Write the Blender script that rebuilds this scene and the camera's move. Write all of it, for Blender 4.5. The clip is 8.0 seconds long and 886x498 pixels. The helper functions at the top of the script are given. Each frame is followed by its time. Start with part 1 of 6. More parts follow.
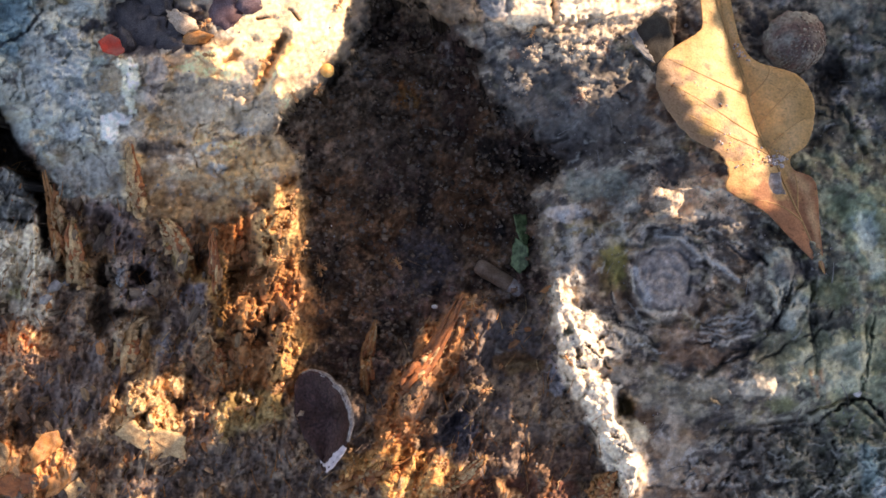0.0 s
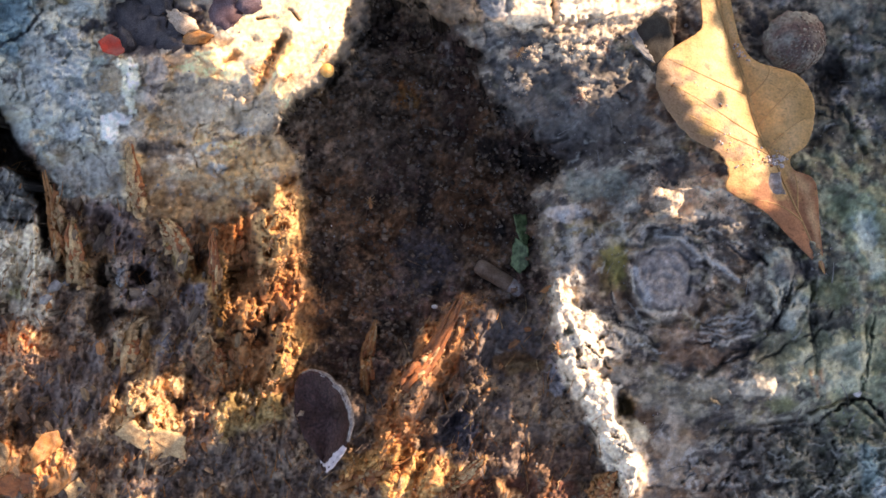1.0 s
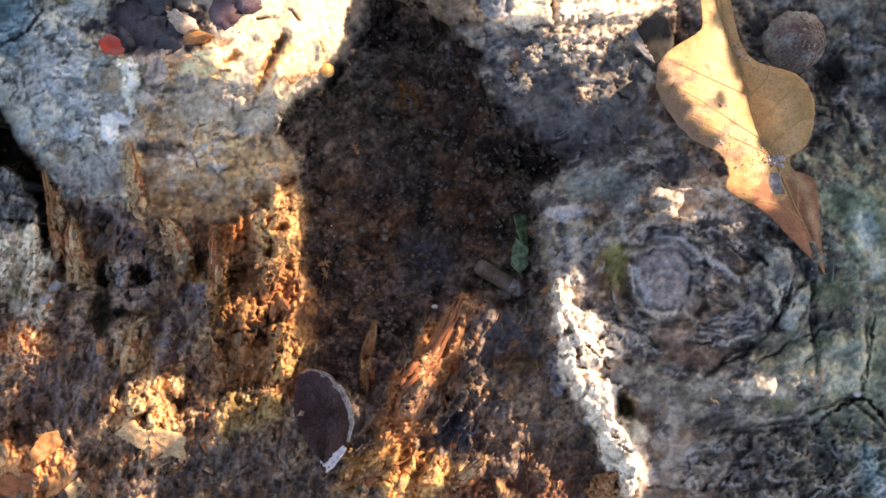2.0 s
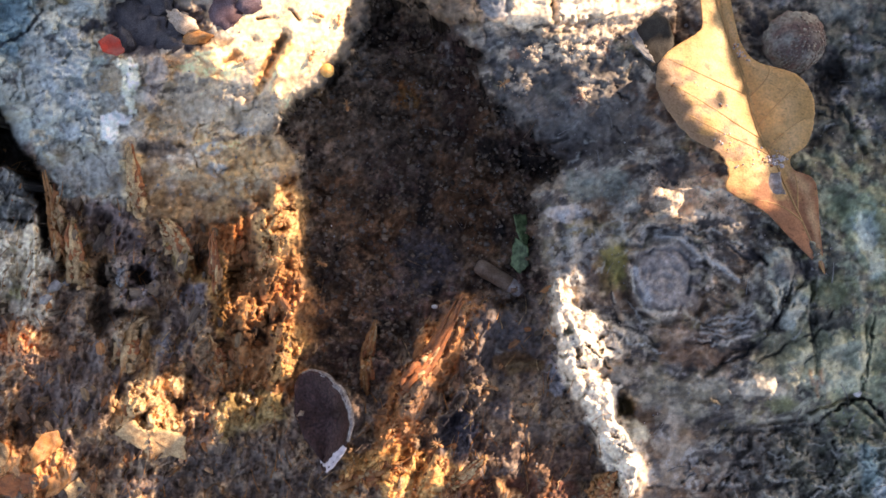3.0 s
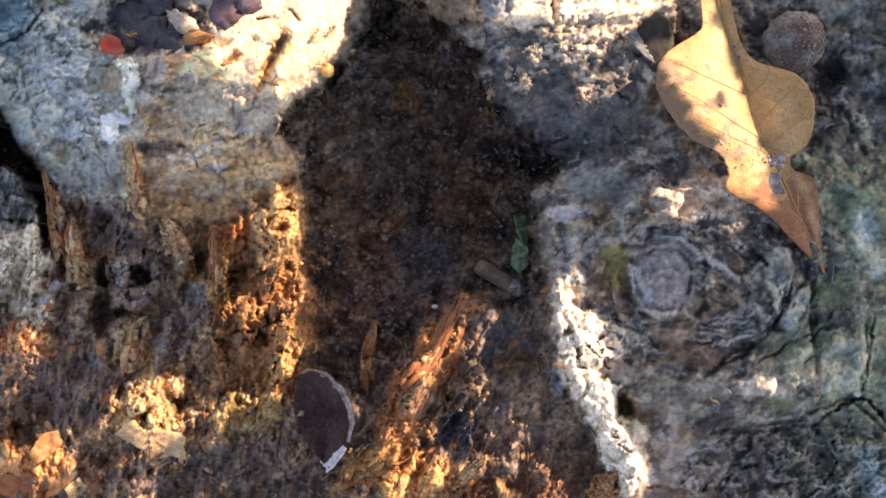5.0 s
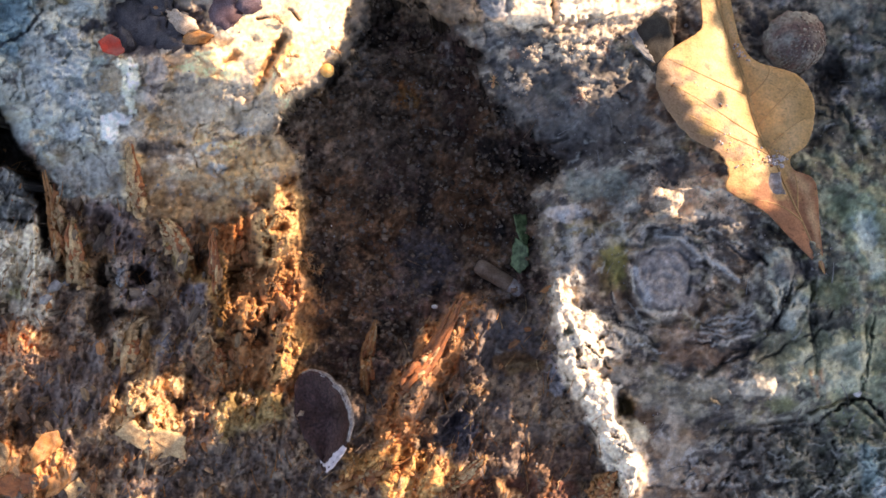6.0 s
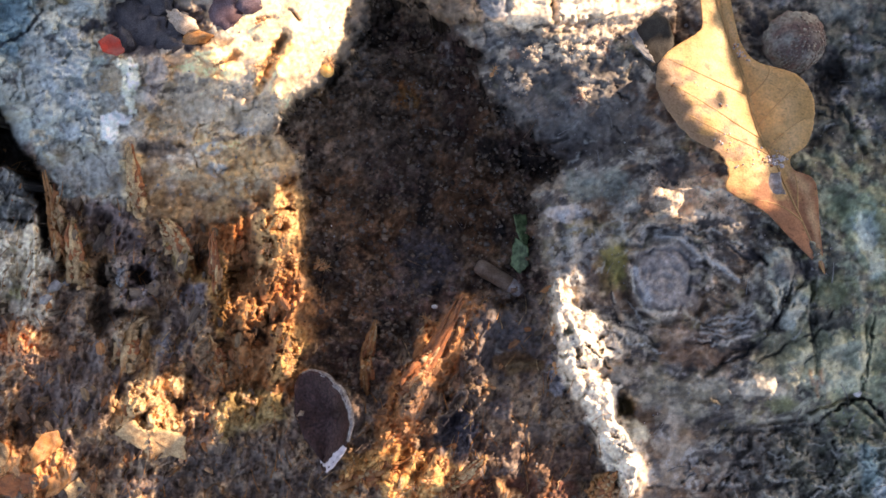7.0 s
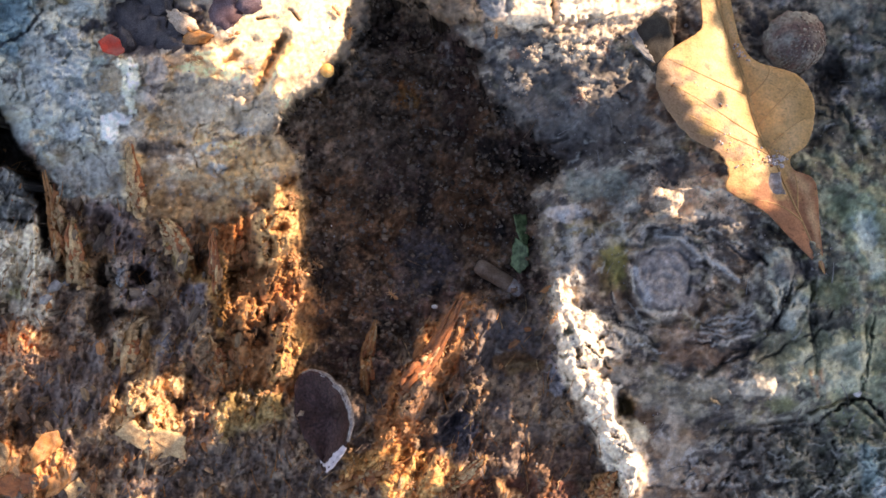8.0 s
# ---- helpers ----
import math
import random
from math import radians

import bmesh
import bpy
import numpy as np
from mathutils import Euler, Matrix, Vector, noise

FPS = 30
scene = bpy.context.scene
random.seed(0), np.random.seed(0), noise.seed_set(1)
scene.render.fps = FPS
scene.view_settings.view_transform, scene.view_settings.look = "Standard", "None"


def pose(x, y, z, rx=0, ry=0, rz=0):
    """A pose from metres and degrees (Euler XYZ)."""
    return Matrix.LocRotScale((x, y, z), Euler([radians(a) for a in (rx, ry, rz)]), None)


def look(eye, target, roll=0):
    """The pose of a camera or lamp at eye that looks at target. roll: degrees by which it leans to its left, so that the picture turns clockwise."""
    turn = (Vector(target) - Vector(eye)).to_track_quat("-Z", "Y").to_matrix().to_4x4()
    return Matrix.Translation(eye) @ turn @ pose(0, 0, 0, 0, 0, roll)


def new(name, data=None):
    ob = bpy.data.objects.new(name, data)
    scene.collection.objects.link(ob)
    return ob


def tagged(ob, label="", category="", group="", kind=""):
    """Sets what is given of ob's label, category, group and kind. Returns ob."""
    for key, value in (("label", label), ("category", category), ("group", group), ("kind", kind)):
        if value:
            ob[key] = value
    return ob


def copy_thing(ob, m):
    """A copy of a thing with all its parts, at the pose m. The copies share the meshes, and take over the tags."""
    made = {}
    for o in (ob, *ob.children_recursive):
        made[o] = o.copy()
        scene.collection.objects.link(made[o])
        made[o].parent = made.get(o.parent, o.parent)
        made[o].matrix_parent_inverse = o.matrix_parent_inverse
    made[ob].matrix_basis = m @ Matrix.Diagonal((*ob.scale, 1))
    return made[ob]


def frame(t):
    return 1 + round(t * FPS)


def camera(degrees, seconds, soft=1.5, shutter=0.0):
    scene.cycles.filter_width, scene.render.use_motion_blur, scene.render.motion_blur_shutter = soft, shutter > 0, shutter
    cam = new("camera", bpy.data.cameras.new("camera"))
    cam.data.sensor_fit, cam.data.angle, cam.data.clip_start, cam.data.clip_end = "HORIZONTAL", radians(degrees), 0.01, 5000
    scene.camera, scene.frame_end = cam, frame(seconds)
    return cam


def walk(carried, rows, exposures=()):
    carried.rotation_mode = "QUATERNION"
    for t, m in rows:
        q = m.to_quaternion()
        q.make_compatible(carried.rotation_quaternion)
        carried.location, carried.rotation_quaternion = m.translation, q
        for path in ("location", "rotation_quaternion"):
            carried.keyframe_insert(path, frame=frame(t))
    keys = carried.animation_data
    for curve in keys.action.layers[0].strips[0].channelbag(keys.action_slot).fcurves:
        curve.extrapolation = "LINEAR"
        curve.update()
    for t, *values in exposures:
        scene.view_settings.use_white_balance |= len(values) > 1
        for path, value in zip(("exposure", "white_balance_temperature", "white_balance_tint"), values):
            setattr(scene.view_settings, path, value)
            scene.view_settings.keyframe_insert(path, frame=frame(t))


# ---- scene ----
EYE = 0.2037          # the lens above the middle of the patch, metres
U = 0.00015           # one unit of the camera's view at height 0, metres
cam = camera(60, 8.0, soft=1.6)
walk(cam, [(0.0, pose(0, 0, EYE)), (8.0, pose(0, 0, EYE))],
     exposures=[(0.0, 1.30, 8500, 25), (0.5, 1.39, 8450, 25), (1.0, 1.47, 8350, 25), (1.5, 1.50, 8350, 25), (8.0, 1.50, 8350, 25)])

# ---- light ----
SUN_EL, SUN_AZ = radians(33), math.atan2(0.80, 0.60)      # azimuth from +y towards +x
SUN = Vector((math.sin(SUN_AZ) * math.cos(SUN_EL), math.cos(SUN_AZ) * math.cos(SUN_EL), math.sin(SUN_EL)))
world = bpy.data.worlds.new("world")
scene.world = world
world.use_nodes = True
sky = world.node_tree.nodes.new("ShaderNodeTexSky")
sky.sky_type, sky.sun_disc, sky.sun_elevation, sky.sun_rotation = "NISHITA", False, SUN_EL, SUN_AZ
world.node_tree.links.new(sky.outputs[0], world.node_tree.nodes["Background"].inputs[0])
world.node_tree.nodes["Background"].inputs[1].default_value = 0.15
lamp = bpy.data.lights.new("sun", "SUN")
lamp.energy, lamp.angle, lamp.color = 4.0, radians(0.45), (1.0, 0.89, 0.75)
sun = new("sun", lamp)
sun.matrix_world = look(SUN * 5, (0, 0, 0))


# ---- view helpers ----
def spot(u, v, z=0.0):
    """Place on the camera's ray through view point (u, v), at height z in millimetres; a unit is 0.15 mm at height 0.
    """
    k = U * (1 - z * 0.001 / EYE)
    return Vector(((u - 784) * k, (441 - v) * k, z * 0.001))


def grad(ix, iy, seed):
    h = (ix * 374761393 + iy * 668265263 + seed * 144665) & 0x7FFFFFFF
    h = ((h ^ (h >> 13)) * 1274126177) & 0x7FFFFFFF
    a = (h ^ (h >> 16)) % 4096 * (2 * math.pi / 4096)
    return np.cos(a), np.sin(a)


def perlin(x, y, seed=0):
    x0, y0 = np.floor(x).astype(np.int64), np.floor(y).astype(np.int64)
    fx, fy = x - x0, y - y0
    sx, sy = fx * fx * fx * (fx * (fx * 6 - 15) + 10), fy * fy * fy * (fy * (fy * 6 - 15) + 10)
    total = 0
    for dx in (0, 1):
        for dy in (0, 1):
            gx, gy = grad(x0 + dx, y0 + dy, seed)
            w = (sx if dx else 1 - sx) * (sy if dy else 1 - sy)
            total = total + w * (gx * (fx - dx) + gy * (fy - dy))
    return total * 1.5


def fbm(u, v, size, octaves=4, seed=0, gain=0.55):
    total, amp = 0, 1.0
    for i in range(octaves):
        total = total + amp * perlin(u / size + 17.3 * i, v / size - 9.1 * i, seed + i)
        size, amp = size / 2.03, amp * gain
    return total


def ridged(u, v, size, octaves=3, seed=0):
    total, amp = 0, 1.0
    for i in range(octaves):
        total = total + amp * (1 - 2.2 * np.abs(perlin(u / size + 5.7 * i, v / size + 3.1 * i, seed + i)))
        size, amp = size / 2.1, amp * 0.5
    return total


def worley(u, v, size, seed=0):
    """Distances to the nearest and second nearest of scattered points, in cells, and a value for the nearest one's cell."""
    x, y = u / size, v / size
    x0, y0 = np.floor(x).astype(np.int64), np.floor(y).astype(np.int64)
    f1, f2, own = np.full(u.shape, 9.0), np.full(u.shape, 9.0), np.zeros(u.shape)
    for dx in (-1, 0, 1):
        for dy in (-1, 0, 1):
            a, b = grad(x0 + dx, y0 + dy, seed)
            d = np.hypot(x0 + dx + 0.5 + 0.45 * a - x, y0 + dy + 0.5 + 0.45 * b - y)
            f2 = np.where(d < f1, f1, np.minimum(f2, d))
            own = np.where(d < f1, 0.5 + 0.5 * np.sin(a * 37 + b * 91), own)
            f1 = np.minimum(f1, d)
    return f1, f2, own


def turned(u, v, degrees, stretch):
    """Coordinates turned so that the grain runs along the given direction (degrees from +u towards -v)."""
    a = radians(degrees)
    along, across = u * math.cos(a) - v * math.sin(a), u * math.sin(a) + v * math.cos(a)
    return along / stretch, across


def smooth(x, lo, hi):
    t = np.clip((x - lo) / (hi - lo), 0, 1)
    return t * t * (3 - 2 * t)


def inside(u, v, outline):
    """Signed distance to an outline, positive inside."""
    best, sign = np.full(u.shape, 1e9), np.zeros(u.shape, bool)
    for (ax, ay), (bx, by) in zip(outline, outline[1:] + outline[:1]):
        ex, ey = bx - ax, by - ay
        t = np.clip(((u - ax) * ex + (v - ay) * ey) / (ex * ex + ey * ey), 0, 1)
        best = np.minimum(best, np.hypot(u - ax - t * ex, v - ay - t * ey))
        if ay != by:
            sign ^= ((ay > v) != (by > v)) & (u < ex * (v - ay) / ey + ax)
    return np.where(sign, best, -best)


def line(u, v, *points):
    """Distance to a broken line."""
    best = np.full(u.shape, 1e9)
    for (ax, ay), (bx, by) in zip(points, points[1:]):
        ex, ey = bx - ax, by - ay
        t = np.clip(((u - ax) * ex + (v - ay) * ey) / (ex * ex + ey * ey), 0, 1)
        best = np.minimum(best, np.hypot(u - ax - t * ex, v - ay - t * ey))
    return best


def oval(u, v, u0, v0, ru, rv, degrees=0):
    a = radians(degrees)
    du, dv = u - u0, v - v0
    return np.hypot((du * math.cos(a) - dv * math.sin(a)) / ru, (du * math.sin(a) + dv * math.cos(a)) / rv)


def bump(*args):
    return np.exp(-oval(*args) ** 2)


# ---- materials ----
def mat(name, colour, rough=0.85, spread=0.35, size=0.0012, relief=0.4, gloss=0.3, through_light=0.0, attribute="", second=None, detail=0.0003):
    """A rough natural surface: two scales of colour grain and a fine relief; attribute names a colour layer of the mesh."""
    m = bpy.data.materials.new(name)
    m.use_nodes = True
    nt = m.node_tree
    n, l = nt.nodes, nt.links
    bsdf = n["Principled BSDF"]
    geo = n.new("ShaderNodeTexCoord")
    coarse, fine = n.new("ShaderNodeTexNoise"), n.new("ShaderNodeTexNoise")
    for tex, s in ((coarse, size), (fine, detail)):
        tex.inputs["Scale"].default_value, tex.inputs["Detail"].default_value = 1 / s, 5
        l.new(geo.outputs["Object"], tex.inputs["Vector"])
    if attribute:
        base = n.new("ShaderNodeVertexColor")
        base.layer_name = attribute
        source = base.outputs[0]
    else:
        mix = n.new("ShaderNodeMix")
        mix.data_type = "RGBA"
        ramp = n.new("ShaderNodeMapRange")
        ramp.inputs[1].default_value, ramp.inputs[2].default_value = 0.38, 0.62
        l.new(coarse.outputs[0], ramp.inputs[0])
        l.new(ramp.outputs[0], mix.inputs[0])
        mix.inputs[6].default_value = (*colour, 1)
        mix.inputs[7].default_value = (*(second or [c * (1 - spread) for c in colour]), 1)
        source = mix.outputs[2]
    grain = n.new("ShaderNodeMapRange")
    grain.inputs[1].default_value, grain.inputs[2].default_value = 0.3, 0.7
    grain.inputs[3].default_value, grain.inputs[4].default_value = 1 - spread, 1 + spread
    l.new(fine.outputs[0], grain.inputs[0])
    tint = n.new("ShaderNodeMix")
    tint.data_type, tint.blend_type = "RGBA", "MULTIPLY"
    tint.inputs[0].default_value = 1
    l.new(source, tint.inputs[6])
    l.new(grain.outputs[0], tint.inputs[7])
    l.new(tint.outputs[2], bsdf.inputs["Base Color"])
    bsdf.inputs["Roughness"].default_value = rough
    bsdf.inputs["Specular IOR Level"].default_value = gloss
    b = n.new("ShaderNodeBump")
    b.inputs["Strength"].default_value, b.inputs["Distance"].default_value = relief, 0.0003
    l.new(fine.outputs[0], b.inputs["Height"])
    l.new(b.outputs[0], bsdf.inputs["Normal"])
    if through_light:
        out, back, both = n["Material Output"], n.new("ShaderNodeBsdfTranslucent"), n.new("ShaderNodeMixShader")
        l.new(tint.outputs[2], back.inputs[0])
        both.inputs[0].default_value = through_light
        l.new(bsdf.outputs[0], both.inputs[1])
        l.new(back.outputs[0], both.inputs[2])
        l.new(both.outputs[0], out.inputs[0])
    return m


M_SOIL = mat("humus", (0.1, 0.08, 0.06), attribute="tone", spread=0.45, relief=0.8, gloss=0.25)


def add_broad_patches(m):
    """Litter and bare earth in patches of half a metre and of a hand's width."""
    n, l = m.node_tree.nodes, m.node_tree.links
    tint = next(x for x in n if x.type == "MIX" and x.blend_type == "MULTIPLY")
    source = tint.inputs[6].links[0].from_socket
    for size in (0.45, 0.07):
        tex, span, mul = n.new("ShaderNodeTexNoise"), n.new("ShaderNodeMapRange"), n.new("ShaderNodeMix")
        tex.inputs["Scale"].default_value, tex.inputs["Detail"].default_value = 1 / size, 4
        l.new(n["Texture Coordinate"].outputs["Object"], tex.inputs["Vector"])
        span.inputs[1].default_value, span.inputs[2].default_value = 0.35, 0.65
        span.inputs[3].default_value, span.inputs[4].default_value = 0.8, 1.2
        l.new(tex.outputs[0], span.inputs[0])
        mul.data_type, mul.blend_type = "RGBA", "MULTIPLY"
        mul.inputs[0].default_value = 1
        l.new(source, mul.inputs[6])
        l.new(span.outputs[0], mul.inputs[7])
        source = mul.outputs[2]
    l.new(source, tint.inputs[6])


add_broad_patches(M_SOIL)
M_STONE = mat("weathered_stone", (0.3, 0.3, 0.3), attribute="tone", spread=0.16, relief=0.5)
M_WOOD = mat("rotten_wood", (0.3, 0.2, 0.1), attribute="tone", spread=0.35, relief=0.7, gloss=0.35, rough=0.7)
M_BARK = mat("grey_bark", (0.2, 0.2, 0.2), attribute="tone", spread=0.2, relief=0.4, gloss=0.4, rough=0.65)
M_LEAF = mat("dry_leaf", (0.56, 0.33, 0.11), attribute="tone", rough=0.5, spread=0.22, size=0.007, relief=0.5, gloss=0.3, through_light=0.3, second=(0.44, 0.22, 0.065), detail=0.0005)
M_VEIN = mat("leaf_vein", (0.46, 0.265, 0.11), rough=0.5, spread=0.15)
M_CAP = mat("acorn_cap", (0.14, 0.088, 0.08), spread=0.45, size=0.004, second=(0.22, 0.22, 0.20), rough=0.7, detail=0.0008)
M_DARKNUT = mat("dark_husk", (0.05, 0.05, 0.06), spread=0.5, rough=0.6, gloss=0.4, second=(0.095, 0.09, 0.095), size=0.0025, relief=0.8)
M_PURPLE = mat("purple_bark", (0.034, 0.016, 0.014), spread=0.6, rough=0.5, second=(0.062, 0.034, 0.033), size=0.006, gloss=0.15, relief=1.0, detail=0.0007)
M_RIM = mat("pale_rim", (0.55, 0.50, 0.52), spread=0.2, rough=0.6)
# bark flake's upper rim: shade put into a darker rim colour
M_SHADEDEDGE = mat("dull_edge", (0.15, 0.125, 0.115), spread=0.4, rough=0.8, second=(0.27, 0.25, 0.24), size=0.0012)
M_RIMCREAM = mat("cream_crust", (0.58, 0.47, 0.36), spread=0.3, rough=0.9, second=(0.42, 0.32, 0.24), size=0.001)
M_GREEN = mat("green_leaf", (0.15, 0.24, 0.11), spread=0.3, rough=0.35, second=(0.035, 0.07, 0.025), size=0.0016, gloss=0.5, through_light=0.15)
M_TWIG = mat("twig_stub", (0.12, 0.075, 0.05), spread=0.4, second=(0.20, 0.145, 0.11), size=0.003, rough=0.6)
M_SCRAP = mat("dark_old_leaf", (0.030, 0.026, 0.021), spread=0.3, rough=0.5, second=(0.055, 0.052, 0.046), size=0.003, gloss=0.25)
M_PALEEND = mat("pale_twig_end", (0.30, 0.29, 0.30), spread=0.3, rough=0.6, second=(0.16, 0.13, 0.12), size=0.002)
M_RED = mat("red_skin", (0.55, 0.055, 0.03), spread=0.25, rough=0.45, gloss=0.2, second=(0.42, 0.10, 0.07), size=0.003)
M_HUSK = mat("mauve_husk", (0.13, 0.098, 0.12), spread=0.4, rough=0.6, gloss=0.25, second=(0.09, 0.05, 0.055), size=0.004, relief=0.8)
M_WHITE = mat("white_grain", (0.80, 0.76, 0.74), spread=0.08, rough=0.4)
M_AMBER = mat("amber_seed", (0.62, 0.30, 0.08), spread=0.2, rough=0.4, second=(0.7, 0.42, 0.16))
M_CHIP = mat("wood_chip", (0.40, 0.20, 0.09), spread=0.35, rough=0.7, second=(0.30, 0.13, 0.04), size=0.0015)
M_CHIPPALE = mat("pale_wood_chip", (0.52, 0.37, 0.20), spread=0.4, rough=0.75, second=(0.33, 0.21, 0.11), size=0.0015)
M_CHIPRED = mat("red_wood_chip", (0.34, 0.12, 0.045), spread=0.35, rough=0.7, second=(0.20, 0.08, 0.04), size=0.0015)
M_CHIPGREY = mat("grey_bark_chip", (0.26, 0.27, 0.27), spread=0.35, rough=0.8, second=(0.15, 0.15, 0.16), size=0.0012)
M_ANT = mat("ant_shell", (0.48, 0.24, 0.10), spread=0.2, rough=0.3, gloss=0.5, second=(0.38, 0.16, 0.06), size=0.0006)
M_ANTLEG = mat("ant_leg", (0.55, 0.34, 0.17), spread=0.15, rough=0.35)
M_FOLIAGE = mat("shrub_foliage", (0.07, 0.11, 0.03), spread=0.3, size=0.01, rough=0.5)
M_STEM = mat("shrub_stem", (0.16, 0.11, 0.07), spread=0.3, size=0.004)


def frag_mat(name, colours, grain=0.0006):
    """Torn wood: one of a range of browns for each piece, with a grain along its length."""
    m = mat(name, (1, 1, 1), spread=0.45, relief=0.9, rough=0.75, detail=grain)
    n, l = m.node_tree.nodes, m.node_tree.links
    info, ramp, squeeze = n.new("ShaderNodeObjectInfo"), n.new("ShaderNodeValToRGB"), n.new("ShaderNodeMapping")
    for i, c in enumerate(colours):
        e = ramp.color_ramp.elements[i] if i < 2 else ramp.color_ramp.elements.new(0.5)
        e.color = (*c, 1)
    for i, e in enumerate(ramp.color_ramp.elements):
        e.position = i / (len(colours) - 1)
    l.new(info.outputs["Random"], ramp.inputs[0])
    squeeze.inputs["Scale"].default_value = (0.22, 1, 1)
    for node in list(n):
        if node.type == "TEX_NOISE":
            l.new(n["Texture Coordinate"].outputs["Object"], squeeze.inputs[0])
            l.new(squeeze.outputs[0], node.inputs["Vector"])
        if node.type == "MIX" and node.blend_type == "MULTIPLY":
            l.new(ramp.outputs[0], node.inputs[6])
    return m


M_FRAGBROWN = frag_mat("brown_rot", ((0.085, 0.053, 0.033), (0.16, 0.10, 0.055), (0.12, 0.095, 0.075), (0.24, 0.155, 0.08), (0.095, 0.062, 0.045), (0.17, 0.125, 0.09)))
M_FRAGORANGE = frag_mat("orange_rot", ((0.30, 0.12, 0.045), (0.44, 0.22, 0.10), (0.20, 0.085, 0.04), (0.52, 0.33, 0.18), (0.36, 0.14, 0.05)))


def island_mat(name, colours):
    """Crumbs, each loose bit in a tone of its own."""
    m = frag_mat(name, colours)
    n, l = m.node_tree.nodes, m.node_tree.links
    l.new(n.new("ShaderNodeNewGeometry").outputs["Random Per Island"], n["Color Ramp"].inputs[0])
    return m


M_CRUMBSOIL = island_mat("soil_crumb", ((0.05, 0.034, 0.025), (0.13, 0.088, 0.058), (0.07, 0.048, 0.037), (0.19, 0.14, 0.10), (0.12, 0.105, 0.095)))
M_CRUMBWOOD = island_mat("wood_crumb", ((0.05, 0.03, 0.02), (0.20, 0.10, 0.04), (0.10, 0.06, 0.035), (0.30, 0.17, 0.07), (0.08, 0.07, 0.062), (0.24, 0.08, 0.03)))


# ---- the patch of ground: one relief, cut into its soil, stone, rotten log and bark ----
STEP, MARGIN = 2.0, 150
us = np.arange(-MARGIN, 1568 + MARGIN + 1, STEP)
vs = np.arange(-MARGIN, 882 + MARGIN + 1, STEP)
GU, GV = np.meshgrid(us, vs)
ROWS, COLS = GU.shape
WU = GU + 16 * fbm(GU, GV, 60, 4, 3)
WV = GV + 16 * fbm(GU, GV, 60, 4, 11)

STONE = [(-400, -400), (648, -400), (650, 20), (612, 95), (580, 150), (512, 182), (490, 240), (535, 300), (470, 370), (390, 395), (300, 400),
         (215, 385), (130, 350), (85, 318), (30, 262), (-10, 215), (-400, 100)]
SOIL = [(648, -400), (700, -400), (700, -10), (770, 30), (840, 90), (870, 170), (960, 255), (985, 290), (945, 370), (950, 450), (970, 500),
        (940, 540), (880, 545), (820, 520), (780, 560), (720, 620), (660, 700), (600, 690), (550, 640), (560, 560), (540, 470), (545, 380),
        (535, 300), (490, 240), (512, 182), (580, 150), (612, 95), (650, 20)]
BARK = [(700, -400), (2100, -400), (2100, 1300), (1110, 1300), (1110, 850), (1050, 740), (985, 660), (975, 560), (970, 500), (950, 450),
        (945, 370), (985, 290), (960, 255), (870, 170), (840, 90), (770, 30), (700, -10)]
WOOD = [(-400, 100), (-10, 215), (30, 262), (85, 318), (130, 350), (215, 385), (300, 400), (390, 395), (470, 370), (535, 300), (545, 380),
        (540, 470), (560, 560), (550, 640), (600, 690), (660, 700), (720, 620), (780, 560), (820, 520), (880, 545), (940, 540), (970, 500),
        (975, 560), (985, 660), (1050, 740), (1110, 850), (1110, 1300), (-400, 1300)]
reach = np.stack([inside(WU, WV, o) for o in (SOIL, STONE, WOOD, BARK)])
zone = reach.argmax(0)
blend = np.exp((reach - reach.max(0)) / 10.0)
blend /= blend.sum(0)
rag = 26 * fbm(GU, GV, 34, 4, 14)
tint = np.exp((reach + np.stack([0 * rag, rag, -rag, 0.6 * rag]) - reach.max(0)) / 9.0)
tint /= tint.sum(0)


# lumps and cracks shared by the forms below
BU, BV = GU + 9 * fbm(GU, GV, 30, 3, 5), GV + 9 * fbm(GU, GV, 30, 3, 7)
BIG1, BIG2, BIGC = worley(BU, BV, 62, 1)
MID1, MID2, MIDC = worley(BU, BV, 30, 2)
TINY1, TINY2, TINYC = worley(GU + 3 * fbm(GU, GV, 9, 2, 8), GV + 3 * fbm(GU, GV, 9, 2, 9), 13, 3)


SU, SV = GU + 22 * fbm(GU, GV, 48, 4, 15), GV + 22 * fbm(GU, GV, 48, 4, 16)
CELL1, CELL2, CELLC = worley(SU, SV, 44, 6)
CELLC = CELLC * 0.75 + 0.25 * MIDC


def dome(f1, top=0.75):
    return 1 - np.clip(f1 / top, 0, 1) ** 2


def soil_height(u, v):
    h = -12 - 9 * bump(u, v, 770, 330, 160, 190) - 6 * bump(u, v, 720, 170, 90, 160)
    h = h + 2.6 * fbm(u, v, 100, 3, 21) + 3.4 * dome(BIG1) * BIGC + 2.2 * fbm(u, v, 40, 3, 23) + 1.8 * dome(MID1) * (0.2 + MIDC) + 0.8 * dome(TINY1) * TINYC
    return h + 0.5 * fbm(u, v, 10, 2, 29)


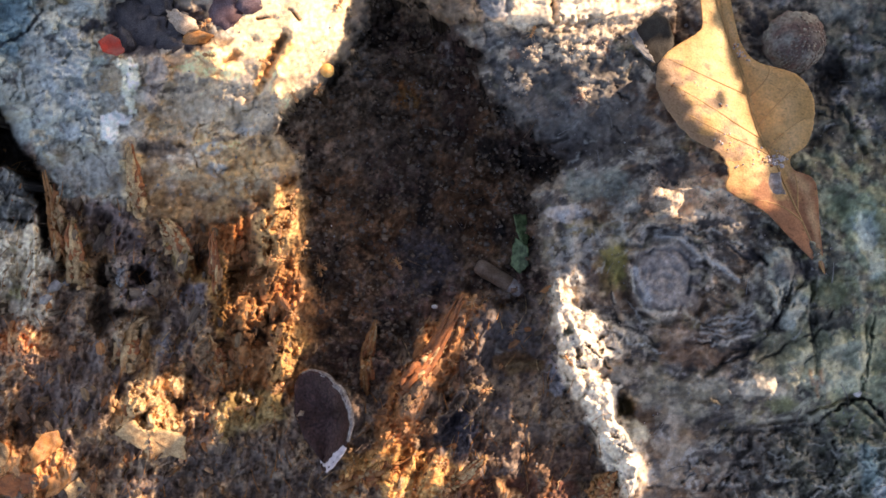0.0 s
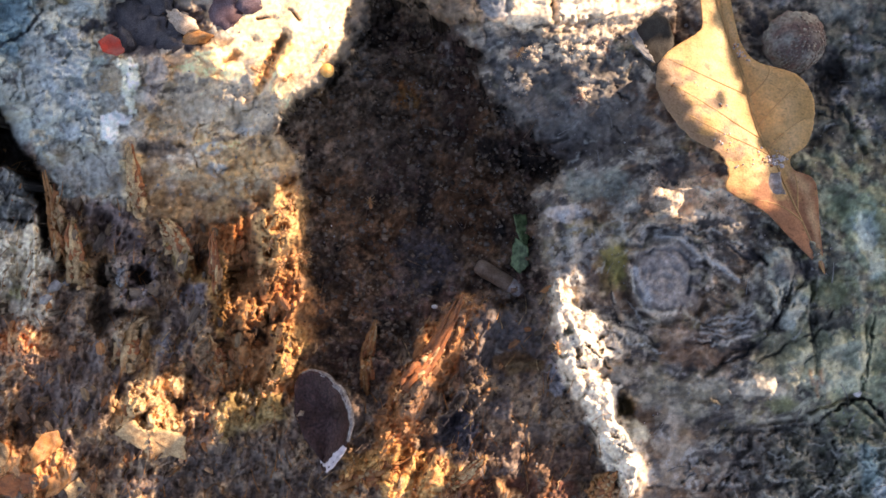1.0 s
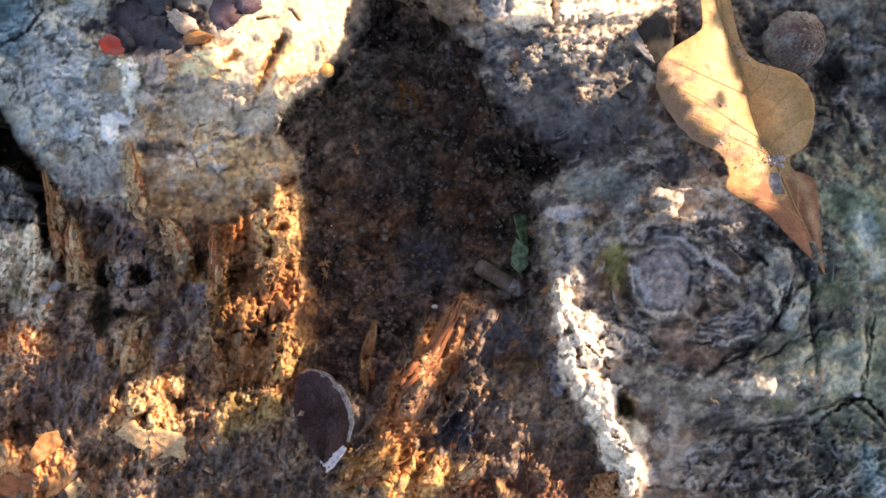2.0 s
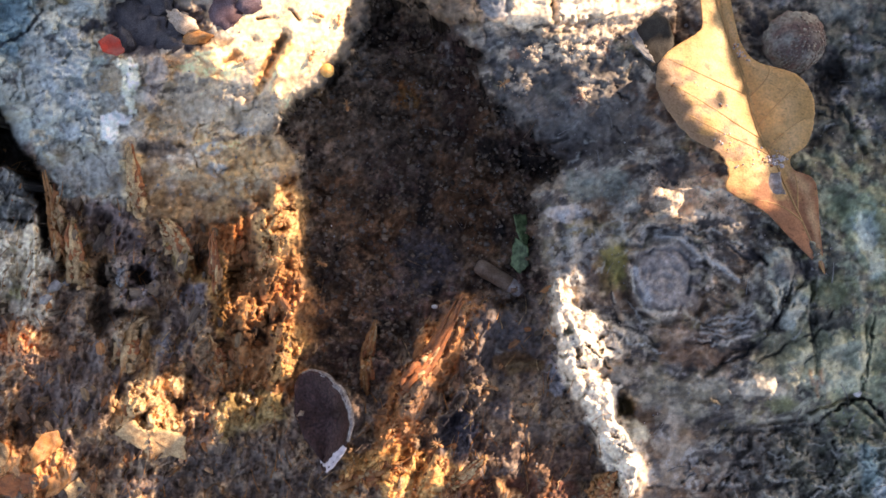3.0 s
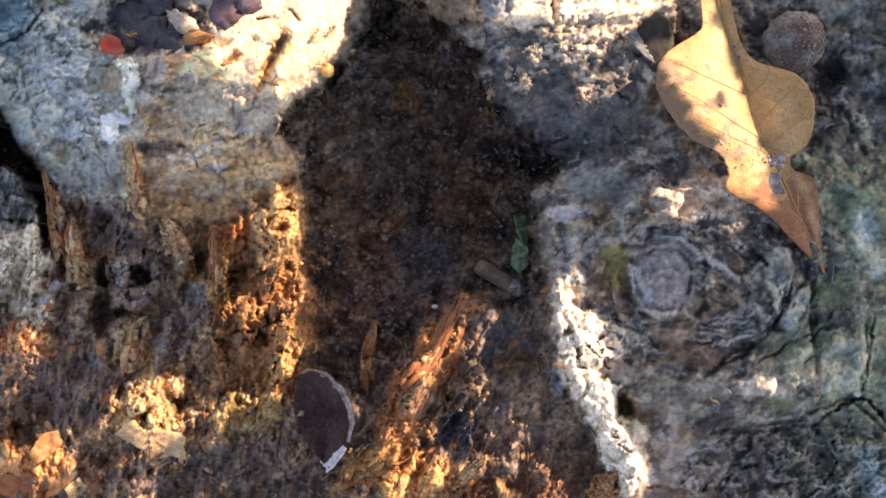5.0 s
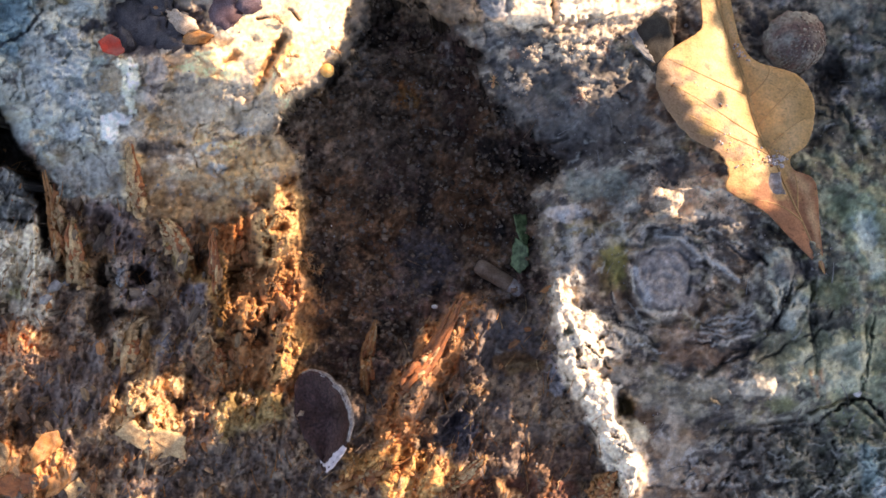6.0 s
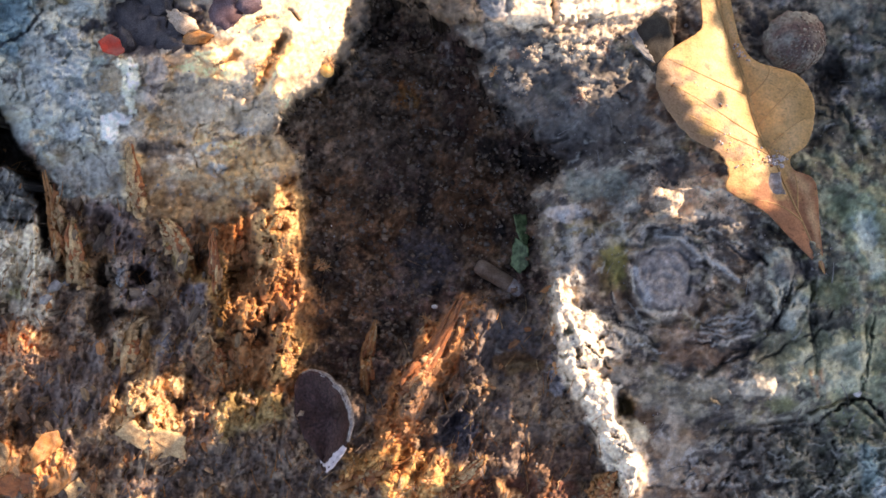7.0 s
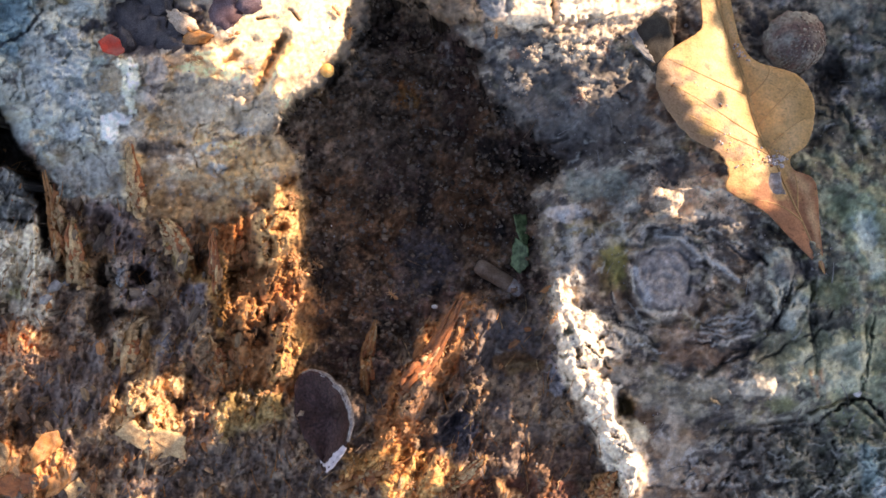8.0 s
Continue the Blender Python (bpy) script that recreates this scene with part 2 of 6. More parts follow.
def stone_height(u, v):
    h = 3 + 7 * bump(u, v, 560, 60, 140, 130) + 3 * bump(u, v, 390, 110, 130, 50) + 2.5 * bump(u, v, 120, 150, 110, 150)
    h = h - 7 * bump(u, v, 270, 50, 85, 50) - 3 * smooth(v, 260, 420)
    h = h - 13 * np.exp(-(line(u, v, (-60, 120), (5, 225), (62, 305)) / 22) ** 2)
    h = h + 2.5 * np.exp(-(line(u, v, (515, 55), (475, 150)) / 10) ** 2)
    a, c = turned(u, v, 8, 2.4)
    rest = 1.0 - 0.85 * smooth(u, 340, 420) * smooth(-v, -190, -150)
    h = h + (2.2 * fbm(u, v, 110, 5, 35) + 1.6 * dome(BIG1) * BIGC + 1.3 * ridged(a, c, 64, 4, 41) + 0.6 * fbm(u, v, 26, 3, 43)) * rest
    h = h + (0.6 * smooth(CELL2 - CELL1, 0.0, 0.45) + 1.1 * CELLC * smooth(CELL2 - CELL1, 0.0, 0.25)) * rest
    h = h + 1.6 * ridged(*turned(u, v, 78, 3.0), 34, 3, 47) * smooth(v, 300, 390)
    return h + (0.55 * fbm(u, v, 17, 3, 45) + 0.25 * fbm(u, v, 6, 2, 49)) * rest


def wood_height(u, v):
    h = -3 - 3 * smooth(u, 560, 640) * smooth(-v, -760, -600)
    a, c = turned(u, v, 80, 2.5)                                   # upright fibres on the left
    h = h + (2.0 * ridged(a, c, 44, 3, 51) + 0.8 * fbm(a, c, 10, 2, 55)) * smooth(-u, -640, -420)
    a, c = turned(u, v, 58, 3.6)                                   # slanting fibres about the long splinter
    h = h + (2.0 * ridged(a, c, 44, 3, 61) + 0.8 * fbm(a, c, 10, 2, 65)) * smooth(u, 560, 660) * smooth(-u, -960, -820)
    calm = 1 - 0.6 * smooth(u, 835, 890)
    grain = 78 - 22 * smooth(u, 560, 700) + 30 * fbm(u, v, 160, 2, 77)
    a, c = u * np.cos(np.radians(grain)) - v * np.sin(np.radians(grain)), u * np.sin(np.radians(grain)) + v * np.cos(np.radians(grain))
    h = h + calm * (1.0 * ridged(a / 4.0, c, 17, 2, 79) * smooth(fbm(u, v, 70, 2, 76), -0.4, 0.2) + 0.5 * ridged(a / 3.0, c, 8, 2, 75))
    a, c = turned(u, v, 74, 2.6)
    layer = 6.0 * (fbm(a, c, 62, 2, 67) + 0.12 * fbm(a, c, 12, 2, 68)) / 2.4
    h = h + calm * 2.4 * (np.floor(layer) + smooth(layer - np.floor(layer), 0.6, 1.0))
    h = h + calm * (0.9 * smooth(CELL2 - CELL1, 0.0, 0.25) + 1.2 * CELLC)
    h = h + 2.0 * fbm(u, v, 130, 3, 71) + calm * 2.2 * dome(BIG1) * (BIGC - 0.25) + 2.0 * fbm(u, v, 44, 3, 73) + 0.6 * dome(MID1) * (MIDC - 0.2) + 0.3 * dome(TINY1) * TINYC
    h = h + 6 * bump(u, v, 486, 385, 40, 85) + 4 * bump(u, v, 500, 580, 45, 90) + 3.5 * bump(u, v, 270, 730, 80, 65)
    ridge = line(u, v, (815, 540), (770, 625), (715, 715), (670, 800), (700, 900))
    h = h + 5 * np.exp(-(ridge / 30) ** 2) + 5 * bump(u, v, 740, 860, 110, 45) + 3 * bump(u, v, 40, 610, 50, 40) + 4 * bump(u, v, 40, 840, 60, 50)
    h = h - 5 * bump(u, v, 590, 620, 50, 70) - 3 * bump(u, v, 900, 800, 90, 60)
    h = h - 9 * bump(u, v, 188, 515, 20, 60) - 4 * bump(u, v, 242, 492, 27, 19) + 2.5 * np.exp(-((oval(u, v, 240, 495, 44, 40) - 1) / 0.25) ** 2)
    h = h - 6 * bump(u, v, 60, 725, 50, 40) - 7 * bump(u, v, 450, 480, 40, 14) - 5 * bump(u, v, 400, 650, 20, 40)
    h = h + 3.5 * dome(MID1) * MIDC * bump(u, v, 30, 460, 60, 90) + 3 * bump(u, v, 30, 340, 60, 50) + 2 * bump(u, v, 40, 480, 50, 70)
    return h - 13 * np.exp(-(line(u, v, (-20, 190), (20, 265), (70, 318), (92, 410)) / 19) ** 2)


KNOB = (1180, 495)
KU, KV = GU + 12 * fbm(GU, GV, 80, 3, 81), GV + 12 * fbm(GU, GV, 80, 3, 85)
KNOB_R = np.hypot((KU - KNOB[0]) / 0.92, KV - KNOB[1])
SWIRL = np.hypot((KU - 1235) / 1.3, KV - 505)


# curled strands of bark about the knot
STRANDS = [((1116, 470), (1126, 522), (1150, 554), (1186, 561), (1216, 546)), ((1098, 412), (1128, 432), (1146, 405), (1120, 398), (1102, 408)),
           ((1170, 416), (1215, 424), (1246, 446), (1264, 474)), ((1236, 440), (1262, 428), (1258, 462)), ((1130, 575), (1160, 590), (1210, 588)),
           ((1290, 430), (1350, 470), (1380, 540), (1360, 600), (1290, 640)), ((1306, 470), (1334, 520), (1330, 572)), ((1205, 604), (1270, 606), (1336, 590)),
           ((1240, 476), (1262, 482), (1262, 508), (1244, 514), (1236, 494)), ((1180, 655), (1260, 668), (1330, 650)), ((1272, 380), (1340, 410), (1400, 470))]
KNOB_RIM = line(GU, GV, (1114, 468), (1120, 512), (1138, 546), (1170, 562), (1206, 553))
STRAND = np.min([line(0.6 * GU + 0.4 * KU, 0.6 * GV + 0.4 * KV, *p) for p in STRANDS], axis=0)


def bark_height(u, v):
    r, swirl = KNOB_R, SWIRL
    away = 1 - np.exp(-(r / 92) ** 4)
    h = 1 + 3.2 * np.exp(-(r / 68) ** 4) + (-2.0 * np.exp(-((r - 78) / 8) ** 2) + 1.8 * np.exp(-((r - 96) / 12) ** 2)) * smooth(fbm(u, v, 60, 2, 84) + 0.15, -0.3, 0.3) + (0.16 * np.sin(r / 2.6) + 0.5 * fbm(u, v, 26, 3, 83)) * (1 - away)
    h = h + 0.8 * np.sin(swirl / 8.5 + 3.0 * fbm(u, v, 110, 2, 89)) * np.exp(-((swirl - 165) / 60) ** 2) * away
    bent = np.arctan2(KV - 505, (KU - 1235) / 1.3)
    h = h + 1.2 * fbm(swirl * 0.9, bent * 75, 28, 4, 87) * np.exp(-(swirl / 260) ** 4) * away + (0.8 * np.exp(-(KNOB_RIM / 6) ** 2) - 0.5 * np.exp(-((KNOB_RIM - 11) / 6) ** 2)) * smooth(fbm(u, v, 34, 2, 119), -0.5, 0.3) + 0.9 * np.exp(-(STRAND / 4.5) ** 2) * smooth(fbm(u, v, 50, 2, 113), -0.3, 0.3)
    h = h + 1.6 * bump(u, v, 1262, 490, 22, 30) + 1.8 * np.exp(-((oval(KU, KV, 1150, 425, 60, 22, 10) - 1) / 0.3) ** 2)
    h = h + 4 * bump(u, v, 1230, 500, 270, 190) + 7.5 * bump(u, v, 992, 640, 58, 180) + 3.5 * bump(u, v, 1105, 800, 45, 90)
    h = h + 3.0 * bump(u, v, 1010, 40, 200, 70) + 3 * bump(u, v, 1370, 690, 130, 45, 20) - 5 * bump(u, v, 985, 265, 60, 40) - 3 * bump(u, v, 1380, 600, 60, 60)
    a, c = turned(u, v, 28, 2.0)
    h = h + (1.3 * ridged(a, c, 60, 4, 91) + 0.6 * fbm(u, v, 34, 3, 93) + 0.25 * dome(TINY1) * TINYC) * away + 1.7 * fbm(u, v, 100, 3, 95) + 0.35 * fbm(u, v, 14, 2, 99)
    pits = smooth(fbm(u, v, 34, 4, 103), -0.35, 0.35)
    h = h + 0.8 * (pits - 0.5) * smooth(-v, -250, -80) * smooth(u, 820, 920) * smooth(v, 20, 60)
    h = h + (1.5 * (smooth(fbm(u, v, 40, 3, 107), -0.3, 0.3) - 0.2) + 1.3 * fbm(u, v, 17, 2, 109)) * np.exp(-(line(u, v, (985, 515), (1010, 570), (1075, 610), (1030, 660), (1060, 730), (1110, 850)) / 45) ** 2)
    pillow = smooth(u, 1240, 1320) * smooth(v, 720, 790)
    h = h + pillow * (0.9 * smooth(MID2 - MID1, 0.0, 0.6) + 0.7 * smooth(TINY2 - TINY1, 0, 0.5) + 0.8 * ridged(u, v, 22, 2, 115) + 1.6 * fbm(u, v, 30, 3, 111) - 1.0)
    for crack in (((1430, 470), (1400, 540), (1330, 610), (1240, 660)), ((1440, 560), (1452, 660)), ((1540, 560), (1530, 690), (1490, 712), (1420, 740), (1330, 760)),
                  ((1500, 706), (1580, 762)), ((960, 262), (1010, 245)), ((1270, 870), (1330, 780)), ((1480, 180), (1540, 280))):
        h = h - 2.0 * np.exp(-(line(KU, KV, *crack) / 4) ** 2)
    h = h - 6 * np.exp(-(line(u, v, (1092, 690), (1108, 735)) / 9) ** 2)
    return h



# ---- single forms: plates, ridges, cracks, stains and painted shade, laid over the zones ----
RISE = np.zeros(GU.shape)
STAINS_AND_SHADE = []
TEAR_U, TEAR_V = 7 * fbm(GU, GV, 24, 4, 401), 7 * fbm(GU, GV, 24, 4, 405)


def window(points, pad):
    a, b = [p[0] for p in points], [p[1] for p in points]
    j0, j1 = (int(np.clip((q + MARGIN) / STEP, 0, COLS)) for q in (min(a) - pad, max(a) + pad))
    i0, i1 = (int(np.clip((q + MARGIN) / STEP, 0, ROWS)) for q in (min(b) - pad, max(b) + pad))
    return slice(i0, i1), slice(j0, j1)


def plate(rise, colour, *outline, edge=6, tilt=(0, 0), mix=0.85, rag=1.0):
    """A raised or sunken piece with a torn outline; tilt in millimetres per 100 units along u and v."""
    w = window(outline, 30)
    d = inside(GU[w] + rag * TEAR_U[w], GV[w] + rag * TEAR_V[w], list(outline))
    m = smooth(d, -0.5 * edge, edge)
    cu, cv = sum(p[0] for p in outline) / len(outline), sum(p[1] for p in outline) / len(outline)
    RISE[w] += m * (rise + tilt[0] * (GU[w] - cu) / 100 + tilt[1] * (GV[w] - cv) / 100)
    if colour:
        STAINS_AND_SHADE.append((w, m * mix, colour))


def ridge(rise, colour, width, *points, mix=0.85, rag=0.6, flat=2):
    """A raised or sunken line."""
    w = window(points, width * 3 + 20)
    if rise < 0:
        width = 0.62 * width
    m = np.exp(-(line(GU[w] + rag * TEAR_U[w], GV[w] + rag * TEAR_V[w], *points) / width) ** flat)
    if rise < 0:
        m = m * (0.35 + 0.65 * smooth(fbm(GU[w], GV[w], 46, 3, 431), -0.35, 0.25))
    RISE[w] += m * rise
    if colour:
        STAINS_AND_SHADE.append((w, np.clip(m * 1.3, 0, 1) * mix, colour))


def stain_or_light(colour, u0, v0, ru, rv, mix=0.7, degrees=0, speckle=0.0, edge=0.35):
    """A patch of colour, a stain or painted light; speckle breaks it up into crumbs."""
    r = max(ru, rv)
    w = window([(u0 - r, v0 - r), (u0 + r, v0 + r)], 0.8 * r)
    d = 1 - oval(GU[w], GV[w], u0, v0, ru, rv, degrees) + 0.5 * fbm(GU[w], GV[w], 50, 3, 411) + 0.25 * fbm(GU[w], GV[w], 16, 3, 415)
    m = smooth(d, -edge, edge)
    if speckle:
        m = m * smooth(fbm(GU[w], GV[w], 15, 3, 421) + 1 - speckle, -0.08, 0.12)
    STAINS_AND_SHADE.append((w, m * mix, colour))


# the pale cap of the stone: smooth, with two grooves whose shade is painted in
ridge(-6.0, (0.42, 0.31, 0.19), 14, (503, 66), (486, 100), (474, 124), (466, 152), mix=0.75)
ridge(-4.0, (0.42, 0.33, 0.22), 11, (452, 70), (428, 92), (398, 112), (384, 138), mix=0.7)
ridge(-2.1, (0.24, 0.16, 0.09), 5, (501, 116), (499, 130), mix=0.8)
ridge(-2.5, (0.40, 0.28, 0.17), 4, (512, 18), (528, 36), mix=0.7)
ridge(-2.5, (0.30, 0.20, 0.14), 4, (455, 36), (484, 30), mix=0.7)
ridge(2.5, None, 11, (488, 130), (478, 165))
plate(3.0, (0.34, 0.30, 0.27), (262, 112), (276, 98), (300, 102), (300, 150), (270, 200), (252, 190), (254, 140), tilt=(2, 0))
plate(1.5, (0.42, 0.27, 0.17), (280, 98), (320, 94), (332, 108), (312, 118), (286, 114))
plate(-2.5, (0.58, 0.51, 0.39), (290, 150), (395, 150), (440, 160), (500, 195), (480, 235), (380, 235), (270, 215), edge=14, mix=0.75, rag=2)

# drop beside the cap: its shade put in as a darker strip
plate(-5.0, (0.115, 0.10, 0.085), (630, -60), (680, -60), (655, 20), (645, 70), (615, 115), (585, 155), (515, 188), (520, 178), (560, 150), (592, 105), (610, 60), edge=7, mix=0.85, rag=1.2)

# mottled blue-grey face of the stone, its streaks and stains
plate(1.0, (0.27, 0.32, 0.325), (40, 60), (130, 45), (168, 110), (172, 190), (165, 255), (100, 250), (50, 220), (30, 140), edge=20, mix=0.6, rag=2.5)
plate(0.5, (0.15, 0.26, 0.29), (-160, -160), (90, -160), (70, 0), (50, 55), (30, 100), (-160, 120), edge=16, mix=0.75, rag=2.0)
plate(0.6, (0.20, 0.24, 0.23), (-20, 110), (40, 100), (60, 170), (40, 215), (0, 200), edge=16, mix=0.5, rag=2.0)
plate(-0.8, (0.36, 0.34, 0.30), (90, 255), (200, 275), (205, 330), (150, 345), (100, 320), edge=12, mix=0.5, rag=2.0)
ridge(-1.5, (0.05, 0.06, 0.07), 4, (-10, 82), (30, 68), (52, 52), (75, 20), mix=0.8)
ridge(-2.0, (0.10, 0.09, 0.085), 11, (252, 262), (300, 258), (345, 272), mix=0.75, rag=1.2)
ridge(-1.0, (0.13, 0.12, 0.11), 9, (345, 345), (400, 352), (440, 365), mix=0.6, rag=1.2)
ridge(-0.8, (0.22, 0.17, 0.11), 5, (270, 218), (330, 226), (395, 216), mix=0.5, rag=1.2)
for u, v, ru, rv in ((112, 128, 22, 17), (100, 105, 15, 9), (140, 170, 20, 15), (118, 235, 20, 14), (85, 160, 16, 12), (130, 60, 20, 10), (385, 300, 18, 10), (375, 262, 22, 9), (440, 230, 26, 10)):
    stain_or_light((0.36, 0.42, 0.44), u, v, ru, rv, 0.7, speckle=0.75)
for u, v, ru, rv in ((185, 140, 24, 14), (70, 245, 22, 12), (340, 190, 50, 12), (410, 205, 50, 14), (300, 230, 50, 10), (330, 305, 30, 14), (430, 325, 36, 18), (375, 340, 30, 10)):
    stain_or_light((0.50, 0.42, 0.29), u, v, ru, rv, 0.7, speckle=0.9)
for u, v, ru, rv in ((95, 68, 10, 6), (25, 192, 12, 5), (185, 115, 12, 5), (165, 175, 16, 6), (310, 160, 30, 6), (280, 190, 24, 6), (400, 245, 26, 6), (460, 255, 24, 12), (20, 140, 16, 10)):
    stain_or_light((0.09, 0.085, 0.085), u, v, ru, rv, 0.7, speckle=0.85)
plate(1.6, (0.68, 0.73, 0.60), (206, 106), (226, 98), (244, 112), (248, 140), (240, 172), (244, 205), (222, 196), (212, 160), (216, 130), (196, 116), edge=4, mix=0.9)
plate(0.9, (0.72, 0.84, 0.84), (180, 202), (206, 196), (232, 200), (230, 218), (212, 226), (206, 250), (190, 258), (174, 250), (178, 226), edge=4, mix=0.9, rag=0.7)
stain_or_light((0.40, 0.48, 0.42), 175, 108, 12, 7, 0.8)
ridge(-0.7, (0.20, 0.22, 0.22), 3, (198, 232), (202, 226), mix=0.8)
# woody strip on the stone
plate(3.2, (0.27, 0.21, 0.15), (212, 250), (232, 244), (242, 256), (236, 270), (220, 276), (210, 266), edge=7)
plate(2.8, (0.37, 0.29, 0.16), (206, 285), (236, 270), (252, 280), (252, 300), (230, 306), (210, 302), edge=7)
plate(2.6, (0.36, 0.27, 0.16), (214, 306), (244, 304), (246, 340), (234, 352), (216, 345), edge=7)
ridge(3.4, (0.55, 0.45, 0.30), 6, (222, 346), (238, 366), (252, 384))

# the open crack beside the stone, its shade painted in near-black
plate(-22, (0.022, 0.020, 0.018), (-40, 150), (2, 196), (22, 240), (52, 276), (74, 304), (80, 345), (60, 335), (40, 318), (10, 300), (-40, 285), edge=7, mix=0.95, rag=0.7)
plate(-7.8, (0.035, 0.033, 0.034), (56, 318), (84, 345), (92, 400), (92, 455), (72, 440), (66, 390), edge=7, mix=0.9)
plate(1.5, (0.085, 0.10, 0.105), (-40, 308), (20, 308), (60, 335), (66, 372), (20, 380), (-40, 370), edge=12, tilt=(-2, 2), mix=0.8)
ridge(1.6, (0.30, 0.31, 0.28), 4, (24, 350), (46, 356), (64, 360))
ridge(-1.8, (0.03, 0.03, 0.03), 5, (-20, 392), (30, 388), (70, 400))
for u, v in ((15, 470), (34, 456), (52, 480), (22, 500), (62, 510), (46, 530), (70, 495), (8, 520)):
    plate(2.6, (0.42, 0.385, 0.30), (u - 12, v), (u, v - 12), (u + 12, v + 2), (u + 2, v + 12), edge=7)
stain_or_light((0.24, 0.25, 0.10), 32, 520, 16, 12, 0.6)

# rotten log: fibre bundles, shards and pits, the pits' shade painted near-black
plate(0.5, (0.27, 0.135, 0.055), (372, 396), (450, 380), (500, 318), (545, 345), (550, 480), (562, 560), (548, 660), (500, 705), (400, 700), (372, 560), edge=14, mix=0.7, rag=2)
plate(5.5, (0.34, 0.22, 0.11), (76, 300), (90, 328), (108, 352), (116, 400), (112, 455), (97, 468), (92, 400), (84, 345), edge=4, rag=0.4)
plate(4.5, (0.30, 0.175, 0.07), (112, 424), (122, 390), (140, 384), (150, 440), (158, 508), (134, 514), (118, 470), edge=5)
ridge(-1.8, (0.03, 0.02, 0.015), 5, (118, 402), (122, 422))
plate(2.0, (0.115, 0.083, 0.080), (148, 362), (190, 350), (240, 380), (264, 424), (230, 452), (160, 440), edge=12, mix=0.8, rag=1.6)
ridge(2.0, (0.17, 0.13, 0.125), 7, (160, 365), (192, 370), (215, 390))
ridge(-2.5, (0.05, 0.035, 0.034), 5, (165, 400), (205, 412), (232, 408))
plate(4.0, (0.33, 0.235, 0.09), (276, 388), (298, 388), (316, 420), (338, 450), (342, 480), (312, 482), (290, 432), edge=5)
ridge(-2.0, (0.09, 0.06, 0.03), 3, (290, 400), (312, 440), (322, 474))
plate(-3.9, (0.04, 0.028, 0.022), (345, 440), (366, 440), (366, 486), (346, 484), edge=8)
plate(2.5, (0.40, 0.145, 0.045), (366, 396), (434, 390), (432, 440), (402, 450), (372, 432), edge=7)
plate(2.0, (0.29, 0.15, 0.05), (368, 450), (398, 444), (412, 520), (402, 600), (380, 590), (366, 520), edge=6)
plate(2.0, (0.27, 0.16, 0.06), (312, 482), (364, 480), (366, 506), (318, 506), edge=6)
stain_or_light((0.16, 0.17, 0.20), 338, 520, 26, 22, 0.7)
plate(4.0, (0.29, 0.235, 0.17), (196, 594), (216, 580), (246, 560), (278, 562), (262, 584), (250, 602), (240, 652), (226, 655), (212, 622), edge=4)
plate(2.5, (0.31, 0.19, 0.09), (246, 588), (262, 572), (276, 602), (266, 642), (244, 648), edge=5)
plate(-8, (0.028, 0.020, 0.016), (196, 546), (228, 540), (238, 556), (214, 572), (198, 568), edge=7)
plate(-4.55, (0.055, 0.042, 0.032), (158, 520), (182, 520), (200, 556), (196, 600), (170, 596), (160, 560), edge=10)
plate(3.5, (0.25, 0.165, 0.095), (336, 602), (364, 598), (410, 622), (412, 676), (382, 692), (350, 652), edge=5)
ridge(-1.8, (0.04, 0.028, 0.02), 6, (358, 606), (376, 606), (400, 600))
plate(2.0, (0.15, 0.125, 0.115), (150, 604), (186, 600), (190, 640), (160, 650), edge=7)
stain_or_light((0.15, 0.16, 0.185), 305, 615, 30, 30, 0.65, speckle=0.9)
plate(6.5, (0.48, 0.29, 0.13), (486, 322), (514, 328), (540, 350), (534, 400), (522, 440), (484, 468), (448, 486), (458, 432), (440, 394), (470, 362), edge=12, tilt=(3, 0))
ridge(-6.0, (0.24, 0.105, 0.035), 14, (502, 398), (486, 425), (478, 448))
ridge(-2.5, (0.22, 0.11, 0.04), 5, (520, 372), (500, 372), (478, 392))
plate(3.0, (0.44, 0.17, 0.06), (478, 500), (520, 508), (550, 516), (552, 540), (500, 548), (484, 524), edge=6, rag=1.6)
plate(3.0, (0.42, 0.19, 0.07), (402, 538), (455, 532), (462, 566), (412, 576), edge=6, rag=1.6)
plate(4.5, (0.42, 0.235, 0.09), (484, 582), (526, 568), (548, 606), (530, 642), (516, 662), (480, 694), (474, 652), (496, 622), edge=8, rag=1.6)
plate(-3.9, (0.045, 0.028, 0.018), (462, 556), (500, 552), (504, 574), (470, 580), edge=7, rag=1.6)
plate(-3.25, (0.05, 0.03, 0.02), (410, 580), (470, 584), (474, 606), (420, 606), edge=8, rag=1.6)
plate(2.0, (0.25, 0.17, 0.065), (396, 692), (455, 682), (502, 702), (512, 742), (440, 762), (392, 790), (374, 742), edge=8, rag=1.6)
for a in ((20, 600, 18), (52, 590, 16), (76, 602, 15), (62, 630, 14), (42, 652, 10), (58, 676, 9)):
    u, v, r = a
    plate(3.0, (0.50, 0.29, 0.14), (u - r, v), (u - 0.3 * r, v - r), (u + r, v - 0.4 * r), (u + 0.5 * r, v + r), edge=6, rag=1.4)
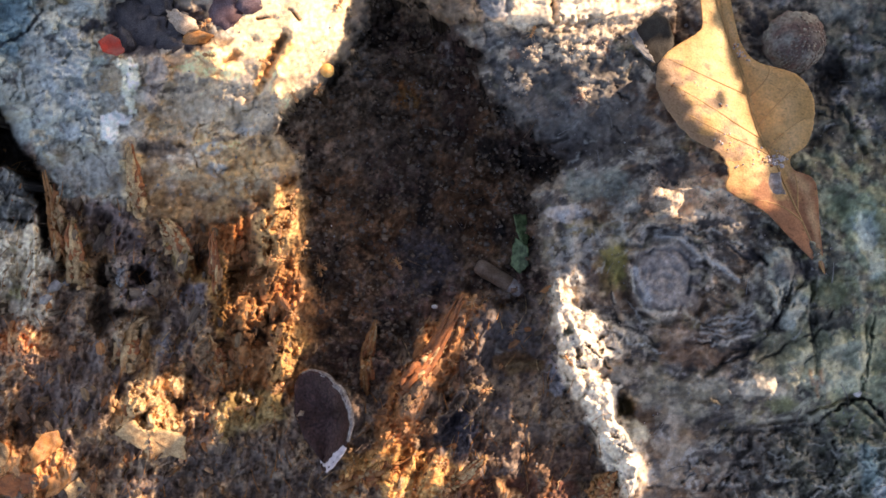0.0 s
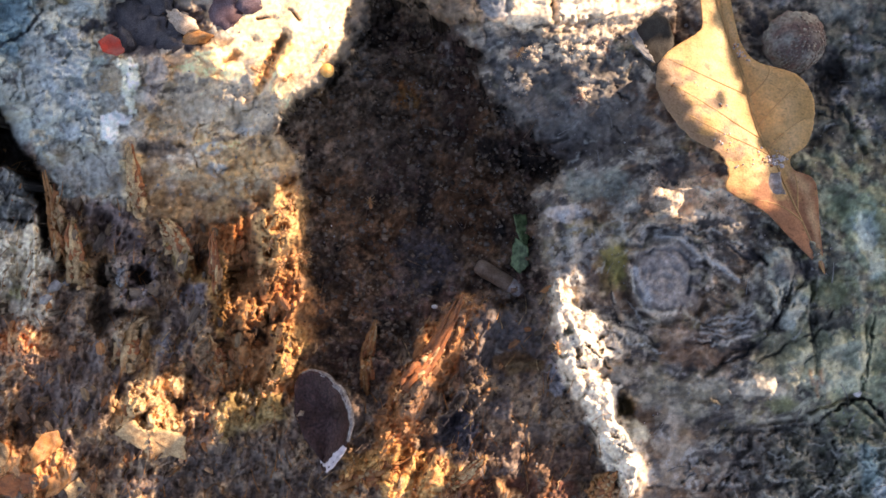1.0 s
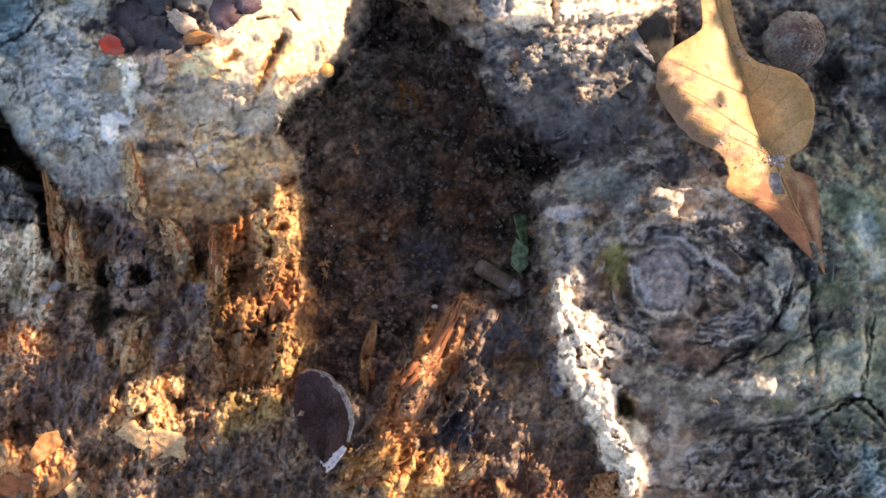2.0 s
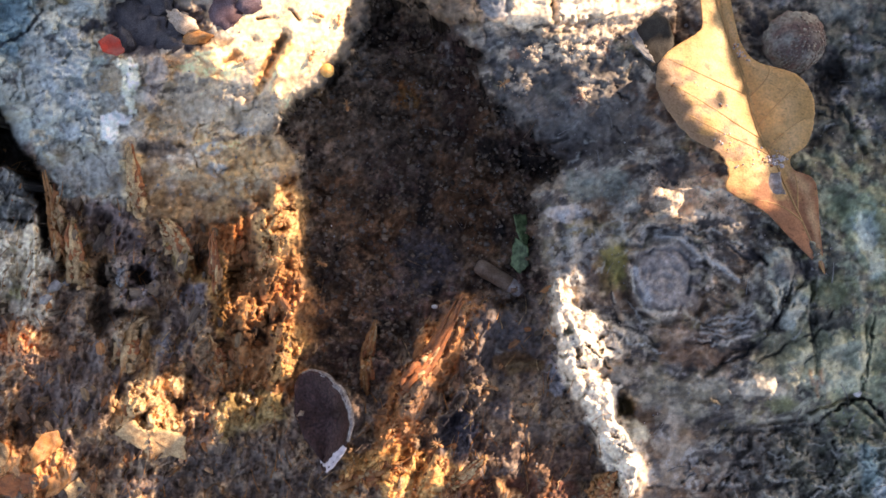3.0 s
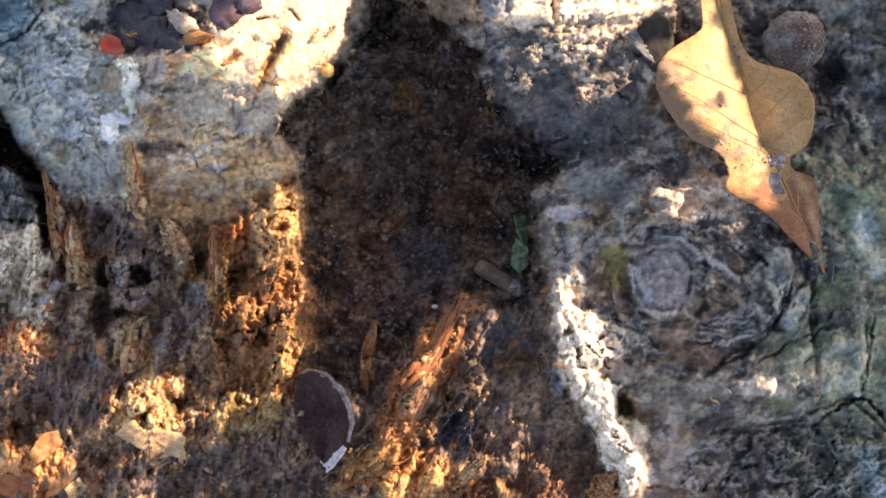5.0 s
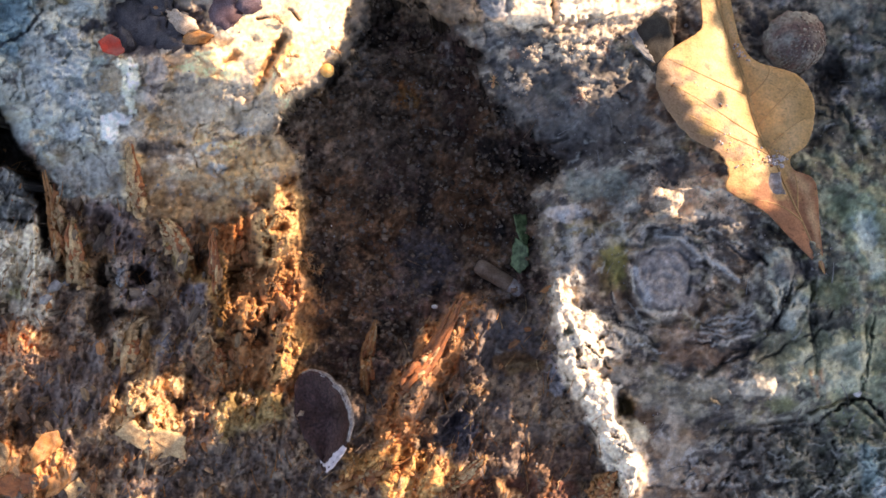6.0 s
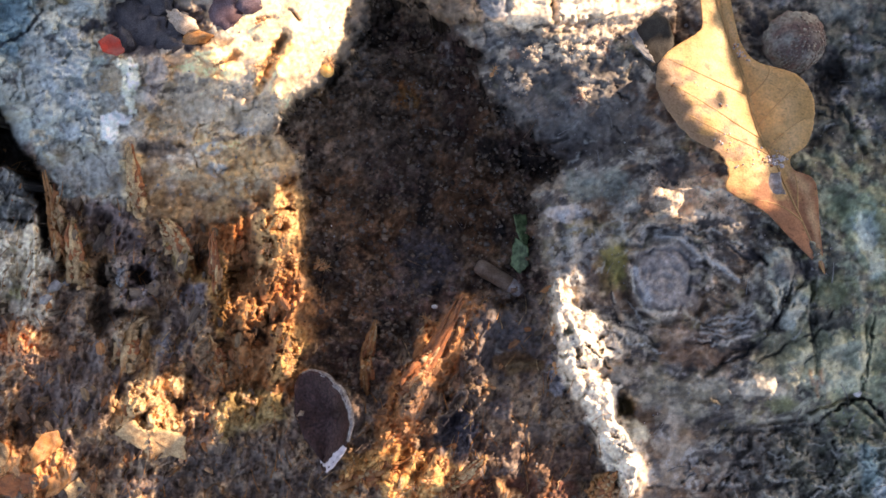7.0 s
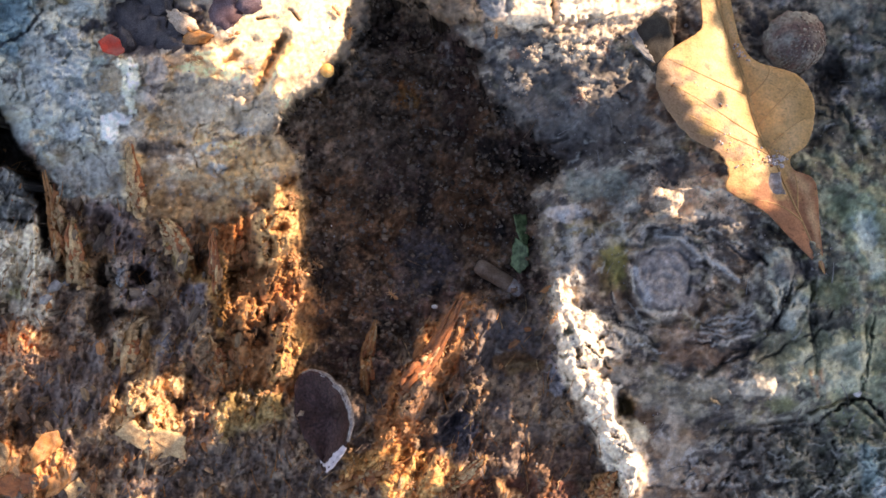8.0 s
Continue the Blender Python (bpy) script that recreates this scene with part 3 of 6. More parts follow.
for a in ((232, 680, 15), (240, 715, 18), (276, 700, 17), (318, 680, 19), (300, 752, 20), (268, 745, 13), (340, 735, 10), (388, 735, 13), (386, 760, 9), (430, 702, 15), (450, 710, 11), (350, 700, 9)):
    u, v, r = a
    plate(3.4, (0.50, 0.35, 0.19), (u - r, v - 0.2 * r), (u, v - r), (u + r, v - 0.3 * r), (u + 0.6 * r, v + 0.8 * r), (u - 0.5 * r, v + r), edge=6, rag=1.5)
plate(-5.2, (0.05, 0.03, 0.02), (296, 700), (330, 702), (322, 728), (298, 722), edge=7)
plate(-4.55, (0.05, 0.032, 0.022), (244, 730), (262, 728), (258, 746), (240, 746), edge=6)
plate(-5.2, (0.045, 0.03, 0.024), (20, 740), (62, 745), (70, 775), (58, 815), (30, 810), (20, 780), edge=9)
ridge(-1.8, (0.05, 0.036, 0.03), 6, (0, 725), (50, 722), (80, 735), mix=0.7)
ridge(-1.8, (0.05, 0.04, 0.035), 7, (110, 715), (135, 770), (160, 800), mix=0.6)
plate(2.5, (0.10, 0.10, 0.105), (126, 842), (138, 836), (150, 850), (146, 876), (128, 870), edge=5)
stain_or_light((0.15, 0.125, 0.115), 110, 690, 90, 60, 0.7)
stain_or_light((0.21, 0.18, 0.145), 110, 540, 100, 60, 0.55, speckle=0.95)
stain_or_light((0.13, 0.11, 0.095), 340, 830, 70, 46, 0.6)
stain_or_light((0.115, 0.095, 0.085), 440, 830, 90, 50, 0.6)

# curled wood round a hole whose shade is painted near-black
plate(2.5, (0.155, 0.122, 0.118), (200, 456), (240, 440), (284, 458), (292, 510), (266, 546), (222, 542), (202, 500), edge=9, mix=0.85, rag=1.4)
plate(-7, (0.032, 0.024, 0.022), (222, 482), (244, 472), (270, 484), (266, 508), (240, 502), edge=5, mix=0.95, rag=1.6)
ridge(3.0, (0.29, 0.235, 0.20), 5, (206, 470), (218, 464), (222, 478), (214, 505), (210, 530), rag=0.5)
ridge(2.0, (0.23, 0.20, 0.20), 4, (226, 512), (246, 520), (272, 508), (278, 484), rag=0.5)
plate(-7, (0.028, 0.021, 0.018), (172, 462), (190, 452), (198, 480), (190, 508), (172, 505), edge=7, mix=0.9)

# the slanting ridge and what lies about it
plate(4.0, (0.34, 0.165, 0.075), (812, 545), (828, 545), (818, 590), (800, 632), (762, 682), (740, 702), (714, 692), (745, 640), (775, 590), edge=6)
for k in range(7):
    ridge(1.0, (0.44, 0.24, 0.12) if k % 2 else (0.20, 0.085, 0.04), 2.6, (738 + 8 * k, 690 - 9 * k), (782 + 5 * k, 605 - 6 * k), mix=0.8, rag=0.4)
plate(3.0, (0.155, 0.098, 0.066), (700, 700), (745, 668), (790, 690), (806, 730), (770, 742), (716, 740), edge=6, rag=1.4)
ridge(2.5, (0.20, 0.135, 0.085), 4, (770, 738), (800, 728), (818, 712))
plate(2.5, (0.44, 0.22, 0.10), (655, 792), (682, 745), (700, 760), (680, 800), edge=7, rag=1.5)
plate(2.5, (0.36, 0.20, 0.10), (738, 752), (770, 744), (776, 772), (745, 774), edge=7, rag=1.5)
for k in range(9):
    ridge(1.8, (0.52, 0.32, 0.13) if k % 3 else (0.36, 0.15, 0.05), 4.5, (705 + 9 * k, 880 - 2 * k), (712 + 10 * k, 838 - 3 * k), (724 + 9 * k, 800 + 5 * (k % 4)), mix=0.85)
ridge(2.5, (0.46, 0.27, 0.12), 6, (858, 812), (838, 832), (806, 854))
plate(-2.6, (0.05, 0.05, 0.065), (785, 720), (830, 740), (828, 820), (800, 830), (784, 780), edge=12, mix=0.75, rag=1.6)
plate(2.0, (0.13, 0.085, 0.040), (888, 640), (955, 630), (962, 655), (900, 668), edge=10, mix=0.7)
plate(2.0, (0.17, 0.095, 0.05), (842, 702), (860, 684), (874, 682), (868, 704), edge=5)
plate(2.2, (0.095, 0.078, 0.074), (858, 710), (892, 698), (910, 716), (906, 745), (866, 742), edge=6)
plate(2.2, (0.105, 0.075, 0.058), (912, 745), (960, 740), (985, 765), (940, 790), (910, 775), edge=7)
plate(2.0, (0.085, 0.065, 0.058), (985, 790), (1040, 765), (1050, 800), (1010, 835), edge=7)
for k in range(6):
    ridge(1.6, (0.10, 0.05, 0.034) if k % 2 else (0.16, 0.085, 0.05), 4, (930, 850 - 8 * k), (980, 842 - 9 * k), (1040, 838 - 8 * k), mix=0.7, rag=1.6)
plate(3.0, (0.44, 0.24, 0.11), (872, 850), (885, 840), (905, 858), (922, 880), (915, 900), (872, 900), edge=6, rag=1.5)
plate(3.0, (0.34, 0.14, 0.06), (946, 866), (972, 862), (982, 890), (948, 900), edge=6, rag=1.5)
plate(4.0, (0.46, 0.25, 0.11), (1046, 838), (1078, 832), (1098, 870), (1090, 905), (1048, 905), edge=6, rag=1.2)
ridge(-1.8, (0.12, 0.05, 0.02), 4, (1064, 850), (1072, 870), (1066, 895))
stain_or_light((0.10, 0.10, 0.11), 880, 580, 46, 30, 0.6, speckle=0.9)
plate(1.5, (0.20, 0.19, 0.18), (874, 600), (888, 590), (890, 625), (876, 630), edge=5, rag=1.5)
ridge(3.0, (0.15, 0.092, 0.055), 6, (648, 672), (652, 620), (664, 572), rag=0.3)

stain_or_light((0.19, 0.145, 0.108), 610, 225, 110, 85, 0.7, speckle=1.05)
stain_or_light((0.155, 0.112, 0.080), 715, 115, 80, 120, 0.65, speckle=1.05)
stain_or_light((0.13, 0.11, 0.10), 870, 550, 100, 36, 0.55, speckle=1.0)
stain_or_light((0.10, 0.070, 0.055), 700, 260, 120, 60, 0.6, speckle=0.9)
# the hollow: paler slope, red-brown wall, tan lip
stain_or_light((0.15, 0.13, 0.115), 632, 70, 24, 66, 0.7, speckle=0.85)
stain_or_light((0.13, 0.125, 0.12), 640, 125, 22, 18, 0.7, speckle=0.9)
plate(3.0, (0.18, 0.13, 0.09), (690, -60), (850, -60), (845, 40), (800, 46), (740, 42), (705, 15), edge=10, mix=0.8, rag=2)
# deep part of the hollow: shade put in as near-black colour
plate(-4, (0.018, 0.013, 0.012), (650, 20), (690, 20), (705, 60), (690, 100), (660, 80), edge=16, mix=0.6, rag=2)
stain_or_light((0.045, 0.022, 0.020), 815, 170, 30, 90, 0.6)
stain_or_light((0.18, 0.17, 0.165), 790, 95, 12, 24, 0.6, speckle=0.9)
plate(1.5, (0.20, 0.10, 0.035), (706, 158), (722, 150), (740, 180), (738, 200), (716, 190), edge=5)
ridge(1.5, (0.17, 0.095, 0.05), 5, (694, 108), (710, 120))
stain_or_light((0.055, 0.055, 0.065), 750, 470, 60, 50, 0.6)
stain_or_light((0.09, 0.062, 0.040), 600, 400, 50, 90, 0.5, speckle=0.9)
# gap between soil and root, painted near-black for its shade
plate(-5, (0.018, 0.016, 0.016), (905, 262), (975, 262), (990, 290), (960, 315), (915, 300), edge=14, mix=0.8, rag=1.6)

# pale pitted crust along the head of the root; flecks also carry painted sunlight
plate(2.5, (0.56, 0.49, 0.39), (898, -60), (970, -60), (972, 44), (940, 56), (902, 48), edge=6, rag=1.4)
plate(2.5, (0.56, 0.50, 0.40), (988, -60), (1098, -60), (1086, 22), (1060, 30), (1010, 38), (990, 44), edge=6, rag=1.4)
ridge(-1.8, (0.09, 0.08, 0.03), 6, (976, -30), (977, 20), (984, 44))
# patch of shade at the crust's end, put in as grey-blue colour
plate(0.5, (0.28, 0.31, 0.33), (842, -60), (898, -60), (902, 30), (870, 36), (845, 16), edge=8)
plate(-1.5, (0.085, 0.087, 0.09), (850, 58), (960, 62), (990, 60), (980, 120), (900, 200), (862, 130), edge=14, mix=0.7, rag=2)
plate(0, (0.095, 0.095, 0.095), (850, 62), (1000, 56), (1130, 90), (1160, 230), (1000, 262), (885, 220), edge=14, mix=0.7, rag=2)
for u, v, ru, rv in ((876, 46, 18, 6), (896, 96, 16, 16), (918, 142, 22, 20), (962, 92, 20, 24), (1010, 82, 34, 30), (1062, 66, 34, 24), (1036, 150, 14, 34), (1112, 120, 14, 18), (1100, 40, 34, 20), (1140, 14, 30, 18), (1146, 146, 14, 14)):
    stain_or_light((0.49, 0.42, 0.33), u, v, ru, rv, 0.92, speckle=0.8)
for u, v in ((910, 98), (1028, 172), (1070, 84), (1018, 186)):
    stain_or_light((0.22, 0.10, 0.065), u, v, 11, 13, 0.7, speckle=0.9)
stain_or_light((0.17, 0.18, 0.18), 1015, 205, 22, 26, 0.5, speckle=0.8)
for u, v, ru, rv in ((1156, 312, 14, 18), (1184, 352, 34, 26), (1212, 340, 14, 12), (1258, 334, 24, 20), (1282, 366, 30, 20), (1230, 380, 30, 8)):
    stain_or_light((0.58, 0.48, 0.37), u, v, ru, rv, 0.92, speckle=0.8)
stain_or_light((0.05, 0.045, 0.047), 1200, 300, 50, 24, 0.7)

# cream crust of lichen: a broad knobbly band
plate(4.5, (0.54, 0.49, 0.41), (968, 506), (986, 496), (1004, 532), (1050, 552), (1076, 570), (1106, 590), (1100, 622), (1066, 650), (1050, 690), (1026, 712), (992, 684), (984, 640), (984, 590), (978, 555), edge=7, mix=0.9, rag=1.3)
plate(5.5, (0.61, 0.56, 0.47), (1028, 712), (1050, 676), (1072, 670), (1096, 680), (1100, 690), (1091, 702), (1091, 736), (1108, 758), (1136, 802), (1134, 822), (1126, 842), (1122, 872), (1104, 885), (1094, 850), (1060, 820), (1052, 762), (1030, 742), edge=6, mix=0.95, rag=0.8)
# shaded left flank of the band, put in as grey-lavender
plate(2.5, (0.27, 0.26, 0.275), (966, 640), (982, 600), (988, 650), (1000, 690), (984, 705), (970, 690), edge=5, mix=0.85)
plate(-3.0, (0.15, 0.16, 0.10), (996, 578), (1014, 576), (1018, 594), (1002, 598), edge=5)
# pits and a hole in the crust, their shade put into browner colour
for u, v in ((1062, 604), (1070, 622), (1038, 616), (1022, 624), (998, 624), (1030, 652), (1050, 640), (1008, 672), (1072, 650), (1058, 800), (1088, 775), (1106, 795)):
    plate(-2.6, (0.27, 0.22, 0.15), (u - 7, v), (u, v - 8), (u + 8, v), (u, v + 7), edge=4, rag=1.4)
plate(-5, (0.11, 0.085, 0.035), (1094, 702), (1114, 700), (1122, 728), (1110, 740), (1094, 736), edge=6, rag=0.6)
plate(1.5, (0.36, 0.35, 0.28), (1096, 742), (1130, 745), (1152, 770), (1140, 782), (1112, 775), edge=7, rag=1.4)
plate(1.2, (0.22, 0.225, 0.21), (1075, 640), (1108, 640), (1112, 664), (1085, 668), edge=8)

# wrinkles that bend round the knot: pale crests, near-black troughs, shading put into colour
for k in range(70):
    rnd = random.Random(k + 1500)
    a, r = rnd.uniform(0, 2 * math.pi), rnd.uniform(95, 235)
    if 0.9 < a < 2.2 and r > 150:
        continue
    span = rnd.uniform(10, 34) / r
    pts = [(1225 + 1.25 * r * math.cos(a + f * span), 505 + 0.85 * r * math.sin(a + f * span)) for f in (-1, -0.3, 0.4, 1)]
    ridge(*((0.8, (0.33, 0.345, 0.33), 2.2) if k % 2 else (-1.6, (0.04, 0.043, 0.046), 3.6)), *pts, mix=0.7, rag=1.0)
# short wrinkles farther out, shaded by colour in the same way
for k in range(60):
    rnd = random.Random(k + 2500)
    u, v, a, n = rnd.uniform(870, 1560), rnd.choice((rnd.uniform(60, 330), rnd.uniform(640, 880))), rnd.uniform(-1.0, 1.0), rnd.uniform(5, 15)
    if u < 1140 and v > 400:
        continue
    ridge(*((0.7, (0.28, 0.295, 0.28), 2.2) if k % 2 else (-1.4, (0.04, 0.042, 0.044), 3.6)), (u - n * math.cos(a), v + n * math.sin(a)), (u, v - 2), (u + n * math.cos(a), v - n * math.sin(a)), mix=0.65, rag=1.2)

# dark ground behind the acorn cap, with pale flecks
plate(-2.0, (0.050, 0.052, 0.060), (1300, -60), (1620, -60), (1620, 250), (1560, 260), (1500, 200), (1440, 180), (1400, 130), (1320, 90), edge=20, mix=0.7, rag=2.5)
# shade between leaf and acorn cap, put in as near-black colour
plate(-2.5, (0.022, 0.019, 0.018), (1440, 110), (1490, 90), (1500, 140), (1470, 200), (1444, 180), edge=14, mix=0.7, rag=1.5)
for u, v, ru, rv in ((1524, 42, 10, 9), (1535, 85, 24, 8), (1520, 108, 24, 10), (1545, 150, 20, 20), (1485, 170, 16, 14), (1530, 215, 34, 12), (1500, 70, 12, 12), (1380, 5, 26, 10)):
    stain_or_light((0.24, 0.25, 0.26), u, v, ru, rv, 0.7, speckle=0.8)

# the knot, its curled bark and the root's cracks, their shade painted near-black
ridge(1.0, (0.34, 0.33, 0.29), 3.0, (1116, 478), (1122, 514), (1140, 546), (1168, 557), (1196, 548), rag=0.4)
ridge(1.4, (0.48, 0.44, 0.36), 6, (1142, 566), (1168, 572), rag=0.8)
ridge(1.0, (0.36, 0.40, 0.43), 7, (1124, 478), (1138, 506), (1146, 530), mix=0.6)
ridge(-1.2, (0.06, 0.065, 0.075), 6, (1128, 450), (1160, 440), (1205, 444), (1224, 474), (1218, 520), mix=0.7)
ridge(1.8, (0.33, 0.345, 0.35), 5, (1160, 417), (1206, 418), (1224, 436), (1242, 456), mix=0.8, rag=0.4)
ridge(1.4, (0.30, 0.31, 0.30), 5, (1104, 408), (1116, 428), (1136, 432), (1142, 414), mix=0.8)
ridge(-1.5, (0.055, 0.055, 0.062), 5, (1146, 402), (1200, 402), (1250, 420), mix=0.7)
for k in range(4):
    ridge(1.0, (0.31, 0.33, 0.345), 3, (1246 + 8 * k, 450 + 4 * k), (1268 + 9 * k, 468 + 5 * k), (1290 + 6 * k, 488 + 4 * k), mix=0.75, rag=0.5)
plate(-2.5, (0.06, 0.058, 0.065), (1312, 446), (1328, 436), (1346, 446), (1344, 466), (1326, 474), (1312, 464), edge=6)
ridge(1.6, (0.23, 0.20, 0.155), 4, (1222, 484), (1240, 478), (1250, 492), (1240, 510), (1224, 506), mix=0.8, rag=0.5)
ridge(1.5, (0.25, 0.22, 0.165), 6, (1284, 500), (1302, 516), (1312, 530), mix=0.7)
ridge(2.0, (0.34, 0.33, 0.25), 5, (1336, 536), (1346, 552), (1360, 566), mix=0.8)
plate(2.0, (0.25, 0.28, 0.255), (1350, 440), (1398, 436), (1404, 470), (1388, 530), (1378, 556), (1362, 520), edge=5, mix=0.8)
ridge(0.8, (0.36, 0.37, 0.33), 3, (1362, 500), (1376, 530), (1380, 556), mix=0.7)
plate(2.0, (0.27, 0.31, 0.285), (1428, 500), (1436, 520), (1418, 560), (1402, 590), (1380, 584), (1386, 552), (1410, 512), edge=5, mix=0.8)
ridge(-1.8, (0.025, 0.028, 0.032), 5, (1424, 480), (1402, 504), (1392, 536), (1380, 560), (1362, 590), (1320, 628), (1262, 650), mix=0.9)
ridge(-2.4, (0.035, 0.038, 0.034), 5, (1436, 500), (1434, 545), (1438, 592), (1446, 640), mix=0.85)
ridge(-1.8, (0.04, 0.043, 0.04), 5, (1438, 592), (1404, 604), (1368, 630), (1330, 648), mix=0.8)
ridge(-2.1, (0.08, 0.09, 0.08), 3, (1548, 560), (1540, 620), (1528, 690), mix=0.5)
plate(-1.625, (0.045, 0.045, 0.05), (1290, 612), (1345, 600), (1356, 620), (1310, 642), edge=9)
for k in range(5):
    ridge(0.9, (0.30, 0.305, 0.30), 2.6, (1232 + 6 * k, 600 - 9 * k), (1280, 603 - 10 * k), (1330, 594 - 9 * k), mix=0.65, rag=0.8)
plate(2.2, (0.30, 0.33, 0.27), (1388, 640), (1430, 604), (1500, 590), (1545, 600), (1540, 680), (1470, 700), (1400, 690), (1368, 670), edge=14, mix=0.6, rag=2)
# two spots of sunlight, their brightness put into pale colour
stain_or_light((0.60, 0.56, 0.46), 1376, 684, 18, 17, 0.85)
stain_or_light((0.50, 0.46, 0.38), 1324, 690, 13, 18, 0.8)
for u, v in ((1435, 670), (1452, 668), (1446, 690)):
    ridge(0.6, (0.19, 0.105, 0.06), 4, (u, v - 12), (u + 3, v + 10), mix=0.7)
stain_or_light((0.16, 0.17, 0.07), 1385, 715, 26, 12, 0.55)
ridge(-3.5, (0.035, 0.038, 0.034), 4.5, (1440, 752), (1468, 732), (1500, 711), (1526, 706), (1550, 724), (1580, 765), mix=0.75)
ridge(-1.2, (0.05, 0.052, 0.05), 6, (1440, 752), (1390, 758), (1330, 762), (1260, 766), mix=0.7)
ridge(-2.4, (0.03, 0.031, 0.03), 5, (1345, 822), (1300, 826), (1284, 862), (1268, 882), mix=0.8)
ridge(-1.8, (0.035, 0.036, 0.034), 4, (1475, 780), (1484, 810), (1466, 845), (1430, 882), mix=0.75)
for k in range(22):
    rnd = random.Random(k + 900)
    u, v, a = rnd.uniform(1360, 1560), rnd.uniform(745, 875), rnd.uniform(-0.9, 0.9)
    n = rnd.uniform(8, 20)
    ridge(1.0, (0.31, 0.32, 0.295), 2.4, (u - n * math.cos(a), v - n * math.sin(a)), (u, v + 3), (u + n * math.cos(a), v + n * math.sin(a)), mix=0.7, rag=0.9)
for u, v, ru, rv in ((1175, 770, 20, 18), (1185, 820, 18, 20), (1225, 812, 20, 14), (1160, 860, 20, 26), (1215, 850, 20, 16), (1300, 850, 26, 12)):
    stain_or_light((0.36, 0.35, 0.33), u, v, ru, rv, 0.7, speckle=0.9)
stain_or_light((0.20, 0.13, 0.08), 1225, 770, 26, 12, 0.6)
stain_or_light((0.12, 0.075, 0.05), 1165, 870, 24, 14, 0.7)
stain_or_light((0.20, 0.13, 0.09), 1190, 600, 36, 24, 0.65)
stain_or_light((0.17, 0.155, 0.05), 1090, 465, 22, 40, 0.85, 15)
stain_or_light((0.20, 0.16, 0.07), 1045, 402, 40, 12, 0.6)
stain_or_light((0.36, 0.37, 0.37), 1000, 380, 40, 15, 0.75, 12, speckle=0.95)
stain_or_light((0.16, 0.20, 0.18), 1070, 330, 60, 26, 0.6)
for u, v, ru, rv in ((1015, 455, 40, 40), (1055, 420, 40, 22), (1010, 500, 30, 30), (1110, 370, 34, 20)):
    stain_or_light((0.31, 0.31, 0.29), u, v, ru, rv, 0.6, speckle=0.75)
stain_or_light((0.22, 0.29, 0.19), 1510, 370, 36, 26, 0.6)
stain_or_light((0.30, 0.40, 0.41), 1530, 410, 20, 34, 0.75)
stain_or_light((0.28, 0.37, 0.35), 1555, 470, 16, 24, 0.7)
stain_or_light((0.24, 0.34, 0.34), 1540, 830, 24, 36, 0.7)
stain_or_light((0.40, 0.47, 0.49), 1562, 870, 18, 26, 0.8)
stain_or_light((0.15, 0.17, 0.09), 1470, 515, 50, 24, 0.6)
stain_or_light((0.055, 0.05, 0.062), 1420, 478, 40, 20, 0.7)
for u, v in ((1505, 15), (1470, 20)):
    stain_or_light((0.24, 0.26, 0.24), u, v, 26, 26, 0.6)

heights = (soil_height, stone_height, wood_height, bark_height)
GH = sum(blend[i] * heights[i](GU, GV) for i in range(4)) + RISE


def height_at(u, v):
    i = int(np.clip(round((v + MARGIN) / STEP), 0, ROWS - 1))
    j = int(np.clip(round((u + MARGIN) / STEP), 0, COLS - 1))
    return float(GH[i, j])


# colours of the surface; some shade and sunlit brightness is put into them
def paint(*stops):
    """Blend colours by a mask each; the first is the ground tone."""
    out = np.empty(GU.shape + (3,))
    out[:] = stops[0]
    for colour, mask in stops[1:]:
        out += (np.array(colour) - out) * np.clip(mask, 0, 1)[..., None]
    return out


n1, n2, n3, n4 = fbm(GU, GV, 150, 4, 201), fbm(GU, GV, 60, 4, 205), fbm(GU, GV, 24, 3, 211), fbm(GU, GV, 8, 3, 215)
flow_u, flow_v = turned(GU, GV, 8, 2.6)
n5 = fbm(flow_u, flow_v, 44, 4, 221)
fib_u, fib_v = turned(GU, GV, 80, 2.6)
n6 = fbm(fib_u, fib_v, 26, 4, 231)
n8 = fbm(GU, GV, 36, 4, 241)
bend = np.arctan2(KV - 505, (KU - 1235) / 1.3)
n7 = fbm(SWIRL * 0.9, bend * 75, 20, 4, 251) * smooth(-np.abs(bend), -3.1, -2.7) + fbm(GU, GV, 24, 3, 257) * (1 - smooth(-np.abs(bend), -3.1, -2.7))


def around(u0, v0, ru, rv, ragged=0.6, soft=0.4, degrees=0):
    """A ragged patch round a place."""
    return smooth(1.0 - oval(GU, GV, u0, v0, ru, rv, degrees) + ragged * n2 + 0.4 * ragged * n3, -soft / 2, soft / 2)


def beside(width, *points):
    return smooth(1.0 - line(GU, GV, *points) / width + 0.6 * n2 + 0.25 * n3, -0.2, 0.2)


tone_soil = paint((0.056, 0.038, 0.026), ((0.020, 0.015, 0.013), smooth(n2, 0.0, 0.5)), ((0.10, 0.075, 0.052), smooth(n3 + 0.5 * (MIDC - 0.5), 0.1, 0.5) * 0.8),
                  ((0.075, 0.068, 0.066), smooth(n4 + 0.6 * (TINYC - 0.6), 0.2, 0.6) * 0.6), ((0.055, 0.036, 0.036), smooth(-n1 + 0.4 * n3, 0.1, 0.5) * 0.6), ((0.20, 0.085, 0.025), around(718, 168, 24, 36) * 0.8),
                  ((0.10, 0.055, 0.03), smooth(n1, 0.1, 0.5) * 0.6), ((0.10, 0.085, 0.07), around(640, 110, 40, 60) * 0.6), ((0.105, 0.085, 0.066), around(620, 220, 80, 90) * 0.6))
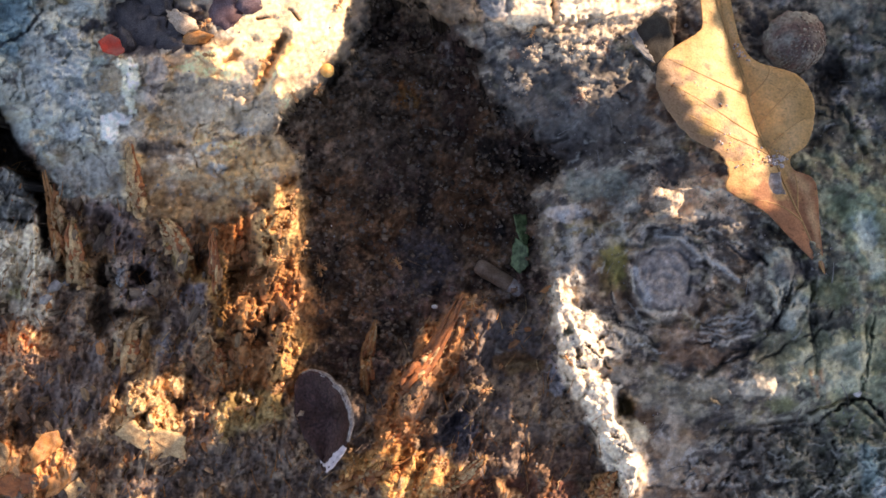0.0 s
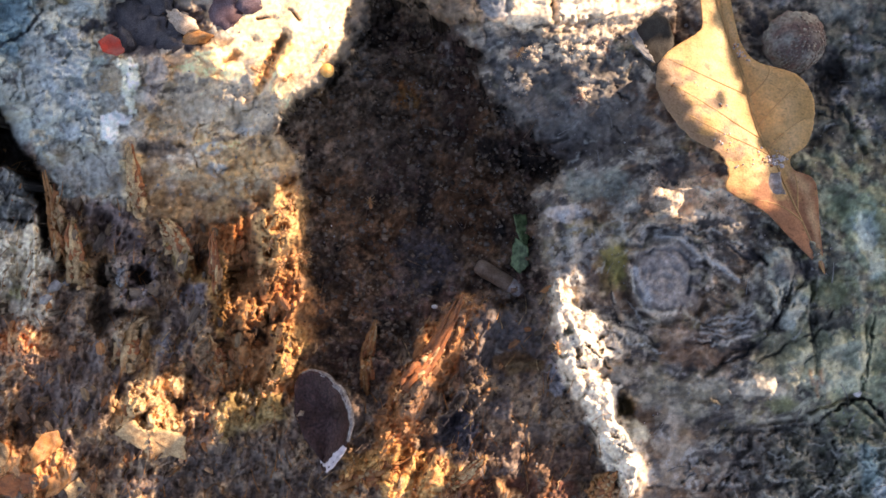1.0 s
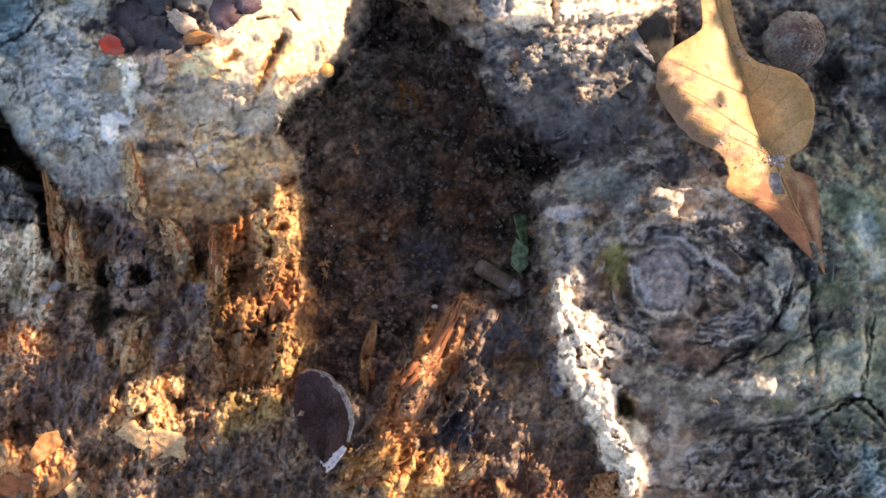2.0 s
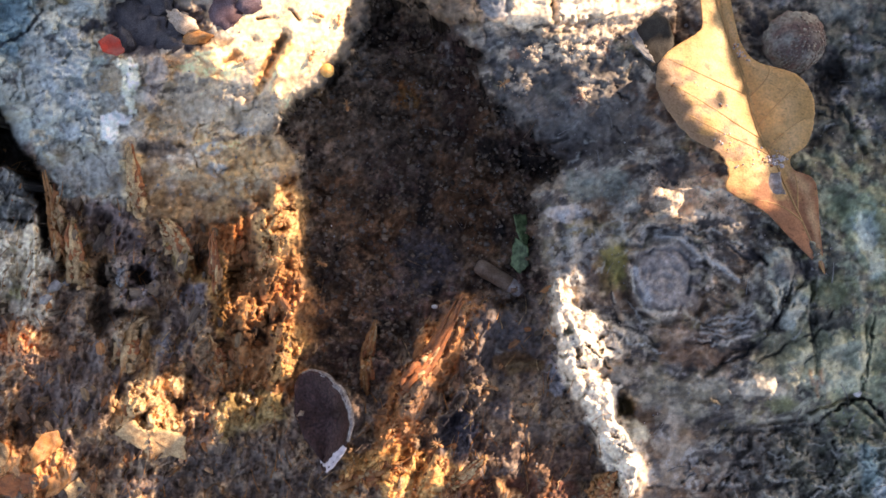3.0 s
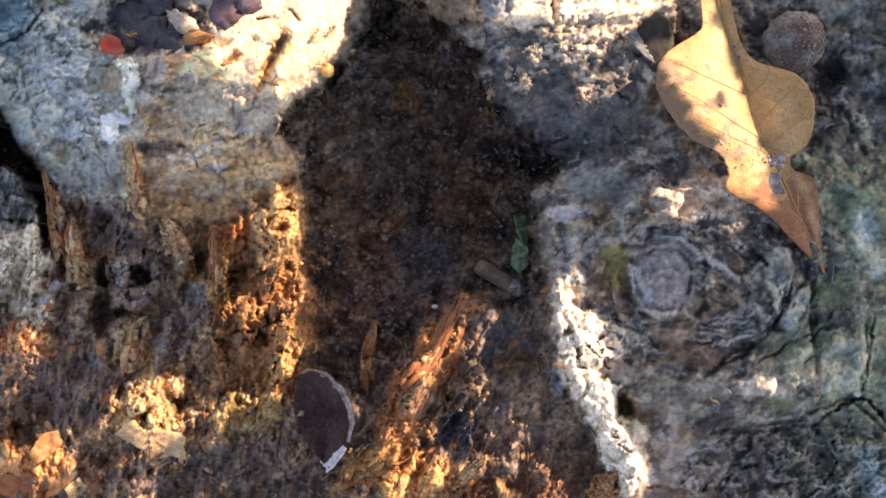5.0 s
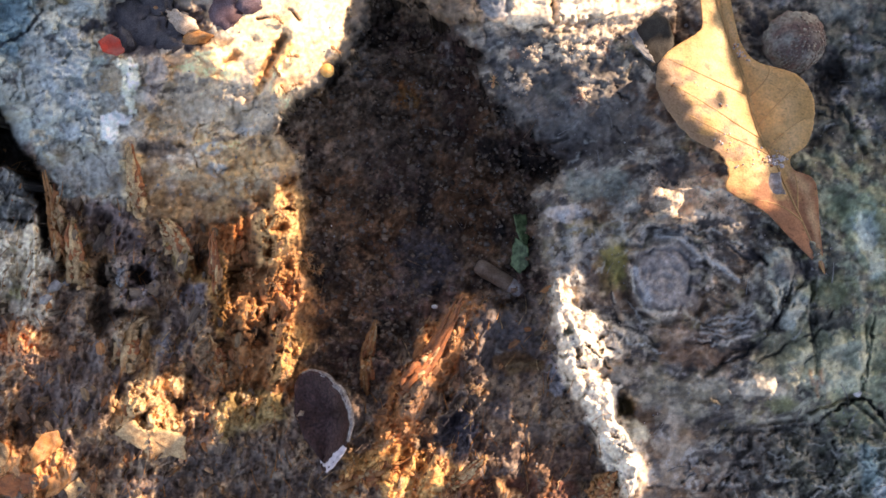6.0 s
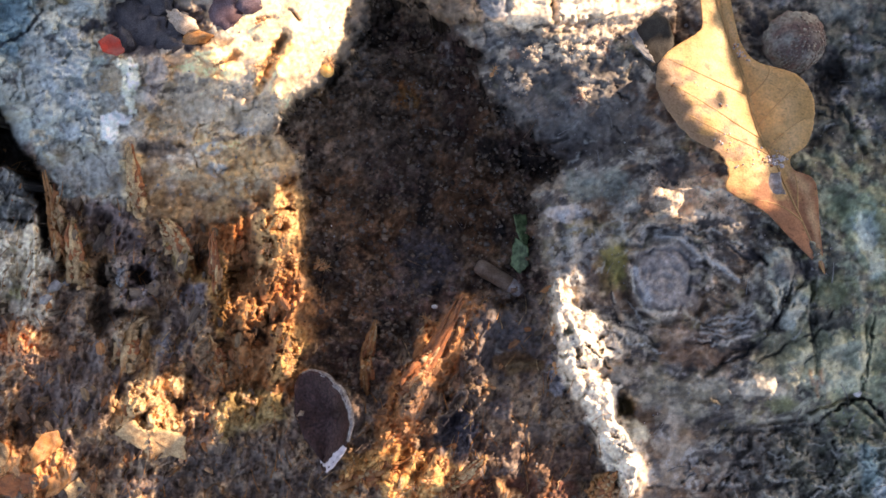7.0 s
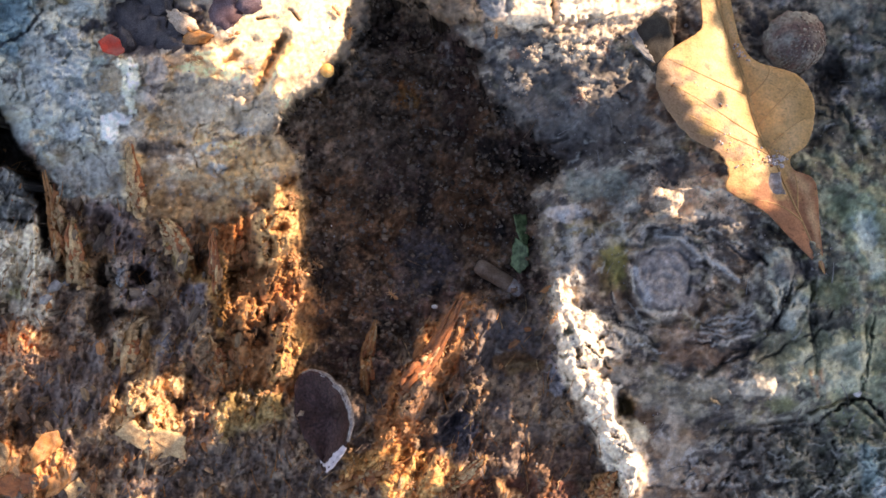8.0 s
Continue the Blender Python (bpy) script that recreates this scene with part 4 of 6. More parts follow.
tone_stone = paint((0.32, 0.315, 0.29), ((0.40, 0.31, 0.18), smooth(n1 + 0.4 * n5 + 0.6 * smooth(GU, 180, 320) * smooth(GV, 120, 260), 0.15, 0.7)),
                   ((0.50, 0.50, 0.46), smooth(n2 + 0.4 * n3 + 0.2 * n4, 0.0, 0.6) * 0.7), ((0.10, 0.085, 0.075), smooth(fbm(flow_u, flow_v, 40, 4, 265), 0.22, 0.55) * 0.75),
                   ((0.26, 0.29, 0.29), smooth(-n5, 0.1, 0.5) * 0.5), ((0.42, 0.46, 0.46), smooth(n8 + 0.8 * bump(GU, GV, 130, 150, 110, 120), 0.3, 0.8) * 0.7), ((0.13, 0.095, 0.06), smooth(n5 + n4 * 0.4, 0.25, 0.65) * 0.65),
                   ((0.27, 0.31, 0.32), smooth(0.25 * n8 - CELLC, -0.45, -0.2) * 0.5), ((0.34, 0.25, 0.14), smooth(CELLC + 0.25 * n2, 0.42, 0.55) * smooth(-CELLC, -0.7, -0.58) * 0.5), ((0.52, 0.53, 0.48), smooth(CELLC + 0.25 * n8, 0.7, 0.9) * 0.35),
                   ((0.11, 0.09, 0.07), smooth(CELL1 - CELL2, -0.1, -0.02) * smooth(n8, 0.0, 0.5) * 0.45), ((0.08, 0.12, 0.14), around(15, 30, 45, 60) * 0.8), ((0.30, 0.20, 0.09), around(340, 380, 120, 50) * 0.6), ((0.27, 0.19, 0.10), around(410, 335, 140, 55) * 0.6),
                   ((0.09, 0.075, 0.06), around(270, 268, 40, 18) * 0.8), ((0.40, 0.33, 0.20), around(420, 270, 90, 50) * 0.5),
                   # cap: sunlit brightness put into cream, a finger of shade into brown
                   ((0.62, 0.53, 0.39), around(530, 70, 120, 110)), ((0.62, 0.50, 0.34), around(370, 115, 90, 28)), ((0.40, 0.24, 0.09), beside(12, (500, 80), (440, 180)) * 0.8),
                   # hollow under the stone chips: shade put into a near-black tone
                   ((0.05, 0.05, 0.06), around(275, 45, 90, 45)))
tone_wood = paint((0.098, 0.072, 0.056), ((0.20, 0.132, 0.078), smooth(n6 + 0.3 * n2, 0.0, 0.4)), ((0.060, 0.046, 0.038), smooth(n2 + 0.3 * n3 + 0.3 * (BIGC - 0.5), 0.1, 0.5) * 0.85),
                  ((0.31, 0.235, 0.15), smooth(n3 + 0.4 * n6 + 0.4 * (MIDC - 0.6), 0.05, 0.5) * 0.75), ((0.12, 0.105, 0.098), smooth(-n1 + 0.5 * n3, 0.15, 0.6) * 0.6),
                  ((0.26, 0.19, 0.12), smooth(CELLC, 0.7, 0.8) * smooth(n4 + 0.3, -0.2, 0.3) * 0.6), ((0.31, 0.135, 0.05), around(480, 540, 75, 140)), ((0.47, 0.26, 0.10), around(502, 400, 36, 85)), ((0.30, 0.165, 0.075), around(405, 470, 75, 95) * 0.8), ((0.24, 0.18, 0.11), around(245, 600, 45, 50) * 0.7), ((0.22, 0.135, 0.06), around(165, 460, 60, 60) * 0.6), ((0.50, 0.33, 0.17), smooth(n8 + 0.4 * n3, 0.25, 0.55) * smooth(GV, 610, 680) * smooth(-GU, -500, -430) * 0.55), ((0.48, 0.18, 0.06), around(410, 415, 30, 18)),
                  ((0.07, 0.075, 0.095), around(810, 770, 38, 50) * 0.8), ((0.08, 0.072, 0.07), around(900, 610, 75, 70) * 0.8), ((0.14, 0.075, 0.03), around(920, 645, 40, 22) * 0.7),
                  ((0.36, 0.16, 0.06), beside(38, (815, 540), (715, 715), (690, 800))), ((0.48, 0.27, 0.10), around(720, 850, 100, 50)),
                  ((0.46, 0.30, 0.14), around(270, 710, 65, 60) * 0.8), ((0.42, 0.20, 0.09), around(45, 610, 45, 40)), ((0.40, 0.21, 0.09), around(40, 830, 70, 55)),
                  ((0.10, 0.035, 0.02), around(900, 870, 130, 30) * 0.8), ((0.16, 0.11, 0.08), around(110, 660, 80, 90) * 0.5),
                  ((0.36, 0.34, 0.26), around(30, 450, 65, 100)), ((0.15, 0.17, 0.16), around(25, 340, 55, 50)))
lich = beside(44, (985, 515), (1010, 570), (1075, 610), (1030, 660), (1060, 730), (1095, 780), (1110, 850))
tone_bark = paint((0.115, 0.112, 0.108), ((0.25, 0.25, 0.225), smooth(n5 + 0.4 * n2, 0.08, 0.3) * 0.85), ((0.04, 0.043, 0.048), smooth(n2 - 0.3 * n3, 0.16, 0.36) * 0.85),
                  ((0.36, 0.37, 0.335), smooth(n7, 0.2, 0.38) * 0.75 * smooth(KNOB_R, 62, 80)), ((0.15, 0.10, 0.06), smooth(n1 + 0.4 * n8, 0.15, 0.6) * 0.7), ((0.20, 0.195, 0.10), smooth(n2 - 0.4 * n1, 0.2, 0.6) * 0.5), ((0.07, 0.068, 0.066), smooth(-n1 + 0.3 * n8, 0.25, 0.6) * 0.5), ((0.035, 0.038, 0.042), smooth(-n7, 0.2, 0.36) * 0.7 * smooth(KNOB_R, 62, 80)), ((0.30, 0.315, 0.28), smooth(n3 + 0.3 * n4, 0.26, 0.42) * 0.55), ((0.25, 0.29, 0.21), smooth(GU, 1330, 1500) * smooth(n1 + n3 * 0.4, -0.2, 0.4) * 0.65),
                  ((0.21, 0.18, 0.055), around(1085, 475, 28, 34) * 0.85), ((0.17, 0.10, 0.06), around(1240, 625, 60, 28) * 0.7), ((0.13, 0.09, 0.065), around(1065, 500, 40, 50) * 0.6),
                  # strands about the knot: near-black sides stand in for shade
                  ((0.17, 0.11, 0.065), around(770, 15, 80, 40) * 0.8), ((0.21, 0.222, 0.236), np.exp(-(KNOB_R / 62) ** 6) * 0.85), ((0.40, 0.41, 0.41), np.exp(-(STRAND / 4.5) ** 2) * smooth(n8 + 0.5 * n4, -0.3, 0.3) * 0.7), ((0.03, 0.031, 0.036), np.exp(-((STRAND - 10) / 3.5) ** 2) * smooth(n8, -0.1, 0.4) * 0.6), ((0.40, 0.42, 0.43), around(1000, 378, 32, 12)),
                  # cream flecks and crust: pale by nature, with sunlit brightness painted on top
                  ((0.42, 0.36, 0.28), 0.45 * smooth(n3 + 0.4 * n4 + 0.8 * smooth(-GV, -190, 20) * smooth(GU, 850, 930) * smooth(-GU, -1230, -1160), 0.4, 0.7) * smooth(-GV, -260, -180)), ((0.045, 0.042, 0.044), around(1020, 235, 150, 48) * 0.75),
                  # hollow at (985, 260): shade put into the tone as near-black
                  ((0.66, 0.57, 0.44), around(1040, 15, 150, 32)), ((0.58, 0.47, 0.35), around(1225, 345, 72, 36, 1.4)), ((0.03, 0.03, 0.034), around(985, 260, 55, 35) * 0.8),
                  ((0.31, 0.335, 0.26), around(1470, 630, 120, 70) * 0.75), ((0.28, 0.29, 0.24), around(1230, 700, 90, 40) * 0.5), ((0.30, 0.38, 0.36), around(1530, 400, 30, 40) * 0.7), ((0.30, 0.36, 0.34), around(1545, 830, 30, 40) * 0.7),
                  ((0.075, 0.077, 0.078), smooth(GU, 1240, 1320) * smooth(GV, 720, 790) * 0.6), ((0.19, 0.195, 0.185), smooth(MID2 - MID1, 0.25, 0.5) * smooth(GU, 1240, 1320) * smooth(GV, 720, 790) * MIDC),
                  # lichen band's left flank: its shade put into a greyer tone
                  ((0.36, 0.34, 0.28), around(1190, 800, 40, 60) * 0.7), ((0.66, 0.585, 0.465), lich), ((0.40, 0.385, 0.34), np.exp(-(KNOB_RIM / 5) ** 2) * smooth(n4 + n8, -0.3, 0.4) * 0.55), ((0.26, 0.22, 0.15), lich * smooth(n3 + 0.5 * n4, 0.22, 0.5) * 0.85), ((0.17, 0.18, 0.12), around(1008, 584, 13, 9, 0.3) * 0.9), ((0.34, 0.33, 0.32), around(985, 650, 14, 60)),
                  # shade beside the leaf and two sunlit spots, put into the colour
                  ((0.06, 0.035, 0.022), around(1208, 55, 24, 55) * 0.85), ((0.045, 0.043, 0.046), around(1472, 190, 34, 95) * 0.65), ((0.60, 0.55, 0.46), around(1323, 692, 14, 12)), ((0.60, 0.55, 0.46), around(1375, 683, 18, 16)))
ring_line = (0.5 + 0.5 * np.sin(KNOB_R / 2.9 + 3.5 * fbm(GU, GV, 45, 2, 281))) * smooth(fbm(GU, GV, 40, 2, 285), -0.3, 0.3)
n9 = fbm(SWIRL, bend * 75, 11, 3, 271) * np.exp(-(SWIRL / 280) ** 4) + fbm(*turned(GU, GV, 25, 2.6), 12, 3, 275) * (1 - np.exp(-(SWIRL / 280) ** 4))
tone_bark *= 0.97 * (1 + 0.32 * n9 * smooth(KNOB_R, 50, 75))[..., None] * (1 + (0.45 * ring_line - 0.1) * np.exp(-(KNOB_R / 75) ** 4))[..., None]
# hollow's soil painted lighter to make up for blocked skylight
tone_soil *= np.array([1.16, 1.0, 0.90]) * (1 + 0.4 * bump(GU, GV, 670, 190, 130, 120))[..., None]
tone_soil *= (1.25 * (1 + 0.6 * np.clip(n8, -0.7, 0.8) + 0.9 * (MIDC - 0.5) * smooth(MID2 - MID1, 0.02, 0.2)))[..., None]
tone_wood *= (1.40 + 0.4 * bump(GU, GV, 120, 500, 150, 110) + 0.2 * smooth(-GU, -470, -300))[..., None] * np.array([1.06, 1.0, 1.0])
tone_bark *= (1 + np.array([0.13, 0.0, -0.07]) - smooth(GU, 1300, 1480)[..., None] * np.array([0.14, -0.02, 0.06])) * (1 + 0.22 * bump(GU, GV, 1110, 470, 150, 150))[..., None]
tone_stone = tone_stone * (np.array([0.90, 0.97, 0.93]) + smooth(GU, 140, 280)[..., None] * np.array([0.33, 0.05, -0.08])) * 1.22 * (1 + 0.35 * bump(GU, GV, 320, 220, 150, 110) + 0.2 * bump(GU, GV, 460, 240, 60, 60))[..., None] * (1 - 0.15 * bump(GU, GV, 100, 300, 120, 60) + 0.12 * n4 + 0.28 * fbm(flow_u, flow_v, 20, 3, 261))[..., None]
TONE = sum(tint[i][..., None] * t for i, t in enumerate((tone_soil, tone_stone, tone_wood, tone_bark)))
# stains, piece colours and painted light go over the zone tones
for w, m, colour in STAINS_AND_SHADE:
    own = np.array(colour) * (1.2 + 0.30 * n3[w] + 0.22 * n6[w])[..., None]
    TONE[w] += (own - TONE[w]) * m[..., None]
TONE = np.clip(TONE * (1 + (0.50 - 0.15 * tint[3] - 0.25 * tint[1]) * n4)[..., None], 0.008, 0.85)

# pieces with a look of their own
piece = zone.copy()
piece[(zone == 3) & (KNOB_R < 80)] = 4
piece[(zone == 3) & (np.maximum(inside(GU + 1.3 * TEAR_U, GV + 1.3 * TEAR_V, [(968, 506), (986, 496), (1004, 532), (1050, 552), (1076, 570), (1106, 590), (1100, 622), (1066, 650), (1050, 690), (1026, 712), (992, 684), (984, 640), (984, 590), (978, 555)]),
                                inside(GU, GV, [(1028, 712), (1050, 676), (1096, 680), (1091, 736), (1136, 802), (1122, 872), (1104, 885), (1094, 850), (1060, 820), (1030, 742)])) > 0)] = 5
piece[(zone == 3) & (around(1040, 30, 170, 55) > 0.5)] = 6
piece[(zone == 3) & (GU > 1250) & (reach[3] > 0) & (smooth(KU, 1240, 1320) * smooth(KV, 735, 790) > 0.3)] = 7
piece[(zone == 1) & (around(510, 80, 140, 110) > 0.5)] = 8
piece[(zone == 1) & (inside(GU + TEAR_U, GV + TEAR_V, [(206, 106), (226, 98), (244, 112), (248, 140), (240, 172), (244, 205), (222, 196), (212, 160), (216, 130), (196, 116)]) > 0)] = 13
piece[(zone == 1) & (inside(GU + 0.7 * TEAR_U, GV + 0.7 * TEAR_V, [(180, 202), (206, 196), (232, 200), (230, 218), (212, 226), (206, 250), (190, 258), (174, 250), (178, 226)]) > 0)] = 14
piece[(zone == 2) & (around(490, 500, 75, 200) > 0.5)] = 9
piece[(zone == 2) & (around(20, 400, 70, 150) > 0.5)] = 10
piece[(piece == 10) & (GV + 8 * n3 > 395)] = 12
piece[(zone == 2) & (beside(45, (815, 540), (715, 715), (690, 880)) > 0.5)] = 11


def gather(labels):
    """Give stray islands of a piece to the piece beside them, so that each piece hangs together."""
    rows_n, cols_n = labels.shape
    flat = labels.ravel().tolist()
    comp = [-1] * len(flat)
    groups = []
    for start in range(len(flat)):
        if comp[start] >= 0:
            continue
        k, cells, mine = len(groups), [start], flat[start]
        comp[start] = k
        for c in cells:
            i, j = divmod(c, cols_n)
            for d in ((c - cols_n) if i else -1, (c + cols_n) if i < rows_n - 1 else -1, (c - 1) if j else -1, (c + 1) if j < cols_n - 1 else -1):
                if d >= 0 and comp[d] < 0 and flat[d] == mine:
                    comp[d] = k
                    cells.append(d)
        groups.append((mine, cells))
    largest = {}
    for mine, cells in groups:
        largest[mine] = max(largest.get(mine, 0), len(cells))
    for mine, cells in groups:
        if len(cells) < largest[mine]:
            other = next((flat[c - s] for c in cells for s in (1, cols_n) if c - s >= 0 and flat[c - s] != mine), None)
            if other is not None:
                for c in cells:
                    flat[c] = other
    return np.array(flat).reshape(rows_n, cols_n)


piece = gather(gather(piece[:-1, :-1]))


def mesh_from(name, co, quads, colours=None):
    me = bpy.data.meshes.new(name)
    me.vertices.add(len(co))
    me.vertices.foreach_set("co", np.ascontiguousarray(co, np.float32).ravel())
    me.loops.add(len(quads) * 4)
    me.loops.foreach_set("vertex_index", np.ascontiguousarray(quads, np.int32).ravel())
    me.polygons.add(len(quads))
    me.polygons.foreach_set("loop_start", np.arange(len(quads), dtype=np.int32) * 4)
    me.polygons.foreach_set("use_smooth", np.ones(len(quads), bool))
    if colours is not None:
        layer = me.color_attributes.new("tone", "FLOAT_COLOR", "POINT")
        layer.data.foreach_set("color", np.c_[colours, np.ones(len(colours))].astype(np.float32).ravel())
    me.update(calc_edges=True)
    me.validate()
    return me


# each vertex slides along its camera ray, so the relief fits the view
scale = U * (1 - GH * 0.001 / EYE)
CO = np.stack([(GU - 784) * scale, (441 - GV) * scale, GH * 0.001], -1).reshape(-1, 3)
cell = piece
index = np.arange(ROWS * COLS).reshape(ROWS, COLS)
corners = np.stack([index[1:, :-1], index[1:, 1:], index[:-1, 1:], index[:-1, :-1]], -1)


def relief_piece(name, k, material, label, category="", outer=False, parent=None):
    """One zone of the relief with sides that run down into the ground; the soil also goes on to the horizon."""
    q = corners[cell == k].reshape(-1, 4)
    sides = []
    own = np.pad(cell == k, 1)
    for di, dj, a, b in ((-1, 0, 3, 2), (1, 0, 1, 0), (0, -1, 0, 3), (0, 1, 2, 1)):
        edge = own[1:-1, 1:-1] & ~own[1 + di:ROWS + di, 1 + dj:COLS + dj]
        sides.append(corners[edge][:, [a, b]])
    sides = np.concatenate(sides)
    used, back = np.unique(q, return_inverse=True)
    q = back.reshape(-1, 4)
    lookup = np.full(ROWS * COLS, -1)
    lookup[used] = np.arange(len(used))
    co, col = CO[used], TONE.reshape(-1, 3)[used]
    rim = np.unique(sides)
    low = np.full(ROWS * COLS, -1)
    low[rim] = len(used) + np.arange(len(rim))
    foot = CO[rim].copy()
    foot[:, 2] = np.minimum(foot[:, 2] - 0.002, -0.034)
    co, col = np.concatenate([co, foot]), np.concatenate([col, TONE.reshape(-1, 3)[rim]])
    s = lookup[sides]
    t = low[sides]
    q = np.concatenate([q, np.stack([s[:, 1], s[:, 0], t[:, 0], t[:, 1]], -1)])
    if outer:
        around = np.concatenate([index[0, :-1:6], index[:-1:6, -1], index[-1, :0:-6], index[:0:-6, 0]])
        ring = CO[around]
        loops = []
        for i in range(22):
            p = ring * [1.35 ** i, 1.35 ** i, 1]
            p[:, 2] = -0.006 - 0.003 * min(i, 6)
            if i < 9:
                p[:, 2] += 0.0025 * fbm(p[:, 0] * 1000, p[:, 1] * 1000, 90, 2, 301)
            loops.append(p)
        first, size = len(co), len(around)
        co = np.concatenate([co, *loops])
        far = np.concatenate(loops)
        col = np.concatenate([col, np.array([0.085, 0.065, 0.042]) * (1 + 0.4 * np.exp(-np.hypot(far[:, 0], far[:, 1]) / 0.25) * fbm(far[:, 0] * 1000, far[:, 1] * 1000, 60, 3, 305))[:, None]])
        i = np.arange(size)
        for r in range(len(loops) - 1):
            a, b = first + r * size, first + (r + 1) * size
            q = np.concatenate([q, np.stack([a + i, b + i, b + (i + 1) % size, a + (i + 1) % size], -1)])
    ob = new(name, mesh_from(name, co, q, col))
    ob.data.materials.append(material)
    ob.parent = parent
    return tagged(ob, label, category, kind="structure" if outer else "")


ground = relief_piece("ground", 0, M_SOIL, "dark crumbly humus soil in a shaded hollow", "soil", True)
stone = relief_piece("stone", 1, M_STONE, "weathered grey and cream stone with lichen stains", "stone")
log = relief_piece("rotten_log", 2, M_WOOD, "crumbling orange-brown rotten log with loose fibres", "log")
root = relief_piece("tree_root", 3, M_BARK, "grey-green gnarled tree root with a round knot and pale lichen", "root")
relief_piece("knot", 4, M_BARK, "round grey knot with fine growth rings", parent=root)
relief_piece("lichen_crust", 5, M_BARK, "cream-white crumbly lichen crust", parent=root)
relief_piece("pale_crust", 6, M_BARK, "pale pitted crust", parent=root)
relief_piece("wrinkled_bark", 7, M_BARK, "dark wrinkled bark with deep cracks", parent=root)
relief_piece("pale_cap", 8, M_STONE, "cap with grooves, sunlight put into its cream colour", parent=stone)
relief_piece("lichen_patch", 13, M_STONE, "long pale mint-green lichen patch", parent=stone)
relief_piece("lichen_patch", 14, M_STONE, "pale blue-white lichen patch", parent=stone)
relief_piece("orange_rim", 9, M_WOOD, "bright orange crumbling rim", parent=log)
relief_piece("long_ridge", 11, M_WOOD, "slanting ridge of torn orange fibres", parent=log)
lump_of_bark = relief_piece("bark_piece", 10, M_BARK, "grey-green lump of old bark beside the log", "bark")
relief_piece("pale_crust", 12, M_BARK, "cream-grey knobbly crust", parent=lump_of_bark)


# ---- small builders ----
def part(name, bm, material, parent=None, label=""):
    me = bpy.data.meshes.new(name)
    bm.to_mesh(me)
    bm.free()
    for p in me.polygons:
        p.use_smooth = True
    me.materials.append(material)
    ob = new(name, me)
    if parent is not None:
        ob.parent = parent
        ob.matrix_parent_inverse = parent.matrix_basis.inverted()
    if label:
        ob["label"] = label
    return ob


def lump(rx, ry, rz, seed, rough=0.25, levels=3, size=1.0):
    """An uneven pebble-like body, radii in millimetres."""
    bm = bmesh.new()
    bmesh.ops.create_icosphere(bm, subdivisions=levels, radius=1)
    for p in bm.verts:
        n = noise.fractal(p.co * 1.6 / size + Vector((seed * 3.1, seed * 1.7, 0)), 0.7, 2.1, 3)
        p.co = p.co * (1 + rough * n)
        p.co = Vector((p.co.x * rx, p.co.y * ry, p.co.z * rz)) * 0.001
    return bm


def slab(outline, thick, seed, bow=0.0, rough=0.3, centre=None):
    """A flat broken piece: outline in view units round its middle, thickness and bow in millimetres, with worn edges.
    """
    cu = sum(p[0] for p in outline) / len(outline) if centre is None else centre[0]
    cv = sum(p[1] for p in outline) / len(outline) if centre is None else centre[1]
    fine = []
    rng = random.Random(seed)
    for (au, av), (bu, bv) in zip(outline, outline[1:] + outline[:1]):
        k = max(2, int(math.hypot(bu - au, bv - av) / 6))
        for i in range(k):
            j = rng.uniform(-1.4, 1.4)
            fine.append((au + (bu - au) * i / k + j - cu, av + (bv - av) * i / k + rng.uniform(-1.4, 1.4) - cv))
    bm = bmesh.new()
    far = max(math.hypot(*p) for p in fine)
    loops = []
    for k, side in ((0.0, 1), (0.25, 1), (0.5, 1), (0.72, 1), (0.9, 1), (1.0, 0.4), (1.0, -0.4), (0.85, -1), (0.0, -1)):
        loop = []
        for u, v in (fine if k else [(0, 0)]):
            x, y = u * k * U, -v * k * U
            z = side * thick * 0.5 + bow * (math.hypot(u, v) * k / far) ** 2 + rough * thick * noise.noise(Vector((x * 700 + seed, y * 700, side)))
            loop.append(bm.verts.new((x, y, z * 0.001)))
        loops.append(loop)
    for a, b in zip(loops, loops[1:]):
        n = max(len(a), len(b))
        for i in range(n):
            quad = [a[i % len(a)], b[i % len(b)], b[(i + 1) % len(b)], a[(i + 1) % len(a)]]
            quad = list(dict.fromkeys(quad))
            if len(quad) > 2:
                bm.faces.new(quad)
    bmesh.ops.recalc_face_normals(bm, faces=bm.faces)
    return bm, (cu, cv)


def stick(points, radii, sides=8, seed=0, wobble=0.15):
    """A tapered round body along points (metres), radii in millimetres."""
    bm = bmesh.new()
    rings = []
    for i, p in enumerate(points):
        t = (points[min(i + 1, len(points) - 1)] - points[max(i - 1, 0)]).normalized()
        s = t.orthogonal().normalized()
        b = t.cross(s)
        ring = []
        for k in range(sides):
            a = 2 * math.pi * k / sides
            r = radii[i] * 0.001 * (1 + wobble * noise.noise(Vector((seed + i * 0.9, math.cos(a) * 1.5, math.sin(a) * 1.5))))
            ring.append(bm.verts.new(p + (s * math.cos(a) + b * math.sin(a)) * r))
        rings.append(ring)
    for a, b in zip(rings, rings[1:]):
        for k in range(sides):
            bm.faces.new((a[k], a[(k + 1) % sides], b[(k + 1) % sides], b[k]))
    bm.faces.new(rings[0][::-1])
    bm.faces.new(rings[-1])
    bmesh.ops.recalc_face_normals(bm, faces=bm.faces)
    return bm


